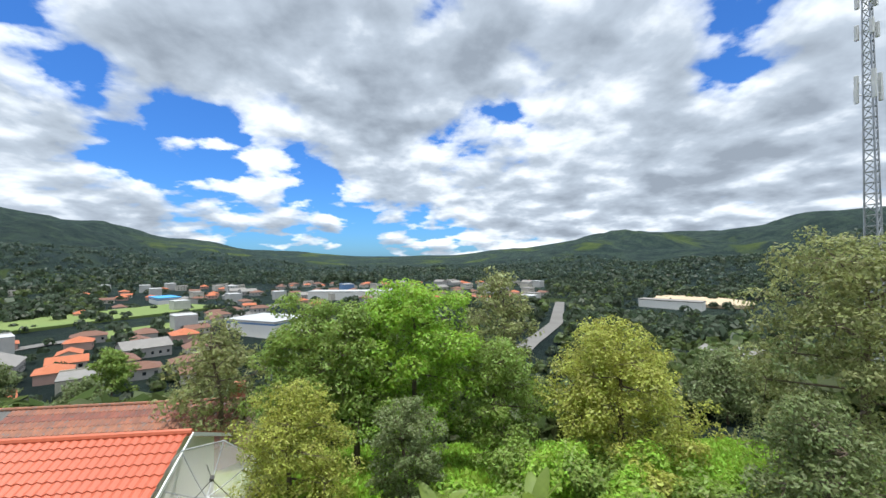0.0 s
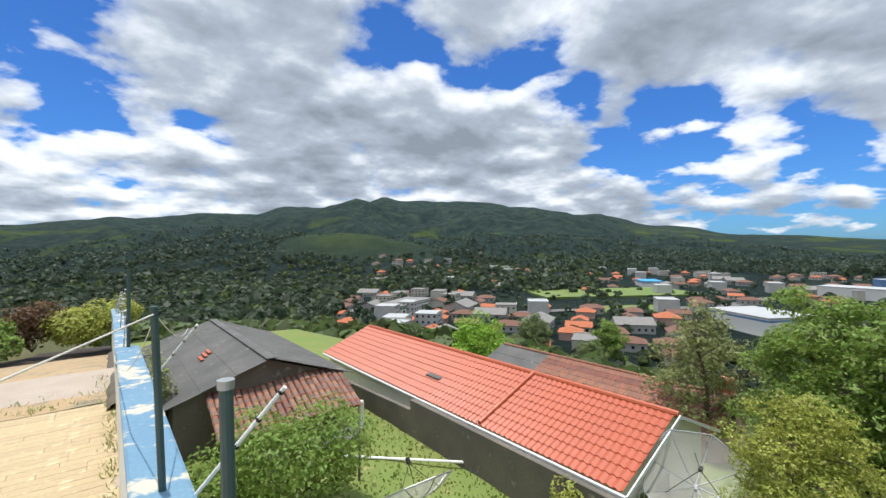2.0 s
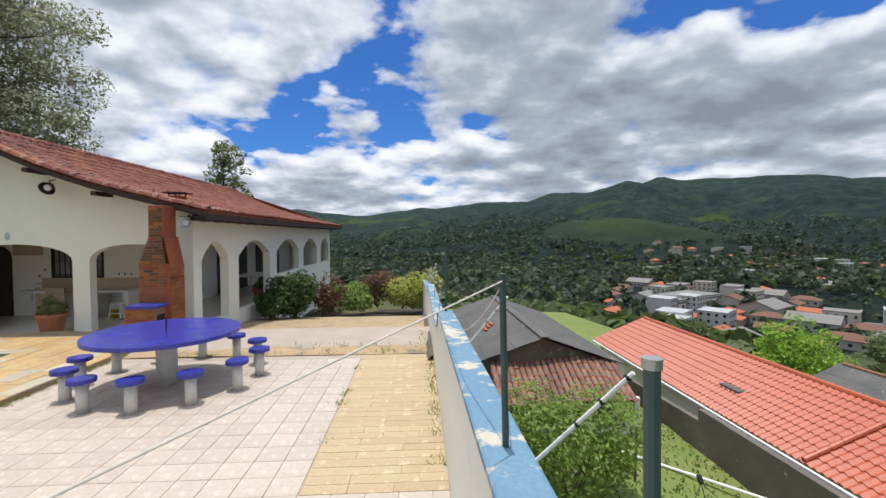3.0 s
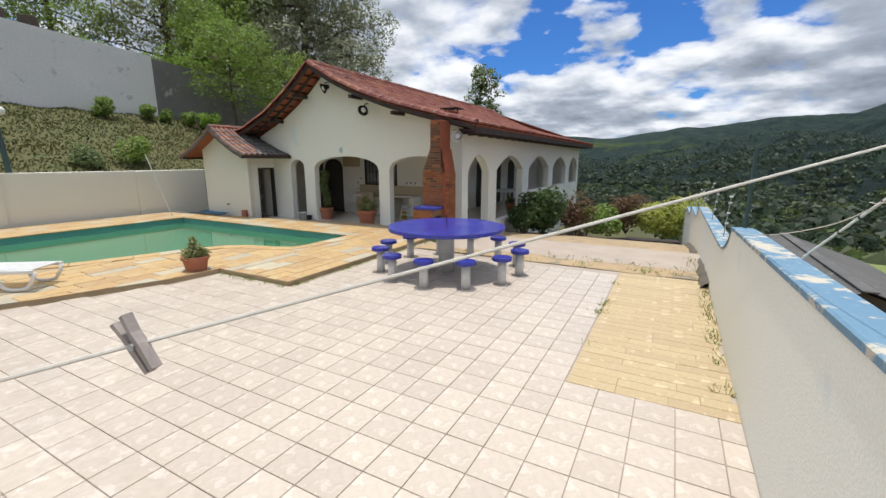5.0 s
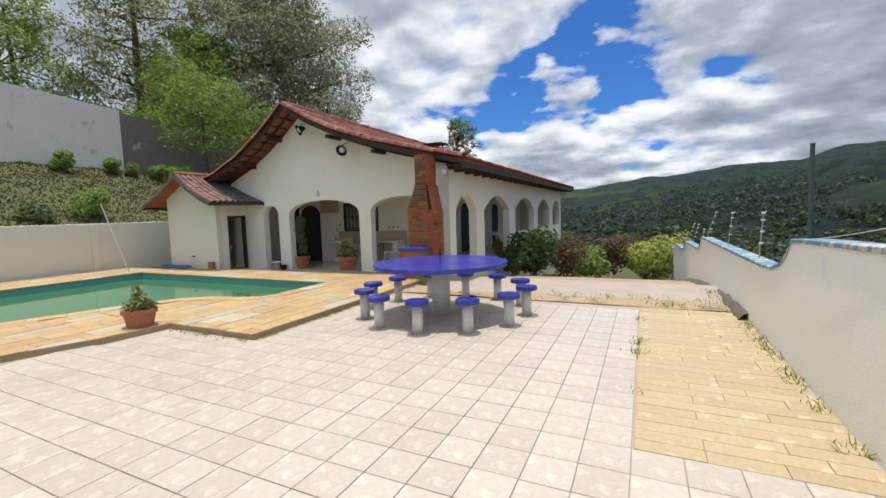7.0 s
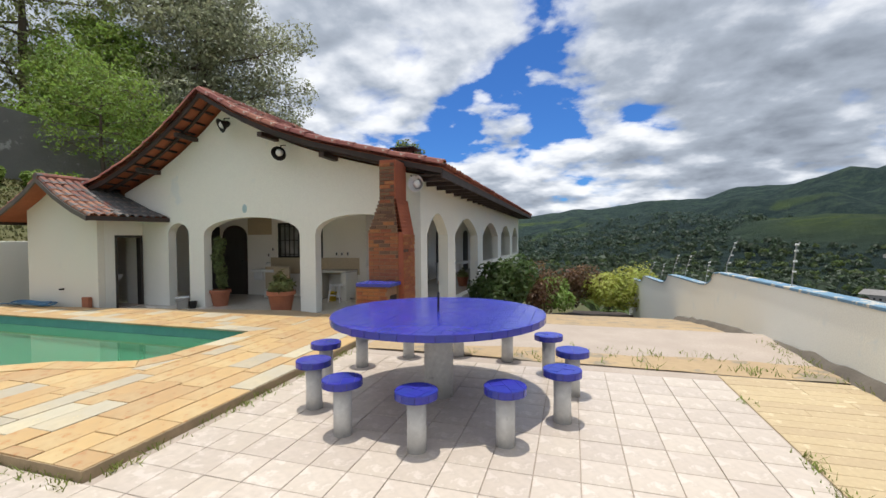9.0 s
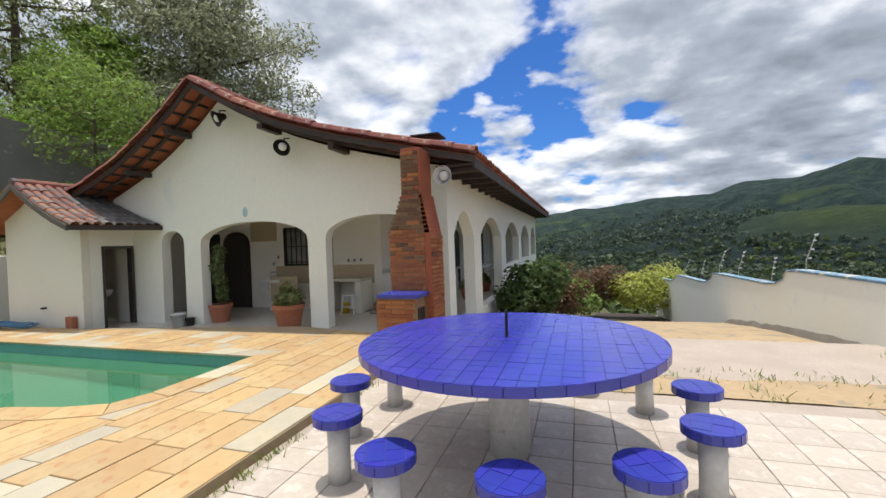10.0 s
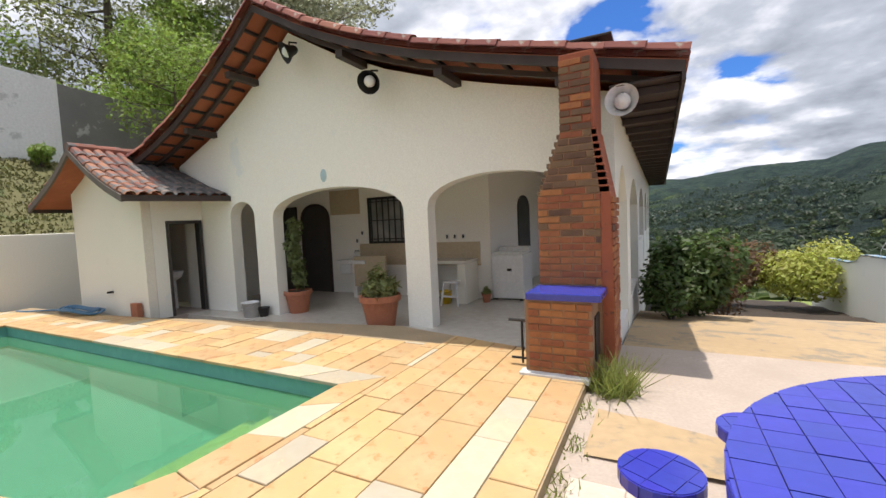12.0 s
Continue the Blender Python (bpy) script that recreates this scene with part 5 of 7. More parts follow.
# hill behind the house
tree((-24.3, 20.8, 5.2), 16.6, 6.8, M["leaf_grey"], "huge grey-green spreading tree on the hill", 25, 36000, 0.16, 0.4, 0.12, 40)
tree((-29, 12.5, 6.3), 15, 5.0, M["leaf_olive"], "tall light-crowned tree on the hill", 26, 9000, 0.15, 0.3, 0.15, 26)
tree((-27, 15.8, 6.0), 10.0, 4.0, M["leaf"], "dense dark tree crowding the big one", 34, 13000, 0.15, 0.25, 0.1, 24)
tree((-22.6, 10.6, 5.9), 5.2, 2.3, M["leaf"], "leafy tree overhanging the retaining wall", 35, 9000, 0.1, 0.1, 0.1)
tree((-31, 6.5, 6.8), 9, 3.6, M["leaf"], "green tree on the hill top", 27, 6000, 0.13, 0.2)
tree((-18.3, 9.5, 3.1), 6.3, 2.6, M["leaf"], "slim green tree in front of the retaining wall", 28, 3400, 0.10, 0.1, 0.35)
tree((-17.2, 12.5, 2.6), 5.4, 2.3, M["leaf"], "open green tree behind the lean-to", 29, 3200, 0.10, 0.1, 0.3)
tree((-14, 34, -4), 15.5, 2.6, M["leaf_dark"], "pointed dark tree behind the roof", 30, 3000, 0.2, 0.2, 0.3)
for i, (x, y, r, h, mt) in enumerate(((-19.2, 3.4, 0.42, 0.95, "leaf"), (-19.2, 5.3, 0.36, 0.8, "leaf"), (-19.2, 6.1, 0.3, 0.7, "leaf"), (-19.1, 7.2, 0.42, 0.75, "leaf"),
                                      (-14.1, 0.4, 0.55, 0.75, "leaf_dark"), (-14.3, 1.9, 0.6, 1.0, "leaf"), (-18.9, 8.2, 0.6, 0.8, "leaf_bright"),
                                      (-22, 4.5, 1.0, 1.5, "leaf_bright"), (-22.5, 7, 1.1, 1.3, "leaf"), (-22.2, 9.5, 1.2, 1.8, "leaf_bright"), (-23, 1.5, 0.9, 1.2, "leaf"))):
    z = slope_z(x, y) if x > -20.1 else upper_z(x, y)
    bush((x, y, z), r, h, M[mt], "small leafy shrub on the hillside", 40 + i, 900, 0.07)
bush((-0.62, 8.8, -0.70), 0.95, 1.75, M["leaf_deep"], "dense dark green shrub beside the arcade", 60, 4600, 0.075)
bush((-1.0, 7.7, -0.52), 0.5, 1.0, M["leaf_deep"], "low dark shrub at the arcade foot", 66, 1200, 0.06)
bush((0.2, 11.4, -1.55), 0.8, 2.5, M["leaf_red"], "reddish shrub beside the arcade", 61, 2000, 0.07)
bush((3.0, 18.0, -1.9), 1.5, 1.9, M["leaf_yellow"], "yellow-green shrub at the end of the driveway", 62, 4200, 0.09)
bush((1.5, 18.5, -1.9), 1.1, 2.0, M["leaf_red"], "brownish shrub at the end of the driveway", 63, 2500, 0.09)
bush((0.2, 17.0, -1.8), 1.2, 1.4, M["leaf"], "green shrub at the end of the driveway", 64, 2500, 0.09)
bush((4.7, 19.5, -2.2), 0.9, 2.6, M["leaf_yellow"], "yellow-flowered vine over the parapet end", 65, 2200, 0.07)
bush((8.2, 4.6, yard_z(8, 4.6)), 2.0, 3.0, M["leaf"], "large olive-green shrub in the yard", 67, 8000, 0.075)
bush((6.5, 5.2, yard_z(6.5, 5.2)), 1.2, 2.2, M["leaf"], "overgrown shrub by the parapet foot", 68, 2600, 0.08)
bush((5.3, 12, yard_z(5.3, 12)), 1.0, 4.2, M["leaf_olive"], "climbing shrub between wall and shed", 69, 2600, 0.08)
bush((13.4, -0.6, yard_z(13.4, -0.6)), 0.9, 1.6, M["leaf_yellow"], "shrub against the dark yard wall", 70, 1800, 0.06)
bush((16.5, -4.6, yard_z(16.5, -4.6)), 0.9, 1.1, M["leaf_bright"], "low bright shrub under the dish", 71, 1800, 0.07)
bush((11.5, -9.9, yard_z(11.5, -9.9)), 0.9, 1.7, M["leaf_bright"], "round leafy shrub among the banana plants", 72, 2200, 0.1)


def banana(at, seed, h=2.0):
    rng = random.Random(seed)
    b = thing("banana_plant", at, "banana plant with long arching green leaves", "plant", "banana plants below the terrace")
    bm = bmesh.new()
    rod(bm, (0, 0, -0.2), (0, 0, h * 0.55), 0.12, 0.07, 8)
    part("stem", bm, M["leaf_yellow"], b)
    for k in range(8):
        a, lean = k * 0.8 + rng.uniform(-0.3, 0.3), rng.uniform(0.3, 1.0)
        bm = bmesh.new()
        prev = None
        for i in range(8):
            s = i / 7
            d = h * 0.8 * s
            r, z = d * math.sin(lean * (0.6 + s * 0.7)), h * 0.5 + d * math.cos(lean * (0.6 + s * 0.9))
            w = 0.24 * math.sin(math.pi * min(0.98, s * 0.9 + 0.08)) ** 0.7
            mid = Vector((r * math.cos(a), r * math.sin(a), z))
            sd = Vector((-math.sin(a), math.cos(a), 0)) * w
            cur = [bm.verts.new(mid - sd + Vector((0, 0, 0.06))), bm.verts.new(mid), bm.verts.new(mid + sd + Vector((0, 0, 0.06)))]
            if prev:
                bm.faces.new((prev[0], prev[1], cur[1], cur[0])), bm.faces.new((prev[1], prev[2], cur[2], cur[1]))
            prev = cur
        part("leaf", bm, M["leaf"], b, smooth=True)
    return b


for i, (x, y, h) in enumerate(((14, -9.2, 2.4), (13.2, -10.4, 2.1), (15.2, -11.2, 2.6), (15.6, -8.6, 2.2), (12.6, -12.4, 1.8), (14.0, -13.6, 2.0))):
    banana((x, y, yard_z(x, y)), 80 + i, h * 0.72)

def palm(at, h, seed):
    """A slim trunk with drooping fronds, each a strip of narrow leaflets."""
    rng = random.Random(seed)
    p = thing("palm_tree", at, "small palm with drooping grey-green fronds", "palm tree")
    bm = bmesh.new()
    rod(bm, (0, 0, -0.5), (0.1, 0, h), 0.22, 0.16, 8)
    part("trunk", bm, M["bark"], p)
    for k in range(16):
        a, lift = k * 2.4, rng.uniform(0.1, 1.1)
        bm = bmesh.new()
        for i in range(14):
            s = (i + 1) / 14
            r, z = 3.0 * s * math.cos(lift * (1 - s)), h + 2.2 * lift * s - 2.6 * s * s
            q = Vector((0.1 + r * math.cos(a), r * math.sin(a), z))
            for side in (-1, 1):
                d = Vector((math.cos(a + side * 1.0), math.sin(a + side * 1.0), -0.55)) * 0.75 * (1.1 - 0.6 * s)
                w = Vector((-math.sin(a), math.cos(a), 0)) * 0.07
                bm.faces.new([bm.verts.new(v) for v in (q - w, q + w, q + d + w * 0.3, q + d - w * 0.3)])
        part("frond", bm, M["leaf_grey"], p)
    return p


palm((50, 24.5, -20.5), 7.0, 3)
tree((58, 37, -23), 8.5, 3.6, M["leaf"], "dark spreading tree beside the lawn", 36, 5000, 0.24)
tree((66, 22, -23), 7.5, 3.2, M["leaf_dark"], "dark bushy tree by the clay roofs", 37, 4500, 0.24)
tree((92, 66, -28), 12, 5.5, M["leaf_dark"], "broad dark tree among the shops", 38, 6000, 0.34)
tree((105, 52, -28), 11, 4.6, M["leaf"], "tall tree beside the square lawn", 39, 5000, 0.32)
# shrubs filling the slope under the terrace
rng = random.Random(207)
for k in range(26):
    x, y = rng.uniform(11, 22), rng.uniform(-22, -6.5)
    mt = rng.choice(("leaf_bright", "leaf", "leaf_yellow", "leaf_bright"))
    bush((x, y, yard_z(x, y)), rng.uniform(0.8, 1.5), rng.uniform(1.0, 2.0), M[mt],
         {"leaf_bright": "fresh green shrub on the slope below", "leaf": "mid-green shrub on the slope below", "leaf_yellow": "yellowish shrub on the slope below"}[mt], 300 + k, 1900, 0.085)


# far woods
def woods(name, count, az0, az1, r0, r1, size0, size1, mat, label, seed, quads=34, keep=None):
    g = np.random.default_rng(seed)
    pts, sz = [], []
    while len(pts) < count:
        a, r = radians(g.uniform(az0, az1)), math.exp(g.uniform(math.log(r0), math.log(r1)))
        x, y = -r * math.sin(a), r * math.cos(a)
        if keep and not keep(x, y):
            continue
        pts.append((x, y, ground_z(x, y)))
        sz.append(g.uniform(size0, size1) * (0.7 + 0.5 * noise.noise((x / 90, y / 90, 0))))
    pts, sz = np.array(pts), np.array(sz)
    n = count * quads
    P, S = np.repeat(pts, quads, 0), np.repeat(sz, quads)
    d = g.normal(size=(n, 3))
    d /= np.linalg.norm(d, axis=1)[:, None]
    d[:, 2] = np.abs(d[:, 2]) * 1.1 - 0.25
    c = P + d * S[:, None] * np.array((0.6, 0.6, 0.55)) * g.uniform(0.75, 1.1, n)[:, None] + np.array((0, 0, 0.5)) * S[:, None]
    nn = d + g.normal(size=(n, 3)) * 0.45
    nn /= np.linalg.norm(nn, axis=1)[:, None]
    u = np.cross(nn, g.normal(size=(n, 3)))
    u /= np.linalg.norm(u, axis=1)[:, None]
    v = np.cross(nn, u)
    s = (S * g.uniform(0.16, 0.34, n))[:, None]
    co = np.stack((c + u * s, c + v * s * 0.8, c - u * s, c - v * s * 0.8), 1).reshape(-1, 3)
    return tagged(cloud_mesh(name, co, n, mat), label, "woods", kind="stuff")


def in_town(x, y):
    """The built-up part of the valley floor."""
    r, az = math.hypot(x, y), math.degrees(math.atan2(-x, y))
    return (-84 < az < -26 and 95 < r < 285) or (-112 < az < -60 and 250 < r < 520) or (-138 < az < -121 and 240 < r < 360)


ROAD = [(120, -40), (190, -84), (300, -133)]


def off_knoll(x, y):
    return math.hypot(x - 300, y - 560) > 120


def off_road(x, y):
    """Clear of the main road out of town."""
    for (x0, y0), (x1, y1) in zip(ROAD, ROAD[1:]):
        L = (x1 - x0) ** 2 + (y1 - y0) ** 2
        f = max(0, min(1, ((x - x0) * (x1 - x0) + (y - y0) * (y1 - y0)) / L))
        if math.hypot(x - x0 - f * (x1 - x0), y - y0 - f * (y1 - y0)) < 8:
            return False
    return True


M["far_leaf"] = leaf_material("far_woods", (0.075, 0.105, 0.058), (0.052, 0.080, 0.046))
# extra blue in the foothill leaves stands in for haze
M["far_leaf_c"] = leaf_material("hazy_foothill_forest", (0.075, 0.110, 0.076), (0.054, 0.086, 0.064))
M["far_leaf_b"] = leaf_material("far_woods_light", (0.13, 0.17, 0.055), (0.09, 0.13, 0.045))
woods("valley_woods", 2600, -150, 32, 70, 520, 5, 9, M["far_leaf_b"], "light green trees scattered over the valley", 91, 34, lambda x, y: not in_town(x, y) and off_road(x, y) and not (-120 < math.degrees(math.atan2(-x, y)) < -60 and math.hypot(x, y) < 150))
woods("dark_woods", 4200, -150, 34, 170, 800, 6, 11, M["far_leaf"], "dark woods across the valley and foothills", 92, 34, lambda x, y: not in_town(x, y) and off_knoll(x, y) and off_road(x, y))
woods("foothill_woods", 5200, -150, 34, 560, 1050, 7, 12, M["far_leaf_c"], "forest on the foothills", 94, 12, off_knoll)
woods("slope_trees", 420, -128, -66, 42, 150, 3.5, 6.5, M["far_leaf_b"], "light green trees on the slope below", 95, 90)
woods("town_trees", 800, -135, -26, 95, 500, 3.5, 6.5, M["far_leaf"], "dark trees between the town houses", 93, 40, off_road)

def paint(name, c):
    return material(name, c, tuple(v * 0.85 for v in c), 0.85, 4, 0.4, 0.1)


W1, W2, W3 = paint("cream_wall", (0.62, 0.57, 0.48)), paint("grey_wall", (0.45, 0.43, 0.40)), paint("pink_wall", (0.55, 0.36, 0.30))
W4, W5, W6 = paint("ochre_wall", (0.66, 0.45, 0.10)), paint("blue_wall", (0.16, 0.28, 0.50)), paint("green_wall", (0.10, 0.22, 0.16))
W7 = paint("white_wall", (0.56, 0.55, 0.52))
R1, R2, R3 = paint("brown_roof", (0.17, 0.085, 0.06)), paint("clay_roof", (0.42, 0.13, 0.06)), paint("sheet_roof", (0.22, 0.21, 0.20))
R4 = paint("pale_roof", (0.42, 0.43, 0.44))

# ---- neighbouring buildings ----
def wavy_slope(xa, za, xb, zb, y0, y1, waves, rows, amp, drop, r):
    """Course r of tiles from (xb, zb) down to (xa, za): each course overlaps the next, rolled along y."""
    bm = bmesh.new()
    ny = waves * 4
    f0, f1 = r / rows, (r + 1.06) / rows
    line0, line1, line2 = [], [], []
    for j in range(ny + 1):
        y = y0 + (y1 - y0) * j / ny
        h = amp * (0.5 + 0.5 * math.cos(2 * math.pi * j / 4))
        line0.append(bm.verts.new((xb + (xa - xb) * f0, y, zb + (za - zb) * f0 + h)))
        line1.append(bm.verts.new((xb + (xa - xb) * f1, y, zb + (za - zb) * f1 + h + drop)))
        line2.append(bm.verts.new((xb + (xa - xb) * f1, y, zb + (za - zb) * f1 + h + drop - 0.03)))
    for j in range(ny):
        bm.faces.new((line0[j], line0[j + 1], line1[j + 1], line1[j])), bm.faces.new((line1[j], line1[j + 1], line2[j + 1], line2[j]))
    return bm


def neighbour_house():
    n = thing("neighbour_house", (18, 9, -6.78), "white neighbouring house with a long bright orange tile roof", "house")
    inv = Matrix.Translation((-18, -9, 6.5))
    def np_(name, bm, mat, label=""):
        ob = part(name, bm, mat, n, label)
        ob.matrix_parent_inverse = inv
        return ob
    for r in range(9):
        np_("roof_course", wavy_slope(14.85, -3.9, 18.05, -2.6, -1.25, 18.7, 84, 9, 0.05, 0.035, r), M["red_roof"])
    for r in range(9):
        np_("roof_course", wavy_slope(21.2, -3.9, 18.05, -2.6, -1.25, 18.7, 84, 9, 0.05, 0.035, r), M["red_roof"])
    np_("wall", sheet(((15.1, -6.6), (15.1, -3.86), (18.05, -2.68), (20.9, -3.86), (20.9, -6.6)), (-0.9, 18.3), "y"), M["plaster_in"])
    for k in range(49):
        bm = bmesh.new()
        rod(bm, (18.05, -1.35 + k * 0.405, -2.57), (18.05, -0.92 + k * 0.405, -2.57), 0.10, 0.115, 8)
        np_("ridge_tile", bm, M["red_roof"])
    bm = bmesh.new()
    for k in range(8):
        f = k / 8
        rod(bm, (18.0 - 3.1 * f, 4.35, -2.52 - 1.27 * f), (18.0 - 3.1 * (f + 0.13), 4.35, -2.52 - 1.27 * (f + 0.13)), 0.07, 0.085, 8)
    np_("hip_tiles", bm, M["red_roof"])
    np_("fascia", sheet(((14.8, -4.02), (18.05, -2.70), (21.25, -4.02), (21.25, -3.9), (18.05, -2.58), (14.8, -3.9)), (-1.4, -1.36), "y"), M["white_paint"], "white barge board")
    np_("gutter", bx(14.74, -1.35, -4.02, 14.84, 18.7, -3.92, 0.02), M["white_paint"], "white gutter")
    np_("vent_panel", bx(15.95, 8.2, -3.38, 16.9, 9.2, -3.30, 0.02, m=None), M["fibre"], "pale translucent roof panel")
    for x in (16.2, 17.6):
        w = np_("window", bx(x, -0.99, -5.4, x + 0.6, -0.955, -4.5), M["white_paint"])
        np_("pane", bx(x + 0.06, -1.0, -5.33, x + 0.27, -0.985, -4.57), M["glass_dark"])
        np_("pane", bx(x + 0.33, -1.0, -5.33, x + 0.54, -0.985, -4.57), M["glass_dark"])
    return n


neighbour_house()
def brown_house():
    """A low house with an old red roof and a grey lean-to roof."""
    n = thing("old_house", (30.8, 7.5, -9.7), "low house with a long old brownish red tile roof", "house")
    inv = Matrix.Translation((-30, -3, 10.4))
    def add(name, bm, mat, label=""):
        ob = part(name, bm, mat, n, label)
        ob.matrix_parent_inverse = inv
        return ob
    add("wall", sheet(((27.2, -10.8), (27.2, -8.0), (30.2, -6.72), (33.2, -8.0), (33.2, -10.8)), (-3.0, 13.6), "y"), W3)
    for x_low in (26.8, 33.6):
        for r in range(7):
            add("roof_course", wavy_slope(x_low, -8.1, 30.2, -6.65, -3.4, 9.0, 48, 7, 0.05, 0.03, r), M["lean_tile"])
        for r in range(3):
            add("roof_course", wavy_slope(x_low, -8.12, 30.2, -6.67, 9.02, 14.0, 24, 3, 0.045, 0.02, r), M["fibre"])
    bm = bmesh.new()
    for k in range(42):
        rod(bm, (30.2, -3.4 + k * 0.41, -6.6), (30.2, -2.97 + k * 0.41, -6.6), 0.09, 0.105, 8)
    add("ridge_tiles", bm, M["lean_tile"])
    add("chimney", bx(30.6, -3.0, -9.0, 31.5, -2.3, -5.9, 0.03), M["terracotta"], "brick chimney stack")
    return n


brown_house()
yw = structure(thing("wall_yard", (0, 0, -0.22), "dark weathered concrete wall between the yards", "wall"))
part("wall_body", sheet(((-6, -6.8), (-6, -3.75), (7.6, -3.72), (7.62, -4.15), (10.0, -4.25), (14, -4.4), (14, -6.8)), (14.0, 14.2), "x"), M["darkwall"], yw)


def shed():
    s = thing("shed", (9, 14, -5.5), "old shed with grey fibre-cement roof and stained wall", "shed")
    inv = Matrix.Translation((-9, -14, 5.3))
    def sp(name, bm, mat, label=""):
        ob = part(name, bm, mat, s, label)
        ob.matrix_parent_inverse = inv
        return ob
    sp("wall", sheet(((5.9, -5.6), (5.9, -2.95), (9.2, -1.85), (12.3, -2.95), (12.3, -5.6)), (10.6, 22.0), "y"), M["darkwall"])
    for r in range(3):
        sp("roof_course", wavy_slope(5.6, -2.98, 9.2, -1.75, 10.2, 22.4, 60, 3, 0.045, 0.02, r), M["fibre"])
    for r in range(3):
        sp("roof_course", wavy_slope(12.6, -2.95, 9.2, -1.75, 10.2, 22.4, 60, 3, 0.045, 0.02, r), M["fibre"])
    sp("ridge_cap", bx(9.0, 10.2, -1.74, 9.4, 22.4, -1.68, 0.02), M["fibre"])
    for k in range(3):
        sp("loose_tile", bx(7.3 + 0.2 * k, 14.2 + 0.3 * k, -2.31 + 0.07 * k, 7.45 + 0.2 * k, 15.0 + 0.3 * k, -2.25 + 0.07 * k, 0.01), M["red_roof"])
    return s


shed()


def lean_roof():
    s = thing("tiled_shelter", (9.6, 9.6, -5.38), "open shelter with sagging old red tiles", "shelter")
    inv = Matrix.Translation((-9.6, -9.6, 5.2))
    rng = random.Random(77)
    me = tile_mesh(0.24, 0.44, 0.08)
    me.materials.append(M["lean_tile"])
    for i in range(6):
        for k in range(22):
            ob = new("roof_tile", me)
            ob.parent, ob.matrix_parent_inverse = s, inv
            ob.matrix_basis = (Matrix.Translation((7.0 + k * 0.24, 10.5 - i * 0.38 + rng.uniform(-0.02, 0.02), -2.75 - i * 0.16 + rng.uniform(-0.015, 0.02) - 0.1 * math.sin(k * 0.3)))
                               @ Matrix.Rotation(-math.pi / 2 + rng.uniform(-0.04, 0.04), 4, "Z") @ Matrix.Rotation(0.4, 4, "Y"))
    for x in (7.1, 9.6, 12.15):
        ob = part("post", bx(x - 0.09, 8.35, -5.4, x + 0.09, 8.53, -3.6, 0.01), M["concrete"], s)
        ob.matrix_parent_inverse = inv
    for y, z in ((8.4, -3.68), (9.5, -3.2), (10.4, -2.85)):
        ob = part("beam", bx(6.9, y, z - 0.1, 12.3, y + 0.08, z, 0.006), M["wood_grey"], s)
        ob.matrix_parent_inverse = inv
    ob = part("low_wall", bx(7.2, 8.5, -5.4, 12.1, 8.62, -4.6, 0.01), M["concrete"], s)
    ob.matrix_parent_inverse = inv
    return s


lean_roof()


def mesh_dish(at, tilt, radius, label):
    d = thing("satellite_dish", at, label, "satellite dish")
    m = M.get("mesh") or bpy.data.materials.new("wire_mesh")
    M["mesh"] = m
    m.use_nodes = True
    nt = m.node_tree
    b = nt.nodes["Principled BSDF"]
    b.inputs["Base Color"].default_value, b.inputs["Roughness"].default_value, b.inputs["Alpha"].default_value = (0.55, 0.53, 0.50, 1), 0.6, 0.38
    rim = []
    rot = Euler([radians(a) for a in tilt]).to_matrix()
    def put(r, a):
        return rot @ Vector((r * math.cos(a), r * math.sin(a), 0.32 * r * r / radius - 0.1)) + Vector((0, 0, 1.6))
    n = 8
    for k in range(n):
        a0, a1 = 2 * math.pi * k / n, 2 * math.pi * (k + 1) / n
        bm = bmesh.new()
        prev = None
        for i in range(5):
            r = radius * i / 4
            cur = [bm.verts.new(put(r, a0)), bm.verts.new(put(r, a1))] if i else [bm.verts.new(put(0, 0))]
            if prev:
                bm.faces.new((prev[0], cur[0], cur[1]) if len(prev) == 1 else (prev[0], cur[0], cur[1], prev[1]))
            prev = cur
        part("panel", bm, m, d, "pale wire mesh panel")
        bm = bmesh.new()
        tube(bm, [put(radius * i / 4, a0) for i in range(5)], 0.016, 5)
        tube(bm, [put(radius, a0), put(radius, a1)], 0.016, 5)
        part("rib", bm, M["galv"], d)
    bm = bmesh.new()
    rod(bm, (0, 0, 0), (0, 0, 1.5), 0.05, 0.05, 8)
    part("mast", bm, M["galv"], d)
    bm = bmesh.new()
    tip = rot @ Vector((0, 0, radius * 0.75)) + Vector((0, 0, 1.6))
    for k in range(3):
        tube(bm, [put(radius * 0.6, 2.1 * k + 0.3), tip], 0.01, 5)
    rod(bm, tip, tip + rot @ Vector((0, 0, 0.15)), 0.06, 0.06, 8)
    part("feed", bm, M["iron"], d)
    return d


mesh_dish((17.0, -2.2, -5.9), (20, -40, 0), 1.45, "large wire mesh satellite dish beside the orange roof")
mesh_dish((10.2, 1.6, -5.4), (-25, 25, 40), 1.0, "old wire mesh satellite dish in the yard")
bm = bmesh.new()
rod(bm, (0, 0, 0.03), (3.6, -3.6, 0.03), 0.05, 0.05, 8)
o = thing("white_pipe", (10.9, 7.4, yard_z(10.9, 7.4) + 0.05), "long white pipe lying across the lawn", "pipe")
part("pipe", bm, M["white_paint"], o)
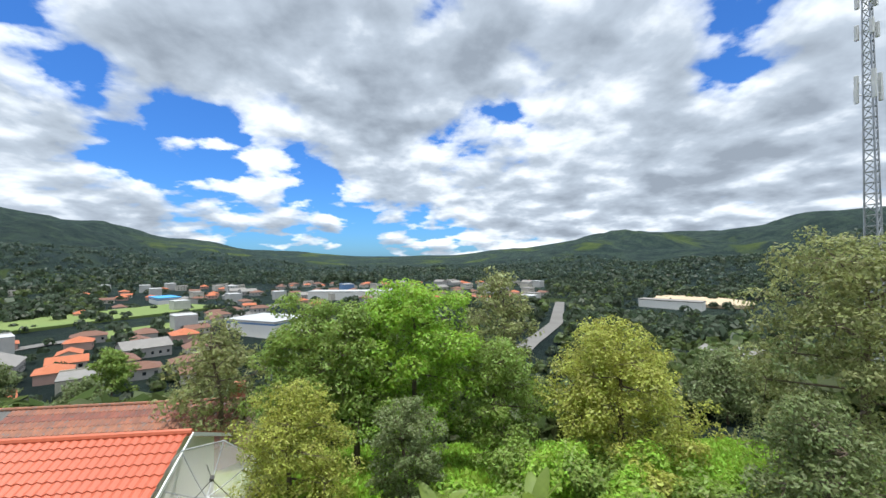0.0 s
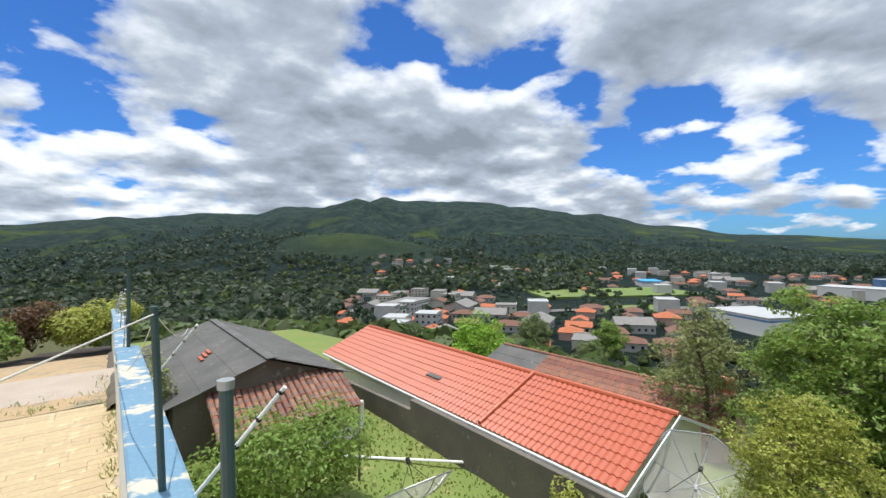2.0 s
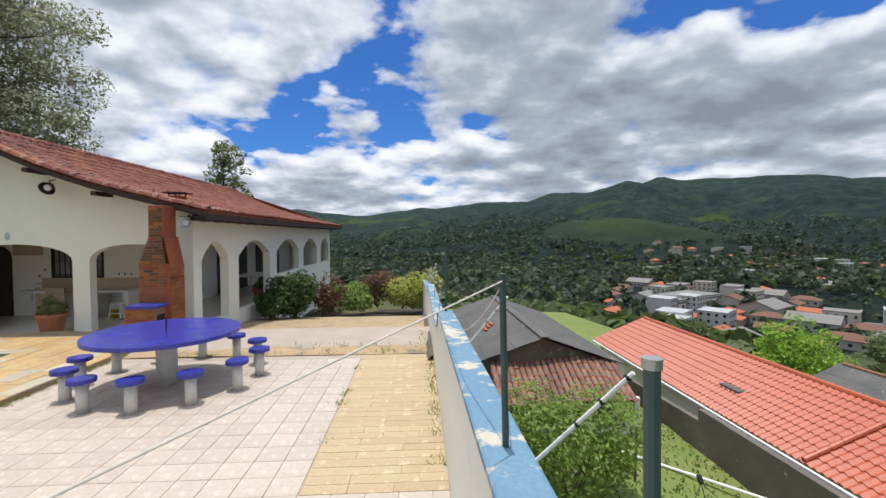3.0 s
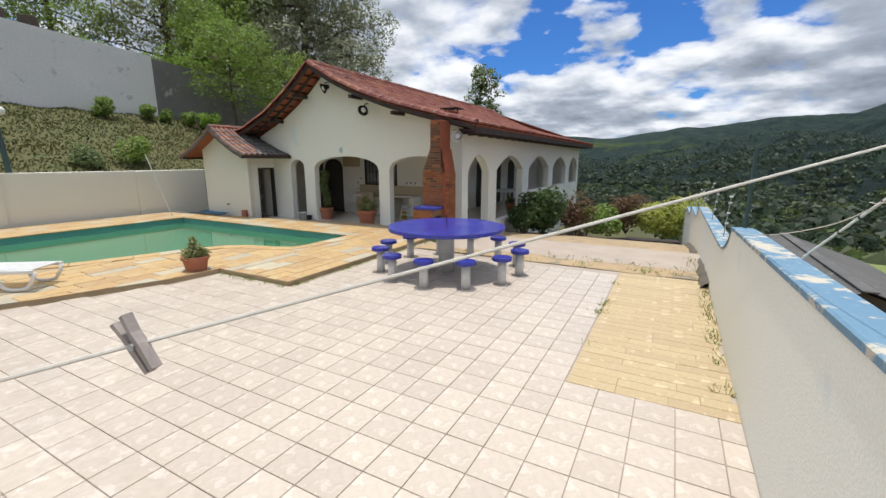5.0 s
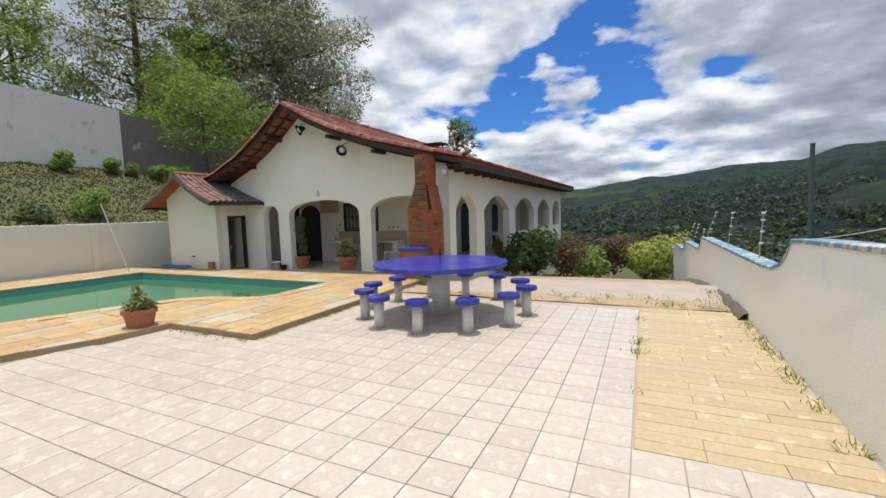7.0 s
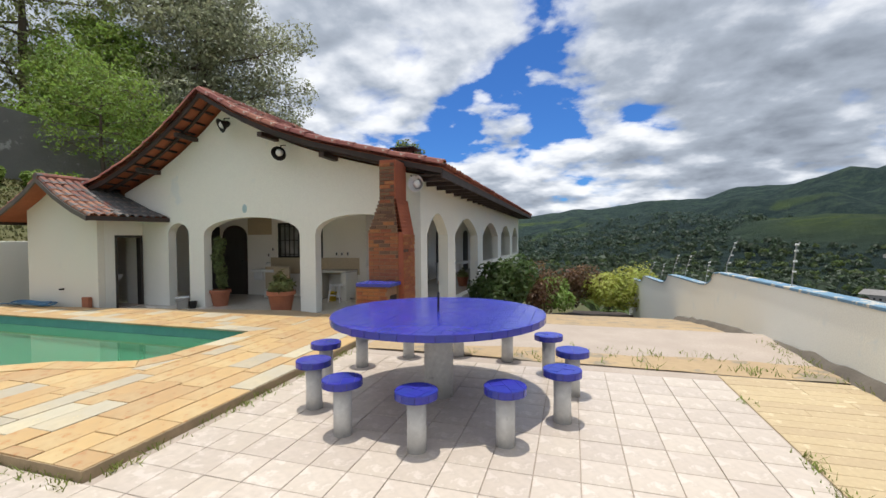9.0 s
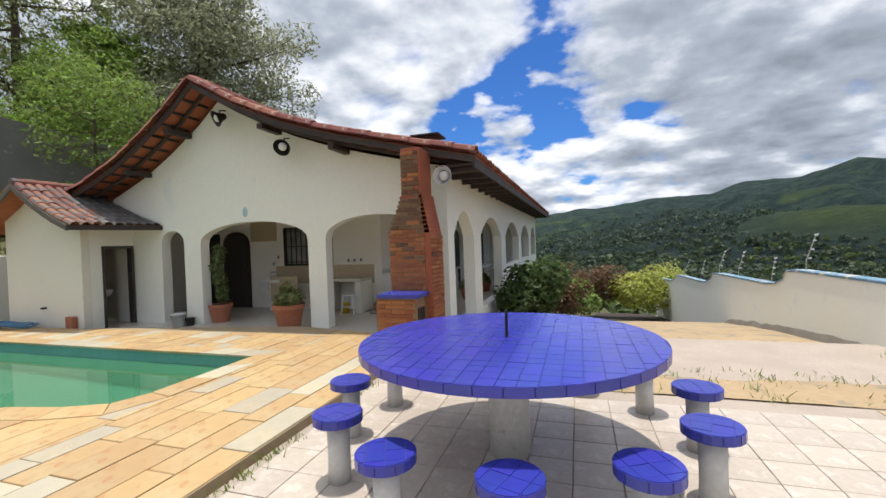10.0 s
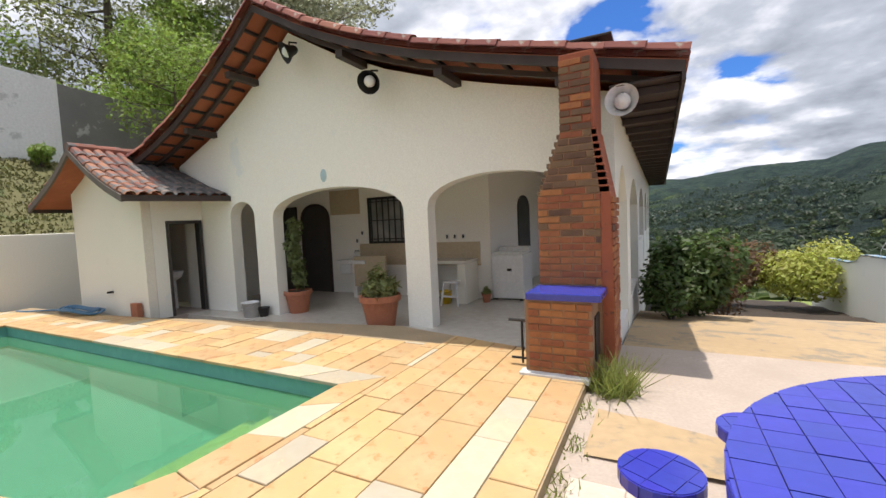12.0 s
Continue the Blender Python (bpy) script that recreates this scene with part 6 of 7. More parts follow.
for x, y, h in ((7.9, 7.2, 2.4), (10.6, 5.6, 1.7)):
    o = thing("washing_post", (x, y, yard_z(x, y)), "slim grey post standing in the yard", "post", "yard posts")
    bm = bmesh.new()
    rod(bm, (0, 0, -0.2), (0.05, 0, h), 0.045, 0.04, 7)
    part("post", bm, M["wood_grey"], o)

# grey house and red-roofed ones nearer than the town
def town_house(name, w, d, h, wall, roof, kind, storeys, label, category="house"):
    t = thing(name, (0, 0, 0), label, category, "houses of the town")
    part("wall", bx(-w / 2, -d / 2, -1.5, w / 2, d / 2, h), wall, t)
    if kind == "gable":
        out = [(-w / 2 - 0.5, h - 0.1), (0, h + w * 0.2), (w / 2 + 0.5, h - 0.1), (w / 2 + 0.5, h - 0.25), (0, h + w * 0.2 - 0.2), (-w / 2 - 0.5, h - 0.25)]
        part("roof", sheet(out, (-d / 2 - 0.5, d / 2 + 0.5), "y"), roof, t)
        part("gable_wall", sheet(((-w / 2, h), (0, h + w * 0.18), (w / 2, h)), (-d / 2, d / 2), "y"), wall, t)
    elif kind == "hip":
        bm = bmesh.new()
        a, b, c = w / 2 + 0.6, d / 2 + 0.6, max(0.4, (d - w) / 2)
        base = [bm.verts.new((sx * a, sy * b, h - 0.05)) for sx, sy in ((-1, -1), (1, -1), (1, 1), (-1, 1))]
        r0, r1 = bm.verts.new((0, -c, h + w * 0.22)), bm.verts.new((0, c, h + w * 0.22))
        for f in ((base[0], base[1], r0), (base[1], base[2], r1, r0), (base[2], base[3], r1), (base[3], base[0], r0, r1), base[::-1]):
            bm.faces.new(f)
        part("roof", bm, roof, t)
    else:
        part("roof", bx(-w / 2 - 0.15, -d / 2 - 0.15, h, w / 2 + 0.15, d / 2 + 0.15, h + 0.35, 0.05), roof, t)
        part("parapet", bx(-w / 2, -d / 2, h + 0.352, w / 2, -d / 2 + 0.2, h + 0.9), wall, t)
    for s in range(storeys):
        z = 1.0 + s * 2.9
        k = max(2, int(w / 2.6))
        for i in range(k):
            x = -w / 2 + (i + 0.5) * w / k
            part("window", bx(x - 0.55, -d / 2 - 0.04, z, x + 0.55, -d / 2 + 0.04, z + 1.2), M["glass_dark"], t)
        k = max(2, int(d / 3))
        for i in range(k):
            y = -d / 2 + (i + 0.5) * d / k
            part("window", bx(-w / 2 - 0.04, y - 0.55, z, -w / 2 + 0.04, y + 0.55, z + 1.2), M["glass_dark"], t)
    return t


protos = [town_house("town_house", 9, 12, 3.2, W1, R1, "gable", 1, "low cream house with a brown tile roof"),
          town_house("town_house", 10, 10, 3.3, W3, R2, "hip", 1, "small pinkish house with a clay hip roof"),
          town_house("town_house", 11, 13, 6.2, W1, R3, "flat", 2, "two-storey cream building with a flat roof"),
          town_house("town_house", 14, 18, 4.2, W2, R3, "gable", 1, "grey workshop with a sheet roof"),
          town_house("town_house", 12, 12, 8.6, W7, R4, "flat", 3, "three-storey white building with dark windows"),
          town_house("town_house", 9, 14, 3.4, W2, R1, "hip", 1, "grey house with a dark tile roof"),
          town_house("town_house", 12, 9, 6.0, W4, R3, "flat", 2, "ochre two-storey shop building"),
          town_house("town_house", 14, 10, 6.2, W5, R4, "flat", 2, "blue-walled shop with a pale roof"),
          town_house("town_house", 8, 10, 3.0, W1, R2, "gable", 1, "little cream house with an orange roof")]
rng = random.Random(14)
placed = []


def settle(k, x, y, turn):
    m = pose(x, y, ground_z(x, y) + 0.2, 0, 0, turn) @ Matrix.Scale(0.85, 4)
    if k in used_once:
        copy_thing(protos[k], m)
    else:
        protos[k].matrix_basis = m
        used_once.add(k)
    placed.append((x, y))


used_once = set()
tries = 0
while len(placed) < 260 and tries < 6000:
    tries += 1
    zone = rng.random()
    if zone < 0.62:
        az, r = rng.uniform(-72, -26), rng.uniform(118, 275)
    elif zone < 0.88:
        az, r = rng.uniform(-112, -58), rng.uniform(270, 520)
    else:
        az, r = rng.uniform(-54, -30), rng.uniform(300, 520)
    if az < -46 and 165 < r < 300 and az > -70 and r > 215:
        continue
    x, y = -r * math.sin(radians(az)), r * math.cos(radians(az))
    if any(math.hypot(x - a, y - b) < 12.5 for a, b in placed):
        continue
    k = rng.choice((0, 1, 2, 3, 5, 5, 0, 8, 4, 1) if len(placed) > 9 else (len(placed) % 9,))
    settle(k, x, y, rng.choice((35, 125)) + rng.uniform(-8, 8))


def warehouse(x, y, turn, w, d, h, label, roofmat, band):
    t = thing("warehouse", (x, y, ground_z(x, y)), label, "warehouse")
    t.rotation_euler = (0, 0, radians(turn))
    part("wall", bx(-w / 2, -d / 2, -1, w / 2, d / 2, h, 0.05), M["plaster_in"], t)
    part("roof", bx(-w / 2 - 0.3, -d / 2 - 0.3, h, w / 2 + 0.3, d / 2 + 0.3, h + 0.5, 0.1), roofmat, t)
    part("band", bx(-w / 2 - 0.06, -d / 2 - 0.06, h - 1.2, w / 2 + 0.06, d / 2 + 0.06, h - 0.5), band, t)
    for i in range(6):
        xx = -w / 2 + (i + 0.5) * w / 6
        part("window", bx(xx - 0.8, -d / 2 - 0.05, 1.6, xx + 0.8, -d / 2 + 0.02, 2.6), M["glass_dark"], t)
    return t


warehouse(190, 42, 60, 26, 20, 5.5, "white warehouse with a blue band and flat roof", R4, W5)
warehouse(330, 20, 80, 60, 16, 6, "long pale hall at the town's edge", R4, M["plaster_in"])
warehouse(285, -70, 70, 40, 12, 4, "low hall with a red tile roof", R2, W1)
warehouse(330, 150, 40, 24, 14, 4.5, "shed with a bright blue roof", paint("blue_sheet", (0.06, 0.30, 0.60)), W5)
warehouse(112, -103, 40, 14, 10, 4, "grey concrete house with a dark roof", R3, M["concrete"])
warehouse(238, -176, 40, 34, 10, 4.5, "low white hall with a dark roof beside the arena", R3, M["plaster_in"])
warehouse(118, 168, 30, 34, 14, 4.5, "long green-fronted market hall", R3, W6)


def flat_patch(name, pts, mat, label, lift, category="ground"):
    bm = bmesh.new()
    z = max(ground_z(x, y) for x, y in pts) + lift
    bm.faces.new([bm.verts.new((x, y, z)) for x, y in pts])
    bmesh.ops.recalc_face_normals(bm, faces=bm.faces[:])
    for f in bm.faces:
        if f.normal.z < 0:
            f.normal_flip()
    r = bmesh.ops.extrude_face_region(bm, geom=bm.faces[:])
    bmesh.ops.translate(bm, verts=[v for v in r["geom"] if isinstance(v, bmesh.types.BMVert)], vec=(0, 0, -2))
    bmesh.ops.recalc_face_normals(bm, faces=bm.faces[:])
    return structure(part(name, bm, mat), label, category)


M["pitch"] = material("football_pitch", (0.12, 0.18, 0.045), (0.155, 0.20, 0.055), 0.95, 0.8, 0.05, 0.1)
M["sand"] = material("sandy_ground", (0.48, 0.38, 0.26), (0.40, 0.32, 0.22), 0.95, 0.8, 0.06, 0.1)
M["asphalt"] = material("road_asphalt", (0.16, 0.155, 0.145), (0.13, 0.125, 0.12), 0.9, 2, 0.1, 0.1)
flat_patch("football_field", [(205, 150), (290, 95), (315, 135), (230, 190)], M["pitch"], "green football pitch among the houses", 0.8)
flat_patch("lawn_patch", [(175, 95), (205, 75), (218, 92), (186, 113)], M["pitch"], "square green lawn beside the red roofs", 0.8)
flat_patch("sand_arena", [(262 + 36 * math.cos(k * 0.314), -214 + 24 * math.sin(k * 0.314)) for k in range(20)], M["sand"], "sandy riding arena", 1.2)


def road(name, pts, width, mat, label):
    """A strip that follows the ground along a line of points."""
    bm = bmesh.new()
    prev = None
    line = []
    for p, q in zip(pts, pts[1:]):
        line += [(p[0] + (q[0] - p[0]) * i / 10, p[1] + (q[1] - p[1]) * i / 10) for i in range(10)]
    for (x0, y0), (x1, y1) in zip(line, line[1:]):
        d = Vector((x1 - x0, y1 - y0)).normalized()
        s = Vector((-d.y, d.x)) * width / 2
        cur = [bm.verts.new((x0 + s.x, y0 + s.y, ground_z(x0 + s.x, y0 + s.y) + 0.45)), bm.verts.new((x0 - s.x, y0 - s.y, ground_z(x0 - s.x, y0 - s.y) + 0.45))]
        if prev:
            bm.faces.new((prev[0], prev[1], cur[1], cur[0]))
        prev = cur
    bmesh.ops.recalc_face_normals(bm, faces=bm.faces[:])
    return structure(part(name, bm, mat), label, "road")


road("road", ROAD, 6, M["asphalt"], "pale road climbing out of the town")
road("road_street", [(90, 190), (150, 130), (230, 75), (330, 60)], 8, M["asphalt"], "street running between the town houses")


def mast():
    m = thing("lattice_mast", (60, -82, ground_z(60, -82)), "tall lattice phone mast with antennas", "mast")
    bm = bmesh.new()
    h = 68
    def corner(k, z):
        a = 2 * math.pi * k / 3 + 0.4
        r = 1.5 - 0.9 * z / h
        return Vector((r * math.cos(a), r * math.sin(a), z))
    for k in range(3):
        rod(bm, corner(k, 0), corner(k, h), 0.16, 0.12, 6)
        part("leg", bm, M["galv"], m)
        bm = bmesh.new()
    n = 40
    for i in range(n):
        z0, z1 = h * i / n, h * (i + 1) / n
        for k in range(3):
            rod(bm, corner(k, z0), corner((k + 1) % 3, z1), 0.07, 0.07, 4)
            rod(bm, corner(k, z1), corner((k + 1) % 3, z1), 0.07, 0.07, 4)
    part("lattice", bm, M["galv"], m)
    rng = random.Random(4)
    for z in (48, 50, 58, 63, 66):
        for k in range(3):
            c = corner(k, z) * 1.0
            c.x, c.y = c.x * 1.9, c.y * 1.9
            bm = bmesh.new()
            box(bm, c.x - 0.25, c.y - 0.2, z - 1.2, c.x + 0.25, c.y + 0.2, z + 1.2, 0.05)
            rod(bm, (0, 0, z), (c.x, c.y, z), 0.06, 0.06, 5)
            part("antenna", bm, M["white_paint"], m)
    return m


mast()

# ---- lamps, pots and other small things ----
def floodlight(at, aim, label, coat):
    f = thing("floodlight", at, label, "lamp", "floodlights on the gable")
    d = Vector(aim).normalized()
    q = d.to_track_quat("Z", "Y").to_matrix().to_4x4()
    bm = bmesh.new()
    lathe(bm, ((0.035, -0.16), (0.06, -0.13), (0.09, -0.04), (0.155, 0.04), (0.16, 0.06)), 20)
    bmesh.ops.delete(bm, geom=[x for x in bm.faces if len(x.verts) > 6 and x.calc_center_median().z > 0], context="FACES")
    bmesh.ops.transform(bm, matrix=q, verts=bm.verts[:])
    part("shade", bm, coat, f, "", True)
    bm = bmesh.new()
    bmesh.ops.create_uvsphere(bm, u_segments=14, v_segments=8, radius=0.08)
    bmesh.ops.transform(bm, matrix=q, verts=bm.verts[:])
    part("bulb", bm, M["white_paint"], f)
    bm = bmesh.new()
    tube(bm, [(0, 0.03, 0.02), (0.0, 0.05, 0.16), (0, 0.2, 0.2)], 0.014, 6)
    part("bracket", bm, M["iron"], f)
    return f


floodlight((-6.2, 3.62, 4.18), (-0.5, -0.8, -0.45), "dark floodlight with a round lens under the ridge", M["iron"])
floodlight((-4.7, 3.62, 3.46), (0.2, -0.8, -0.5), "dark floodlight with a round lamp under the eave", M["iron"])
floodlight((-1.5, 3.45, 2.62), (-0.1, -1, 0.05), "round white floodlight at the house corner", M["white_paint"])
# blue patch of light on the gable, modelled as a flat coloured oval
o = thing("wall_plaque", (-5.98, 3.994, 2.32), "small pale blue oval standing for a light patch on the gable", "plaque")
bm = bmesh.new()
bmesh.ops.create_uvsphere(bm, u_segments=16, v_segments=8, radius=0.09)
bmesh.ops.scale(bm, verts=bm.verts[:], vec=(0.75, 0.12, 1.15))
part("plaque", bm, paint("pale_blue", (0.42, 0.58, 0.62)), o)


def flower_pot(at, r, h, label, seed, tall=False):
    p = thing("flower_pot", at, label, "potted plant")
    bm = bmesh.new()
    lathe(bm, ((r * 0.68, 0), (r * 0.92, h * 0.8), (r * 1.04, h * 0.82), (r * 1.04, h), (r * 0.92, h), (r * 0.88, h * 0.9)), 24)
    part("pot", bm, M["terracotta"], p, smooth=False)
    bm = bmesh.new()
    lathe(bm, ((r * 0.5, h * 0.9), (r * 0.9, h * 0.93), (r * 0.2, h * 0.95)), 16)
    part("soil", bm, M["soil"], p)
    if tall:
        ls = [(0.04 * math.sin(k), 0.04 * math.cos(k), h + 0.15 + 0.17 * k, 0.15, 0.15, 0.14) for k in range(7)]
        leaf_cloud("plant", ls, 700, 0.06, M["leaf_dark"], p, seed, 0.3)
    else:
        ls = [(0, 0, h + r * 0.25, r * 1.0, r * 1.0, r * 0.6), (r * 0.5, 0, h + r * 0.5, r * 0.5, r * 0.5, r * 0.5), (-r * 0.4, r * 0.2, h + r * 0.7, r * 0.4, r * 0.4, r * 0.6), (r * 0.1, -r * 0.1, h + r * 1.2, r * 0.3, r * 0.3, r * 0.5)]
        leaf_cloud("plant", ls, 520, r * 0.3, M["leaf_olive"], p, seed, 0.2, 0.5)
    return p


flower_pot((-3.78, -2.42, 0.0), 0.22, 0.34, "terracotta pot with a leafy plant by the pool", 1)
flower_pot((-4.92, 3.88, -0.03), 0.30, 0.48, "large terracotta pot with green leaves by the pillar", 2)
flower_pot((-7.06, 4.32, -0.03), 0.24, 0.40, "terracotta pot with a tall dark plant in the porch", 3, True)
flower_pot((-4.05, 6.0, -0.03), 0.09, 0.16, "small pot with a trailing plant on the porch floor", 4)
o = thing("plant_pot", (-7.42, 3.85, -0.03), "small black plastic pot beside the pillar", "pot")
bm = bmesh.new()
lathe(bm, ((0.07, 0), (0.1, 0.16), (0.105, 0.16), (0.09, 0.14)), 14)
part("pot", bm, M["iron"], o)


def lounger(at, turn):
    l = thing("sun_lounger", at, "white plastic sun lounger on the pool deck", "sun lounger", "loungers by the pool")
    l.rotation_euler = (0, 0, radians(turn))
    for sx in (-1, 1):
        part("rail", bx(-0.9, sx * 0.28 - 0.025, 0.27, 0.95, sx * 0.28 + 0.025, 0.33, 0.012), M["plastic_white"], l)
        for x in (-0.6, 0.6):
            bm = bmesh.new()
            tube(bm, [(x + dx, sx * 0.27, z) for dx, z in ((-0.3, 0.29), (-0.25, 0.16), (-0.17, 0.05), (-0.05, 0.026), (0.07, 0.028), (0.16, 0.07), (0.22, 0.18), (0.26, 0.29))], 0.026, 8)
            part("leg", bm, M["plastic_white"], l, "", True)
    for k in range(14):
        x = -0.86 + k * 0.088
        part("slat", bx(x, -0.25, 0.31, x + 0.066, 0.25, 0.335, 0.006), M["plastic_white"], l)
    for k in range(8):
        x, z = 0.38 + k * 0.075, 0.335 + k * 0.032
        part("back_slat", bx(x, -0.25, z, x + 0.062, 0.25, z + 0.024, 0.006), M["plastic_white"], l)
    return l


lounger((-5.5, -4.62, DECK_TOP), 215)
lounger((-5.95, -5.75, DECK_TOP), 218)
o = thing("garden_hose", (-10.9, 2.62, 0.0), "coiled blue hose lying beside the lean-to", "hose")
for k in range(5):
    bm = bmesh.new()
    r = 0.26 + 0.05 * k
    tube(bm, [(r * 1.6 * math.cos(a), 0.45 * r * math.sin(a), 0.13 + 0.018 * (k % 3) + 0.02 * math.sin(3 * a)) for a in [2 * math.pi * i / 18 for i in range(19)]], 0.016, 6)
    part("coil", bm, M["plastic_blue"], o)
bm = bmesh.new()
tube(bm, [(-0.5, 0, 0.11), (-0.9, -0.1, 0.11), (-1.3, -0.35, 0.11), (-1.6, -0.4, 0.11)], 0.016, 6)
part("loose_end", bm, M["plastic_blue"], o)
o = thing("brick_block", (-9.45, 2.79, 0.0), "loose brick leaning on the lean-to wall", "brick")
part("brick", bx(-0.1, 0.0, -0.02, 0.12, 0.09, 0.3, 0.012), M["terracotta"], o)
o = thing("pool_pole", (-11.6, 1.9, DECK_TOP), "long white pool pole leaning beside the pool", "pole")
bm = bmesh.new()
rod(bm, (0.1, -0.35, 0), (-0.1, -0.85, 2.1), 0.016, 0.016, 7)
part("pole", bm, M["white_paint"], o)
o = thing("garden_lamp", (-13.5, -1.75, 1.4), "dark green lamp post with a white globe", "lamp")
bm = bmesh.new()
rod(bm, (0, 0, 0), (0.0, -0.12, 2.45), 0.075, 0.07, 10)
part("post", bm, M["green_pipe"], o)
bm = bmesh.new()
bmesh.ops.create_uvsphere(bm, u_segments=16, v_segments=10, radius=0.12)
bmesh.ops.translate(bm, verts=bm.verts[:], vec=(0.16, 0.0, 1.95))
part("globe", bm, M["plastic_white"], o, "", True)
bm = bmesh.new()
rod(bm, (0, -0.1, 2.1), (0.16, 0, 2.06), 0.02, 0.02, 6)
part("arm", bm, M["green_pipe"], o)
for x, y in ((-21.6, 2.2), (-21.5, 1.1)):
    o = thing("tree_stump", (x, y, upper_z(x, y)), "dark sawn tree stump on the hill", "stump", "stumps on the hill")
    bm = bmesh.new()
    lathe(bm, ((0.5, -0.3), (0.38, 0.2), (0.34, 1.3), (0.33, 1.32)), 12)
    part("stump", bm, M["bark"], o)

# poles, brackets and wires on the parapet
def pole(name, p, q, r, mat, label, cat="pole", group=""):
    o = thing(name, p, label, cat, group)
    bm = bmesh.new()
    d = Vector(q) - Vector(p)
    rod(bm, (0, 0, 0), d, r, r, 10)
    part("tube", bm, mat, o)
    return o


pole("line_pole", (4.335, -5.04, 1.38), (4.31, -5.07, 2.16), 0.015, M["green_pipe"], "thin dark green washing-line pole on the parapet")
o = pole("fence_post", (4.47, -6.136, -5.2), (4.362, -6.136, 2.105), 0.0145, M["green_pipe"], "thick dark green steel post outside the parapet", "post")
bm = bmesh.new()
lathe(bm, ((0.012, 7.29), (0.0175, 7.29), (0.018, 7.309), (0.0125, 7.309)), 14, (-0.108, 0, 0))
part("rim", bm, M["galv"], o)
pole("line_pole", (4.34, -0.95, 1.23), (4.35, -0.9, 2.15), 0.02, M["green_pipe"], "dark steel pole at the step of the parapet")


def bracket(y, z, lean, label="white bent pipe bracket on the parapet"):
    o = thing("pipe_bracket", (4.40, y, z), label, "bracket", "fence brackets on the parapet")
    bm = bmesh.new()
    pts = [(0.03, 0.03, -0.06), (0.03, 0.01, 0.0), (0.04, 0, 0.03), (0.34 * lean, -0.24, 0.47)]
    tube(bm, pts, 0.009, 7)
    part("pipe", bm, M["white_paint"], o)
    for k in (0.45, 0.7, 0.95):
        bm = bmesh.new()
        p = Vector((0.04, 0, 0.03)).lerp(Vector((0.34 * lean, -0.24, 0.47)), k)
        rod(bm, p - Vector((0, 0.01, 0)), p + Vector((0, 0.015, 0)), 0.011, 0.011, 6)
        part("insulator", bm, M["iron"], o)
    return o


bracket(-5.15, 1.36, 0.95)
bracket(-3.0, 1.32, 0.95)


def fence_rod(y, z, h, lean):
    o = thing("fence_rod", (4.33, y, z), "thin galvanised electric-fence rod on the parapet", "fence rod", "electric-fence rods on the parapet")
    bm = bmesh.new()
    top = Vector((0.03 + lean, -0.02, h))
    tube(bm, [(0, 0, -0.03), (0.01, 0, h * 0.3), top, top + Vector((0.04, 0, 0.03))], 0.009, 6)
    part("rod", bm, M["galv"], o)
    for k in (0.35, 0.6, 0.85, 1.0):
        bm = bmesh.new()
        p = Vector((0.01, 0, 0)).lerp(top, k)
        rod(bm, p - Vector((0.02, 0, 0)), p + Vector((0.025, 0, 0)), 0.014, 0.014, 6)
        part("insulator", bm, M["plastic_white"], o)
    return o


for y, z, h, ln in ((0.9, 0.86, 0.62, 0.0), (3.2, 0.85, 0.6, 0.02), (5.9, 0.82, 0.62, 0.12), (7.3, 0.47, 0.5, 0.04), (9.2, 0.43, 0.6, 0.1), (10.7, 0.4, 0.6, 0.12), (12.6, 0.02, 0.6, 0.08), (14.9, -0.05, 0.6, 0.16)):
    fence_rod(y, z, h, ln)


def rope(name, pts, r, label, sag=0.0):
    o = thing(name, pts[0], label, "rope")
    base = Vector(pts[0])
    out = []
    for p, q in zip(pts, pts[1:]):
        p, q = Vector(p), Vector(q)
        for i in range(12):
            s = i / 12
            out.append(p.lerp(q, s) - base - Vector((0, 0, sag * 4 * s * (1 - s))))
    out.append(Vector(pts[-1]) - base)
    bm = bmesh.new()
    tube(bm, out, r, 6)
    part("cord", bm, M["rope"], o)
    return o


rope("washing_line", [(4.31, -5.08, 2.13), (-0.6, -9.68, 0.77)], 0.0035, "white cord washing line across the terrace")
rope("tie_cord", [(4.31, -5.08, 2.14), (4.5, -4.1, 1.86), (4.66, -3.2, 1.76)], 0.0025, "thin white cord tied between the parapet poles", 0.02)
rope("tie_cord", [(4.31, -5.08, 2.12), (4.24, -4.2, 1.72), (4.2, -1.6, 1.3)], 0.0025, "white cord running down to the terrace", 0.04)
pole("line_pole", (-0.6, -9.7, 0.0), (-0.6, -9.7, 0.95), 0.025, M["green_pipe"], "dark green washing-line pole on the terrace")
M["peg_wood"] = material("weathered_peg_wood", (0.40, 0.34, 0.31), (0.30, 0.25, 0.23), 0.8, 120, 20, 0.2)
o = thing("clothes_peg", (2.846, -6.452, 1.7245), "weathered wooden clothes peg on the line", "clothes peg")
peg_z = Vector((-0.57, -0.10, 0.80)).normalized()
peg_x = peg_z.cross(Vector((0.3, -0.9, 0.2))).cross(peg_z).normalized() * 0.35 + peg_z.cross(Vector((0.47, -0.85, 0.22))).normalized() * 0.94
peg_x = (peg_x - peg_z * peg_x.dot(peg_z)).normalized()
peg_turn = Matrix((peg_x, peg_z.cross(peg_x), peg_z)).transposed() * 0.88
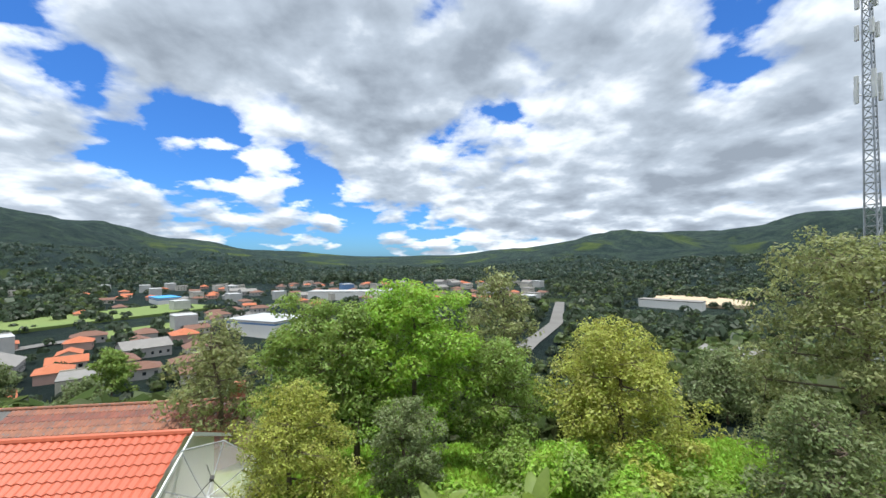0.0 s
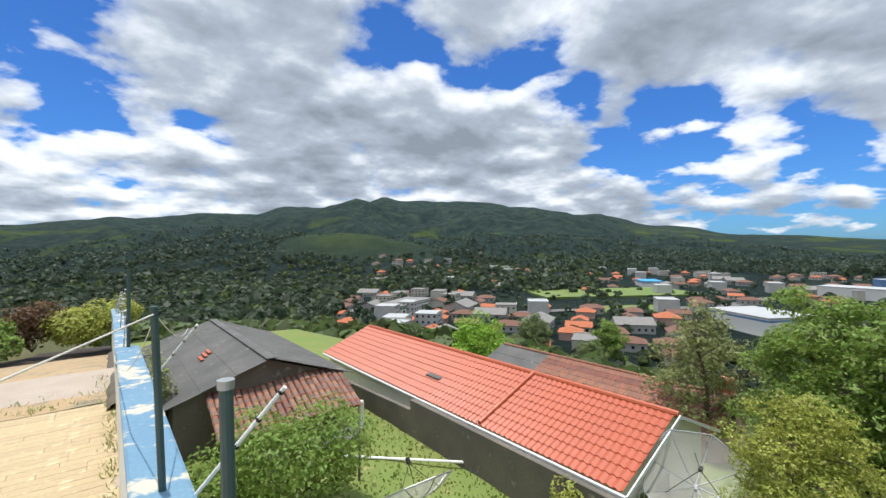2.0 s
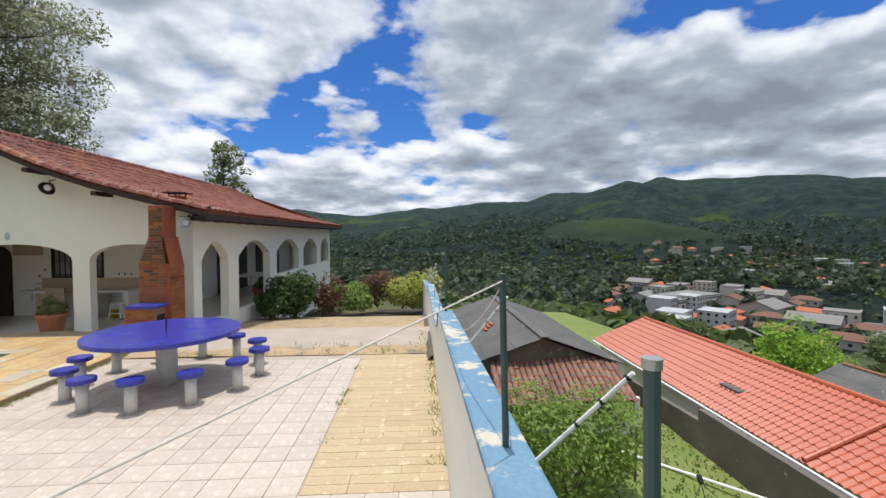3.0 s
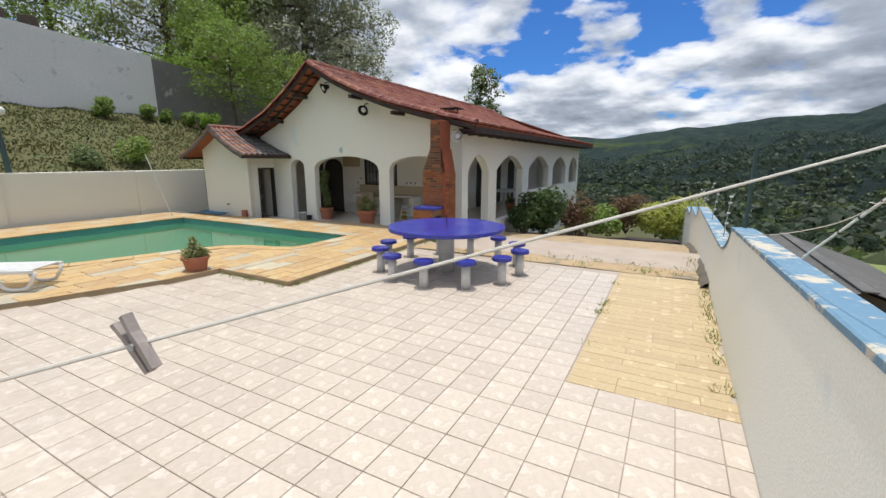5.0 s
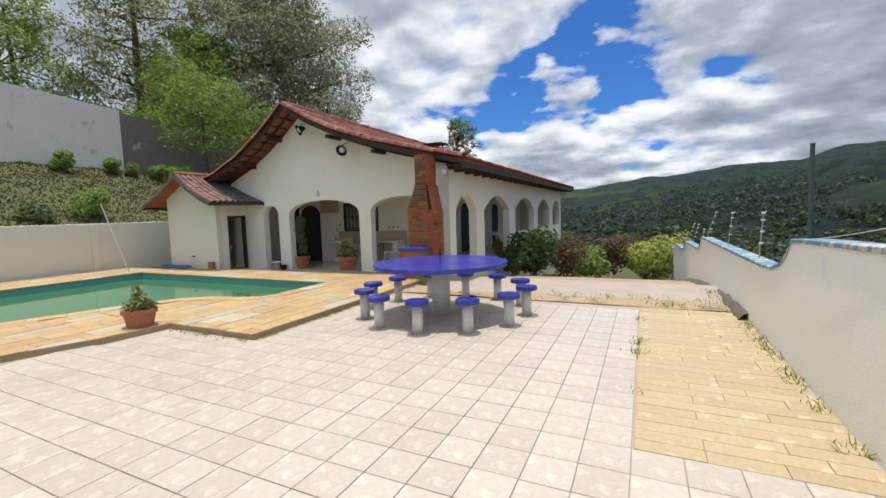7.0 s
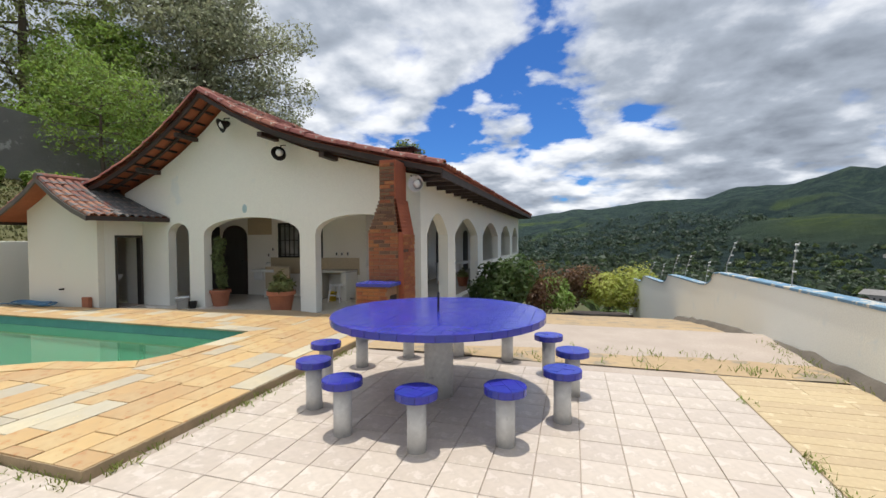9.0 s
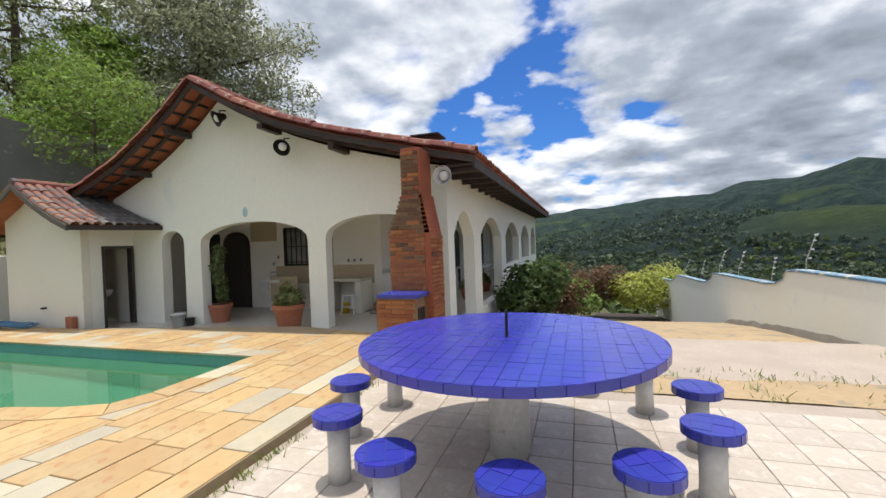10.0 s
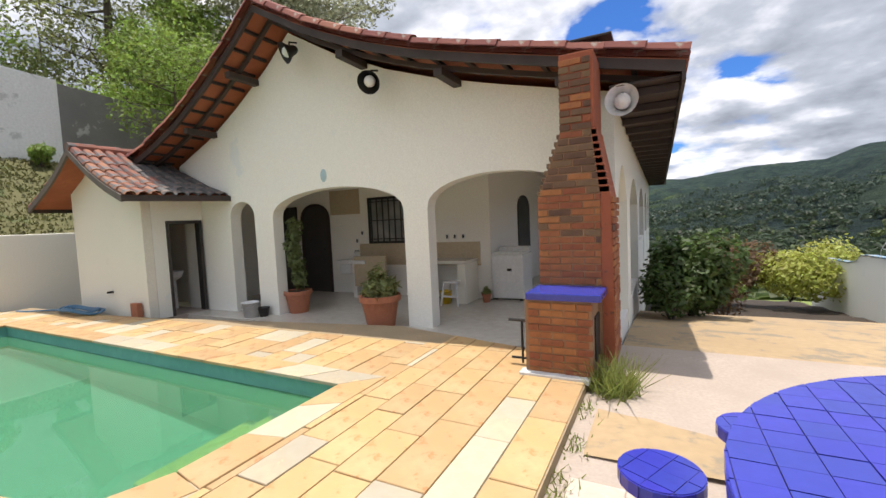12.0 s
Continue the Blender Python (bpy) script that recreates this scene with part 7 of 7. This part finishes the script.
for side in (-1, 1):
    bm = bmesh.new()
    jaw = [(0.003, -0.055), (0.013, -0.055), (0.016, -0.01), (0.015, 0.02), (0.021, 0.055), (0.011, 0.055), (0.003, 0.0)]
    near = [bm.verts.new((side * x, -0.010, z)) for x, z in jaw]
    away = [bm.verts.new((side * x, 0.010, z)) for x, z in jaw]
    bm.faces.new(near), bm.faces.new(away)
    for i in range(7):
        k = (i + 1) % 7
        bm.faces.new((near[i], near[k], away[k], away[i]))
    bmesh.ops.recalc_face_normals(bm, faces=bm.faces[:])
    bmesh.ops.rotate(bm, verts=bm.verts[:], cent=(0, 0, 0), matrix=peg_turn)
    part("jaw", bm, M["peg_wood"], o)
bm = bmesh.new()
rod(bm, (0, -0.014, -0.002), (0, 0.014, -0.002), 0.007, 0.007, 8)
bmesh.ops.rotate(bm, verts=bm.verts[:], cent=(0, 0, 0), matrix=peg_turn)
part("spring", bm, M["galv"], o)

# doors along the arcade
for y in (8.5, 10.9, 12.9, 14.9, 17.4):
    d = structure(thing("door", (-4.045, y, -0.03), "dark arched wooden door in the arcade", "door"))
    out = arch(-0.45, 0.45, 1.75, 2.05, 0.0)
    part("door_leaf", sheet(out, (0.0, 0.03), "x"), M["door"], d)
o = thing("porch_table", (-2.9, 11.2, -0.03), "white table standing in the arcade", "table")
part("tabletop", bx(-0.5, -0.9, 0.7, 0.5, 0.9, 0.75, 0.012), M["plastic_white"], o)
for sx in (-0.42, 0.42):
    for sy in (-0.8, 0.8):
        part("leg", bx(sx - 0.035, sy - 0.035, 0, sx + 0.035, sy + 0.035, 0.7, 0.006), M["plastic_white"], o)
for k, (x, y) in enumerate(((-2.5, 5.2), (-2.4, 8.2), (-2.3, 10.0))):
    flower_pot((x, y, -0.03), 0.2, 0.3, "potted plant standing in the arcade", 10 + k)

# weeds along the joints and the foot of the barbecue
def weeds(name, pts, size, count, seed, label, mat):
    g = np.random.default_rng(seed)
    P = np.array(pts)[g.integers(0, len(pts), count)] + g.normal(0, 1, (count, 3)) * np.array((0.05, 0.05, 0))
    a = g.uniform(0, 6.28, count)
    u = np.stack((np.cos(a), np.sin(a), np.zeros(count)), 1) * 0.006
    up = np.stack((g.normal(0, 0.6, count), g.normal(0, 0.6, count), np.ones(count)), 1) * (size * g.uniform(0.3, 1.2, count))[:, None]
    co = np.stack((P - u, P + u, P + u * 0.3 + up, P - u * 0.3 + up), 1).reshape(-1, 3)
    return tagged(cloud_mesh(name, co, count, mat), label, "weeds", kind="stuff")


rng = random.Random(31)
line = [(4.19 + rng.uniform(-0.03, 0.02), rng.choice((-2.3, -1.6, -1.2, -0.4, 0.3, 0.9, 1.6, 2.2)) + rng.uniform(-0.35, 0.35), 0.0) for _ in range(70)]
weeds("wall_weeds", line, 0.06, 480, 1, "green weeds along the foot of the parapet", M["blade"])
line = [(rng.choice((2.0, 3.3, 3.6, 0.9, -0.3)) + rng.uniform(-0.4, 0.4), 1.55 + rng.uniform(-0.15, 0.15), 0.01) for _ in range(60)]
line += [(rng.uniform(1.0, 4.0), 2.1 + 0.25 * rng.uniform(-1, 1), slab_z(2.1)) for _ in range(45)] + [(4.05 + rng.uniform(-0.1, 0.08), rng.uniform(1.2, 3.6), slab_z(2.4)) for _ in range(40)]
weeds("slab_weeds", line, 0.065, 520, 2, "weeds in the crack of the worn slab", M["blade"])
line = [(-1.70 + rng.uniform(-0.03, 0.03), rng.uniform(-2.1, 2.9), 0.0) for _ in range(50)] + [(rng.uniform(-3.4, -1.8), -2.2, 0.0) for _ in range(30)]
weeds("edge_weeds", line, 0.05, 800, 3, "low weeds along the stone deck's edge", M["blade"])
line = [(-1.55 + rng.uniform(-0.12, 0.15), 2.5 + rng.uniform(-0.15, 0.25), 0.0) for _ in range(25)]
weeds("grass_tuft", line, 0.26, 420, 4, "tall grass tuft at the barbecue's foot", M["blade"])
line = [(2.87 + rng.uniform(-0.02, 0.02), rng.choice((-2.1, -1.0, -0.6, 0.5)) + rng.uniform(-0.1, 0.1), 0.0) for _ in range(20)]
weeds("tile_weeds", line, 0.04, 160, 5, "small weeds between tiles and yellow strips", M["blade"])

# ---- floor pieces ----
def piece_mesh(name, w, d, h, mat, chamfer=0.004):
    me = bpy.data.meshes.new(name)
    x, y, c = w / 2, d / 2, chamfer
    vs = [(-x, -y, -h), (x, -y, -h), (x, y, -h), (-x, y, -h), (-x, -y, -c), (x, -y, -c), (x, y, -c), (-x, y, -c),
          (-x + c, -y + c, 0), (x - c, -y + c, 0), (x - c, y - c, 0), (-x + c, y - c, 0)]
    fs = [(8, 9, 10, 11)] + [(a, b, b + 4, a + 4) for a, b in ((0, 1), (1, 2), (2, 3))] + [(3, 0, 4, 7)]
    fs += [(4, 5, 9, 8), (5, 6, 10, 9), (6, 7, 11, 10), (7, 4, 8, 11)]
    me.from_pydata(vs, [], fs)
    me.materials.append(mat)
    return me


floor_ob = bpy.data.objects["floor"]
T = 0.3015
tile_me = piece_mesh("floor_tile", T - 0.006, T - 0.006, 0.012, M["tile"], 0.003)
M["tile_rest"] = material("floor_tiles", (0.55, 0.47, 0.40), (0.49, 0.415, 0.34), 0.35, 16, 2.2, 0.05, third=((0.575, 0.50, 0.435), 0.54), island=0.06)
rng = random.Random(51)
rest, count = [], 0
for i in range(-50, 5):
    for j in range(-40, 14):
        x, y = 2.867 + (i + 0.5) * T, -3.082 + (j + 0.5) * T
        if x > 4.24 - T / 2 or y > 1.4 or x < -13 or y < -14.5 or (x > 2.86 and y > -3.09):
            continue
        if inside((x, y), DECK) or (y > -2.2 and x < -1.75):
            continue
        m = Matrix.Translation((x, y, 0.006 + rng.uniform(-0.001, 0.001))) @ Matrix.Rotation(rng.uniform(-0.004, 0.004), 4, "X")
        if x > -0.6 and -5.4 < y < 1.3 and count < 300:
            ob = new("tile", tile_me)
            ob.parent = floor_ob
            ob.matrix_basis = m
            count += 1
        else:
            rest.append((tile_me, m))
def to_floor(o, label=""):
    o.parent = floor_ob


ob = join_tiles("tiles", rest, M["tile_rest"], to_floor, "")
ob["kind"] = "stuff"
for p in ob.data.polygons:
    p.use_smooth = False
edge_me = piece_mesh("floor_tile_cut", 0.155, T - 0.008, 0.012, M["tile"], 0.003)
for j in range(-20, 0):
    ob = new("tile", edge_me)
    ob.parent = floor_ob
    ob.matrix_basis = Matrix.Translation((4.154, -3.082 + (j + 0.5) * T, 0.006))

strip = structure(thing("yellow_strip_floor", (3.55, -0.8, 0), "worn yellow strip flooring beside the parapet", "floor"))
STRIPS = [piece_mesh("strip", w, 0.142, 0.01, M["yellow"], 0.003) for w in (0.42, 0.66, 0.9, 1.2)]
WS = (0.42, 0.66, 0.9, 1.2)
for j in range(30):
    y = -3.078 + 0.148 * (j + 0.5)
    x = 2.88
    while x < 4.15:
        k = rng.randrange(4)
        w = min(WS[k], 4.235 - x)
        ob = new("strip", STRIPS[k])
        ob.parent = strip
        ob.matrix_parent_inverse = Matrix.Translation((-3.55, 0.8, 0))
        ob.matrix_basis = Matrix.Translation((x + w / 2, y, 0.005 + rng.uniform(-0.0012, 0.0012))) @ Matrix.Diagonal(((w - 0.003) / WS[k], 1, 1, 1))
        x += w

# stone slabs round the pool
deck_ob = bpy.data.objects["pool_deck"]


def clip(poly, a, b):
    """Keeps what lies to the left of the line from a to b."""
    out = []
    for (x0, y0), (x1, y1) in zip(poly, poly[1:] + poly[:1]):
        s0 = (b[0] - a[0]) * (y0 - a[1]) - (b[1] - a[1]) * (x0 - a[0])
        s1 = (b[0] - a[0]) * (y1 - a[1]) - (b[1] - a[1]) * (x1 - a[0])
        if s0 >= 0:
            out.append((x0, y0))
        if (s0 >= 0) != (s1 >= 0):
            f = s0 / (s0 - s1)
            out.append((x0 + (x1 - x0) * f, y0 + (y1 - y0) * f))
    return out


ZONE_A = [(-1.755, -2.165), (-1.755, 2.99), (-4.4, 3.61), (-9.4, 2.74), (-12.94, 2.59), (-12.94, -2.165)][::-1]
ZONE_B = [(-3.505, -2.165), (-3.6, -3.0), (-4.05, -4.2), (-4.6, -5.6), (-6.4, -8.59), (-12.94, -8.59), (-12.94, -2.165)][::-1]


def gap_to(p, poly):
    best = 9
    for (x0, y0), (x1, y1) in zip(poly, poly[1:] + poly[:1]):
        L = (x1 - x0) ** 2 + (y1 - y0) ** 2
        s = max(0, min(1, ((p[0] - x0) * (x1 - x0) + (p[1] - y0) * (y1 - y0)) / L))
        best = min(best, math.hypot(p[0] - x0 - s * (x1 - x0), p[1] - y0 - s * (y1 - y0)))
    return best


def area_of(poly):
    return 0.5 * sum(a[0] * b[1] - b[0] * a[1] for a, b in zip(poly, poly[1:] + poly[:1]))


def slab(poly, z, thick, mat):
    n = len(poly)
    cx, cy = sum(p[0] for p in poly) / n, sum(p[1] for p in poly) / n
    ins = [(x + (cx - x) * 0.012, y + (cy - y) * 0.012) for x, y in poly]
    vs = [(x - cx, y - cy, -thick) for x, y in poly] + [(x - cx, y - cy, -0.005) for x, y in poly] + [(x - cx, y - cy, 0) for x, y in ins]
    fs = [tuple(range(2 * n, 3 * n))]
    for i in range(n):
        j = (i + 1) % n
        fs += [(i, j, n + j, n + i), (n + i, n + j, 2 * n + j, 2 * n + i)]
    me = bpy.data.meshes.new("stone")
    me.from_pydata(vs, [], fs)
    me.materials.append(mat)
    ob = new("stone", me)
    ob.parent = deck_ob
    ob.location = (cx, cy, z)
    return ob


EAST, WEST = ((-3.45, 10), (-3.45, -10)), ((-3.45, -10), (-3.45, 10))
ZONES = ((clip(ZONE_A[::-1], *EAST), False), (clip(clip(ZONE_A[::-1], *WEST), (-20, 1.89), (20, 1.89)), False),
         (clip(clip(ZONE_A[::-1], *WEST), (20, 1.885), (-20, 1.885)), True), (ZONE_B, True))
rng = random.Random(61)
x = -1.755
while x > -12.9:
    w = rng.choice((0.25, 0.28, 0.32))
    y = -8.6 + rng.uniform(0, 0.5)
    while y < 3.7:
        l = rng.uniform(0.5, 0.85)
        jx = 0.005
        rect = [(x - w + jx, y + jx), (x - jx, y + jx), (x - jx, y + l - jx), (x - w + jx, y + l - jx)]
        y += l
        for zone, by_water in ZONES:
            poly = rect
            if area_of(zone) < 0:
                zone = zone[::-1]
            for a, b in zip(zone, zone[1:] + zone[:1]):
                poly = clip(poly, a, b)
                if len(poly) < 3:
                    break
            if len(poly) < 3 or area_of(poly) < 0.004:
                continue
            c = (sum(p[0] for p in poly) / len(poly), sum(p[1] for p in poly) / len(poly))
            if by_water and (inside(c, POOL) or gap_to(c, POOL) < 0.16 or any(inside(p, POOL) for p in poly)):
                continue
            slab(poly, DECK_TOP + rng.uniform(-0.004, 0.003), 0.022, M["stone"] if rng.random() < 0.82 else M["stone_grey"])
    x -= w
# coping along the water
N = len(POOL)
for i in range(N):
    a, b = Vector(POOL[i]), Vector(POOL[(i + 1) % N])
    pa, nb = Vector(POOL[i - 1]), Vector(POOL[(i + 2) % N])
    def out_dir(p, q):
        d = (q - p).normalized()
        n = Vector((d.y, -d.x))
        mid = (p + q) / 2 + n * 0.05
        return -n if inside(tuple(mid), POOL) else n
    n0, n1, n2 = out_dir(pa, a), out_dir(a, b), out_dir(b, nb)
    oa = (n0 + n1) / max(0.3, (1 + n0.dot(n1)))
    ob_ = (n1 + n2) / max(0.3, (1 + n1.dot(n2)))
    L = (b - a).length
    k = max(1, round(L / 0.5))
    for s in range(k):
        f0, f1 = s / k, (s + 1) / k
        g = 0.004 / L
        inn0, inn1 = a.lerp(b, f0 + g), a.lerp(b, f1 - g)
        o0, o1 = oa.lerp(ob_, f0), oa.lerp(ob_, f1)
        poly = [tuple(inn0 - o0 * 0.03), tuple(inn1 - o1 * 0.03), tuple(inn1 + o1 * 0.27), tuple(inn0 + o0 * 0.27)]
        if area_of(poly) < 0:
            poly = poly[::-1]
        slab(poly, DECK_TOP + 0.008 + rng.uniform(-0.002, 0.002), 0.03, M["stone"] if rng.random() < 0.8 else M["stone_grey"])
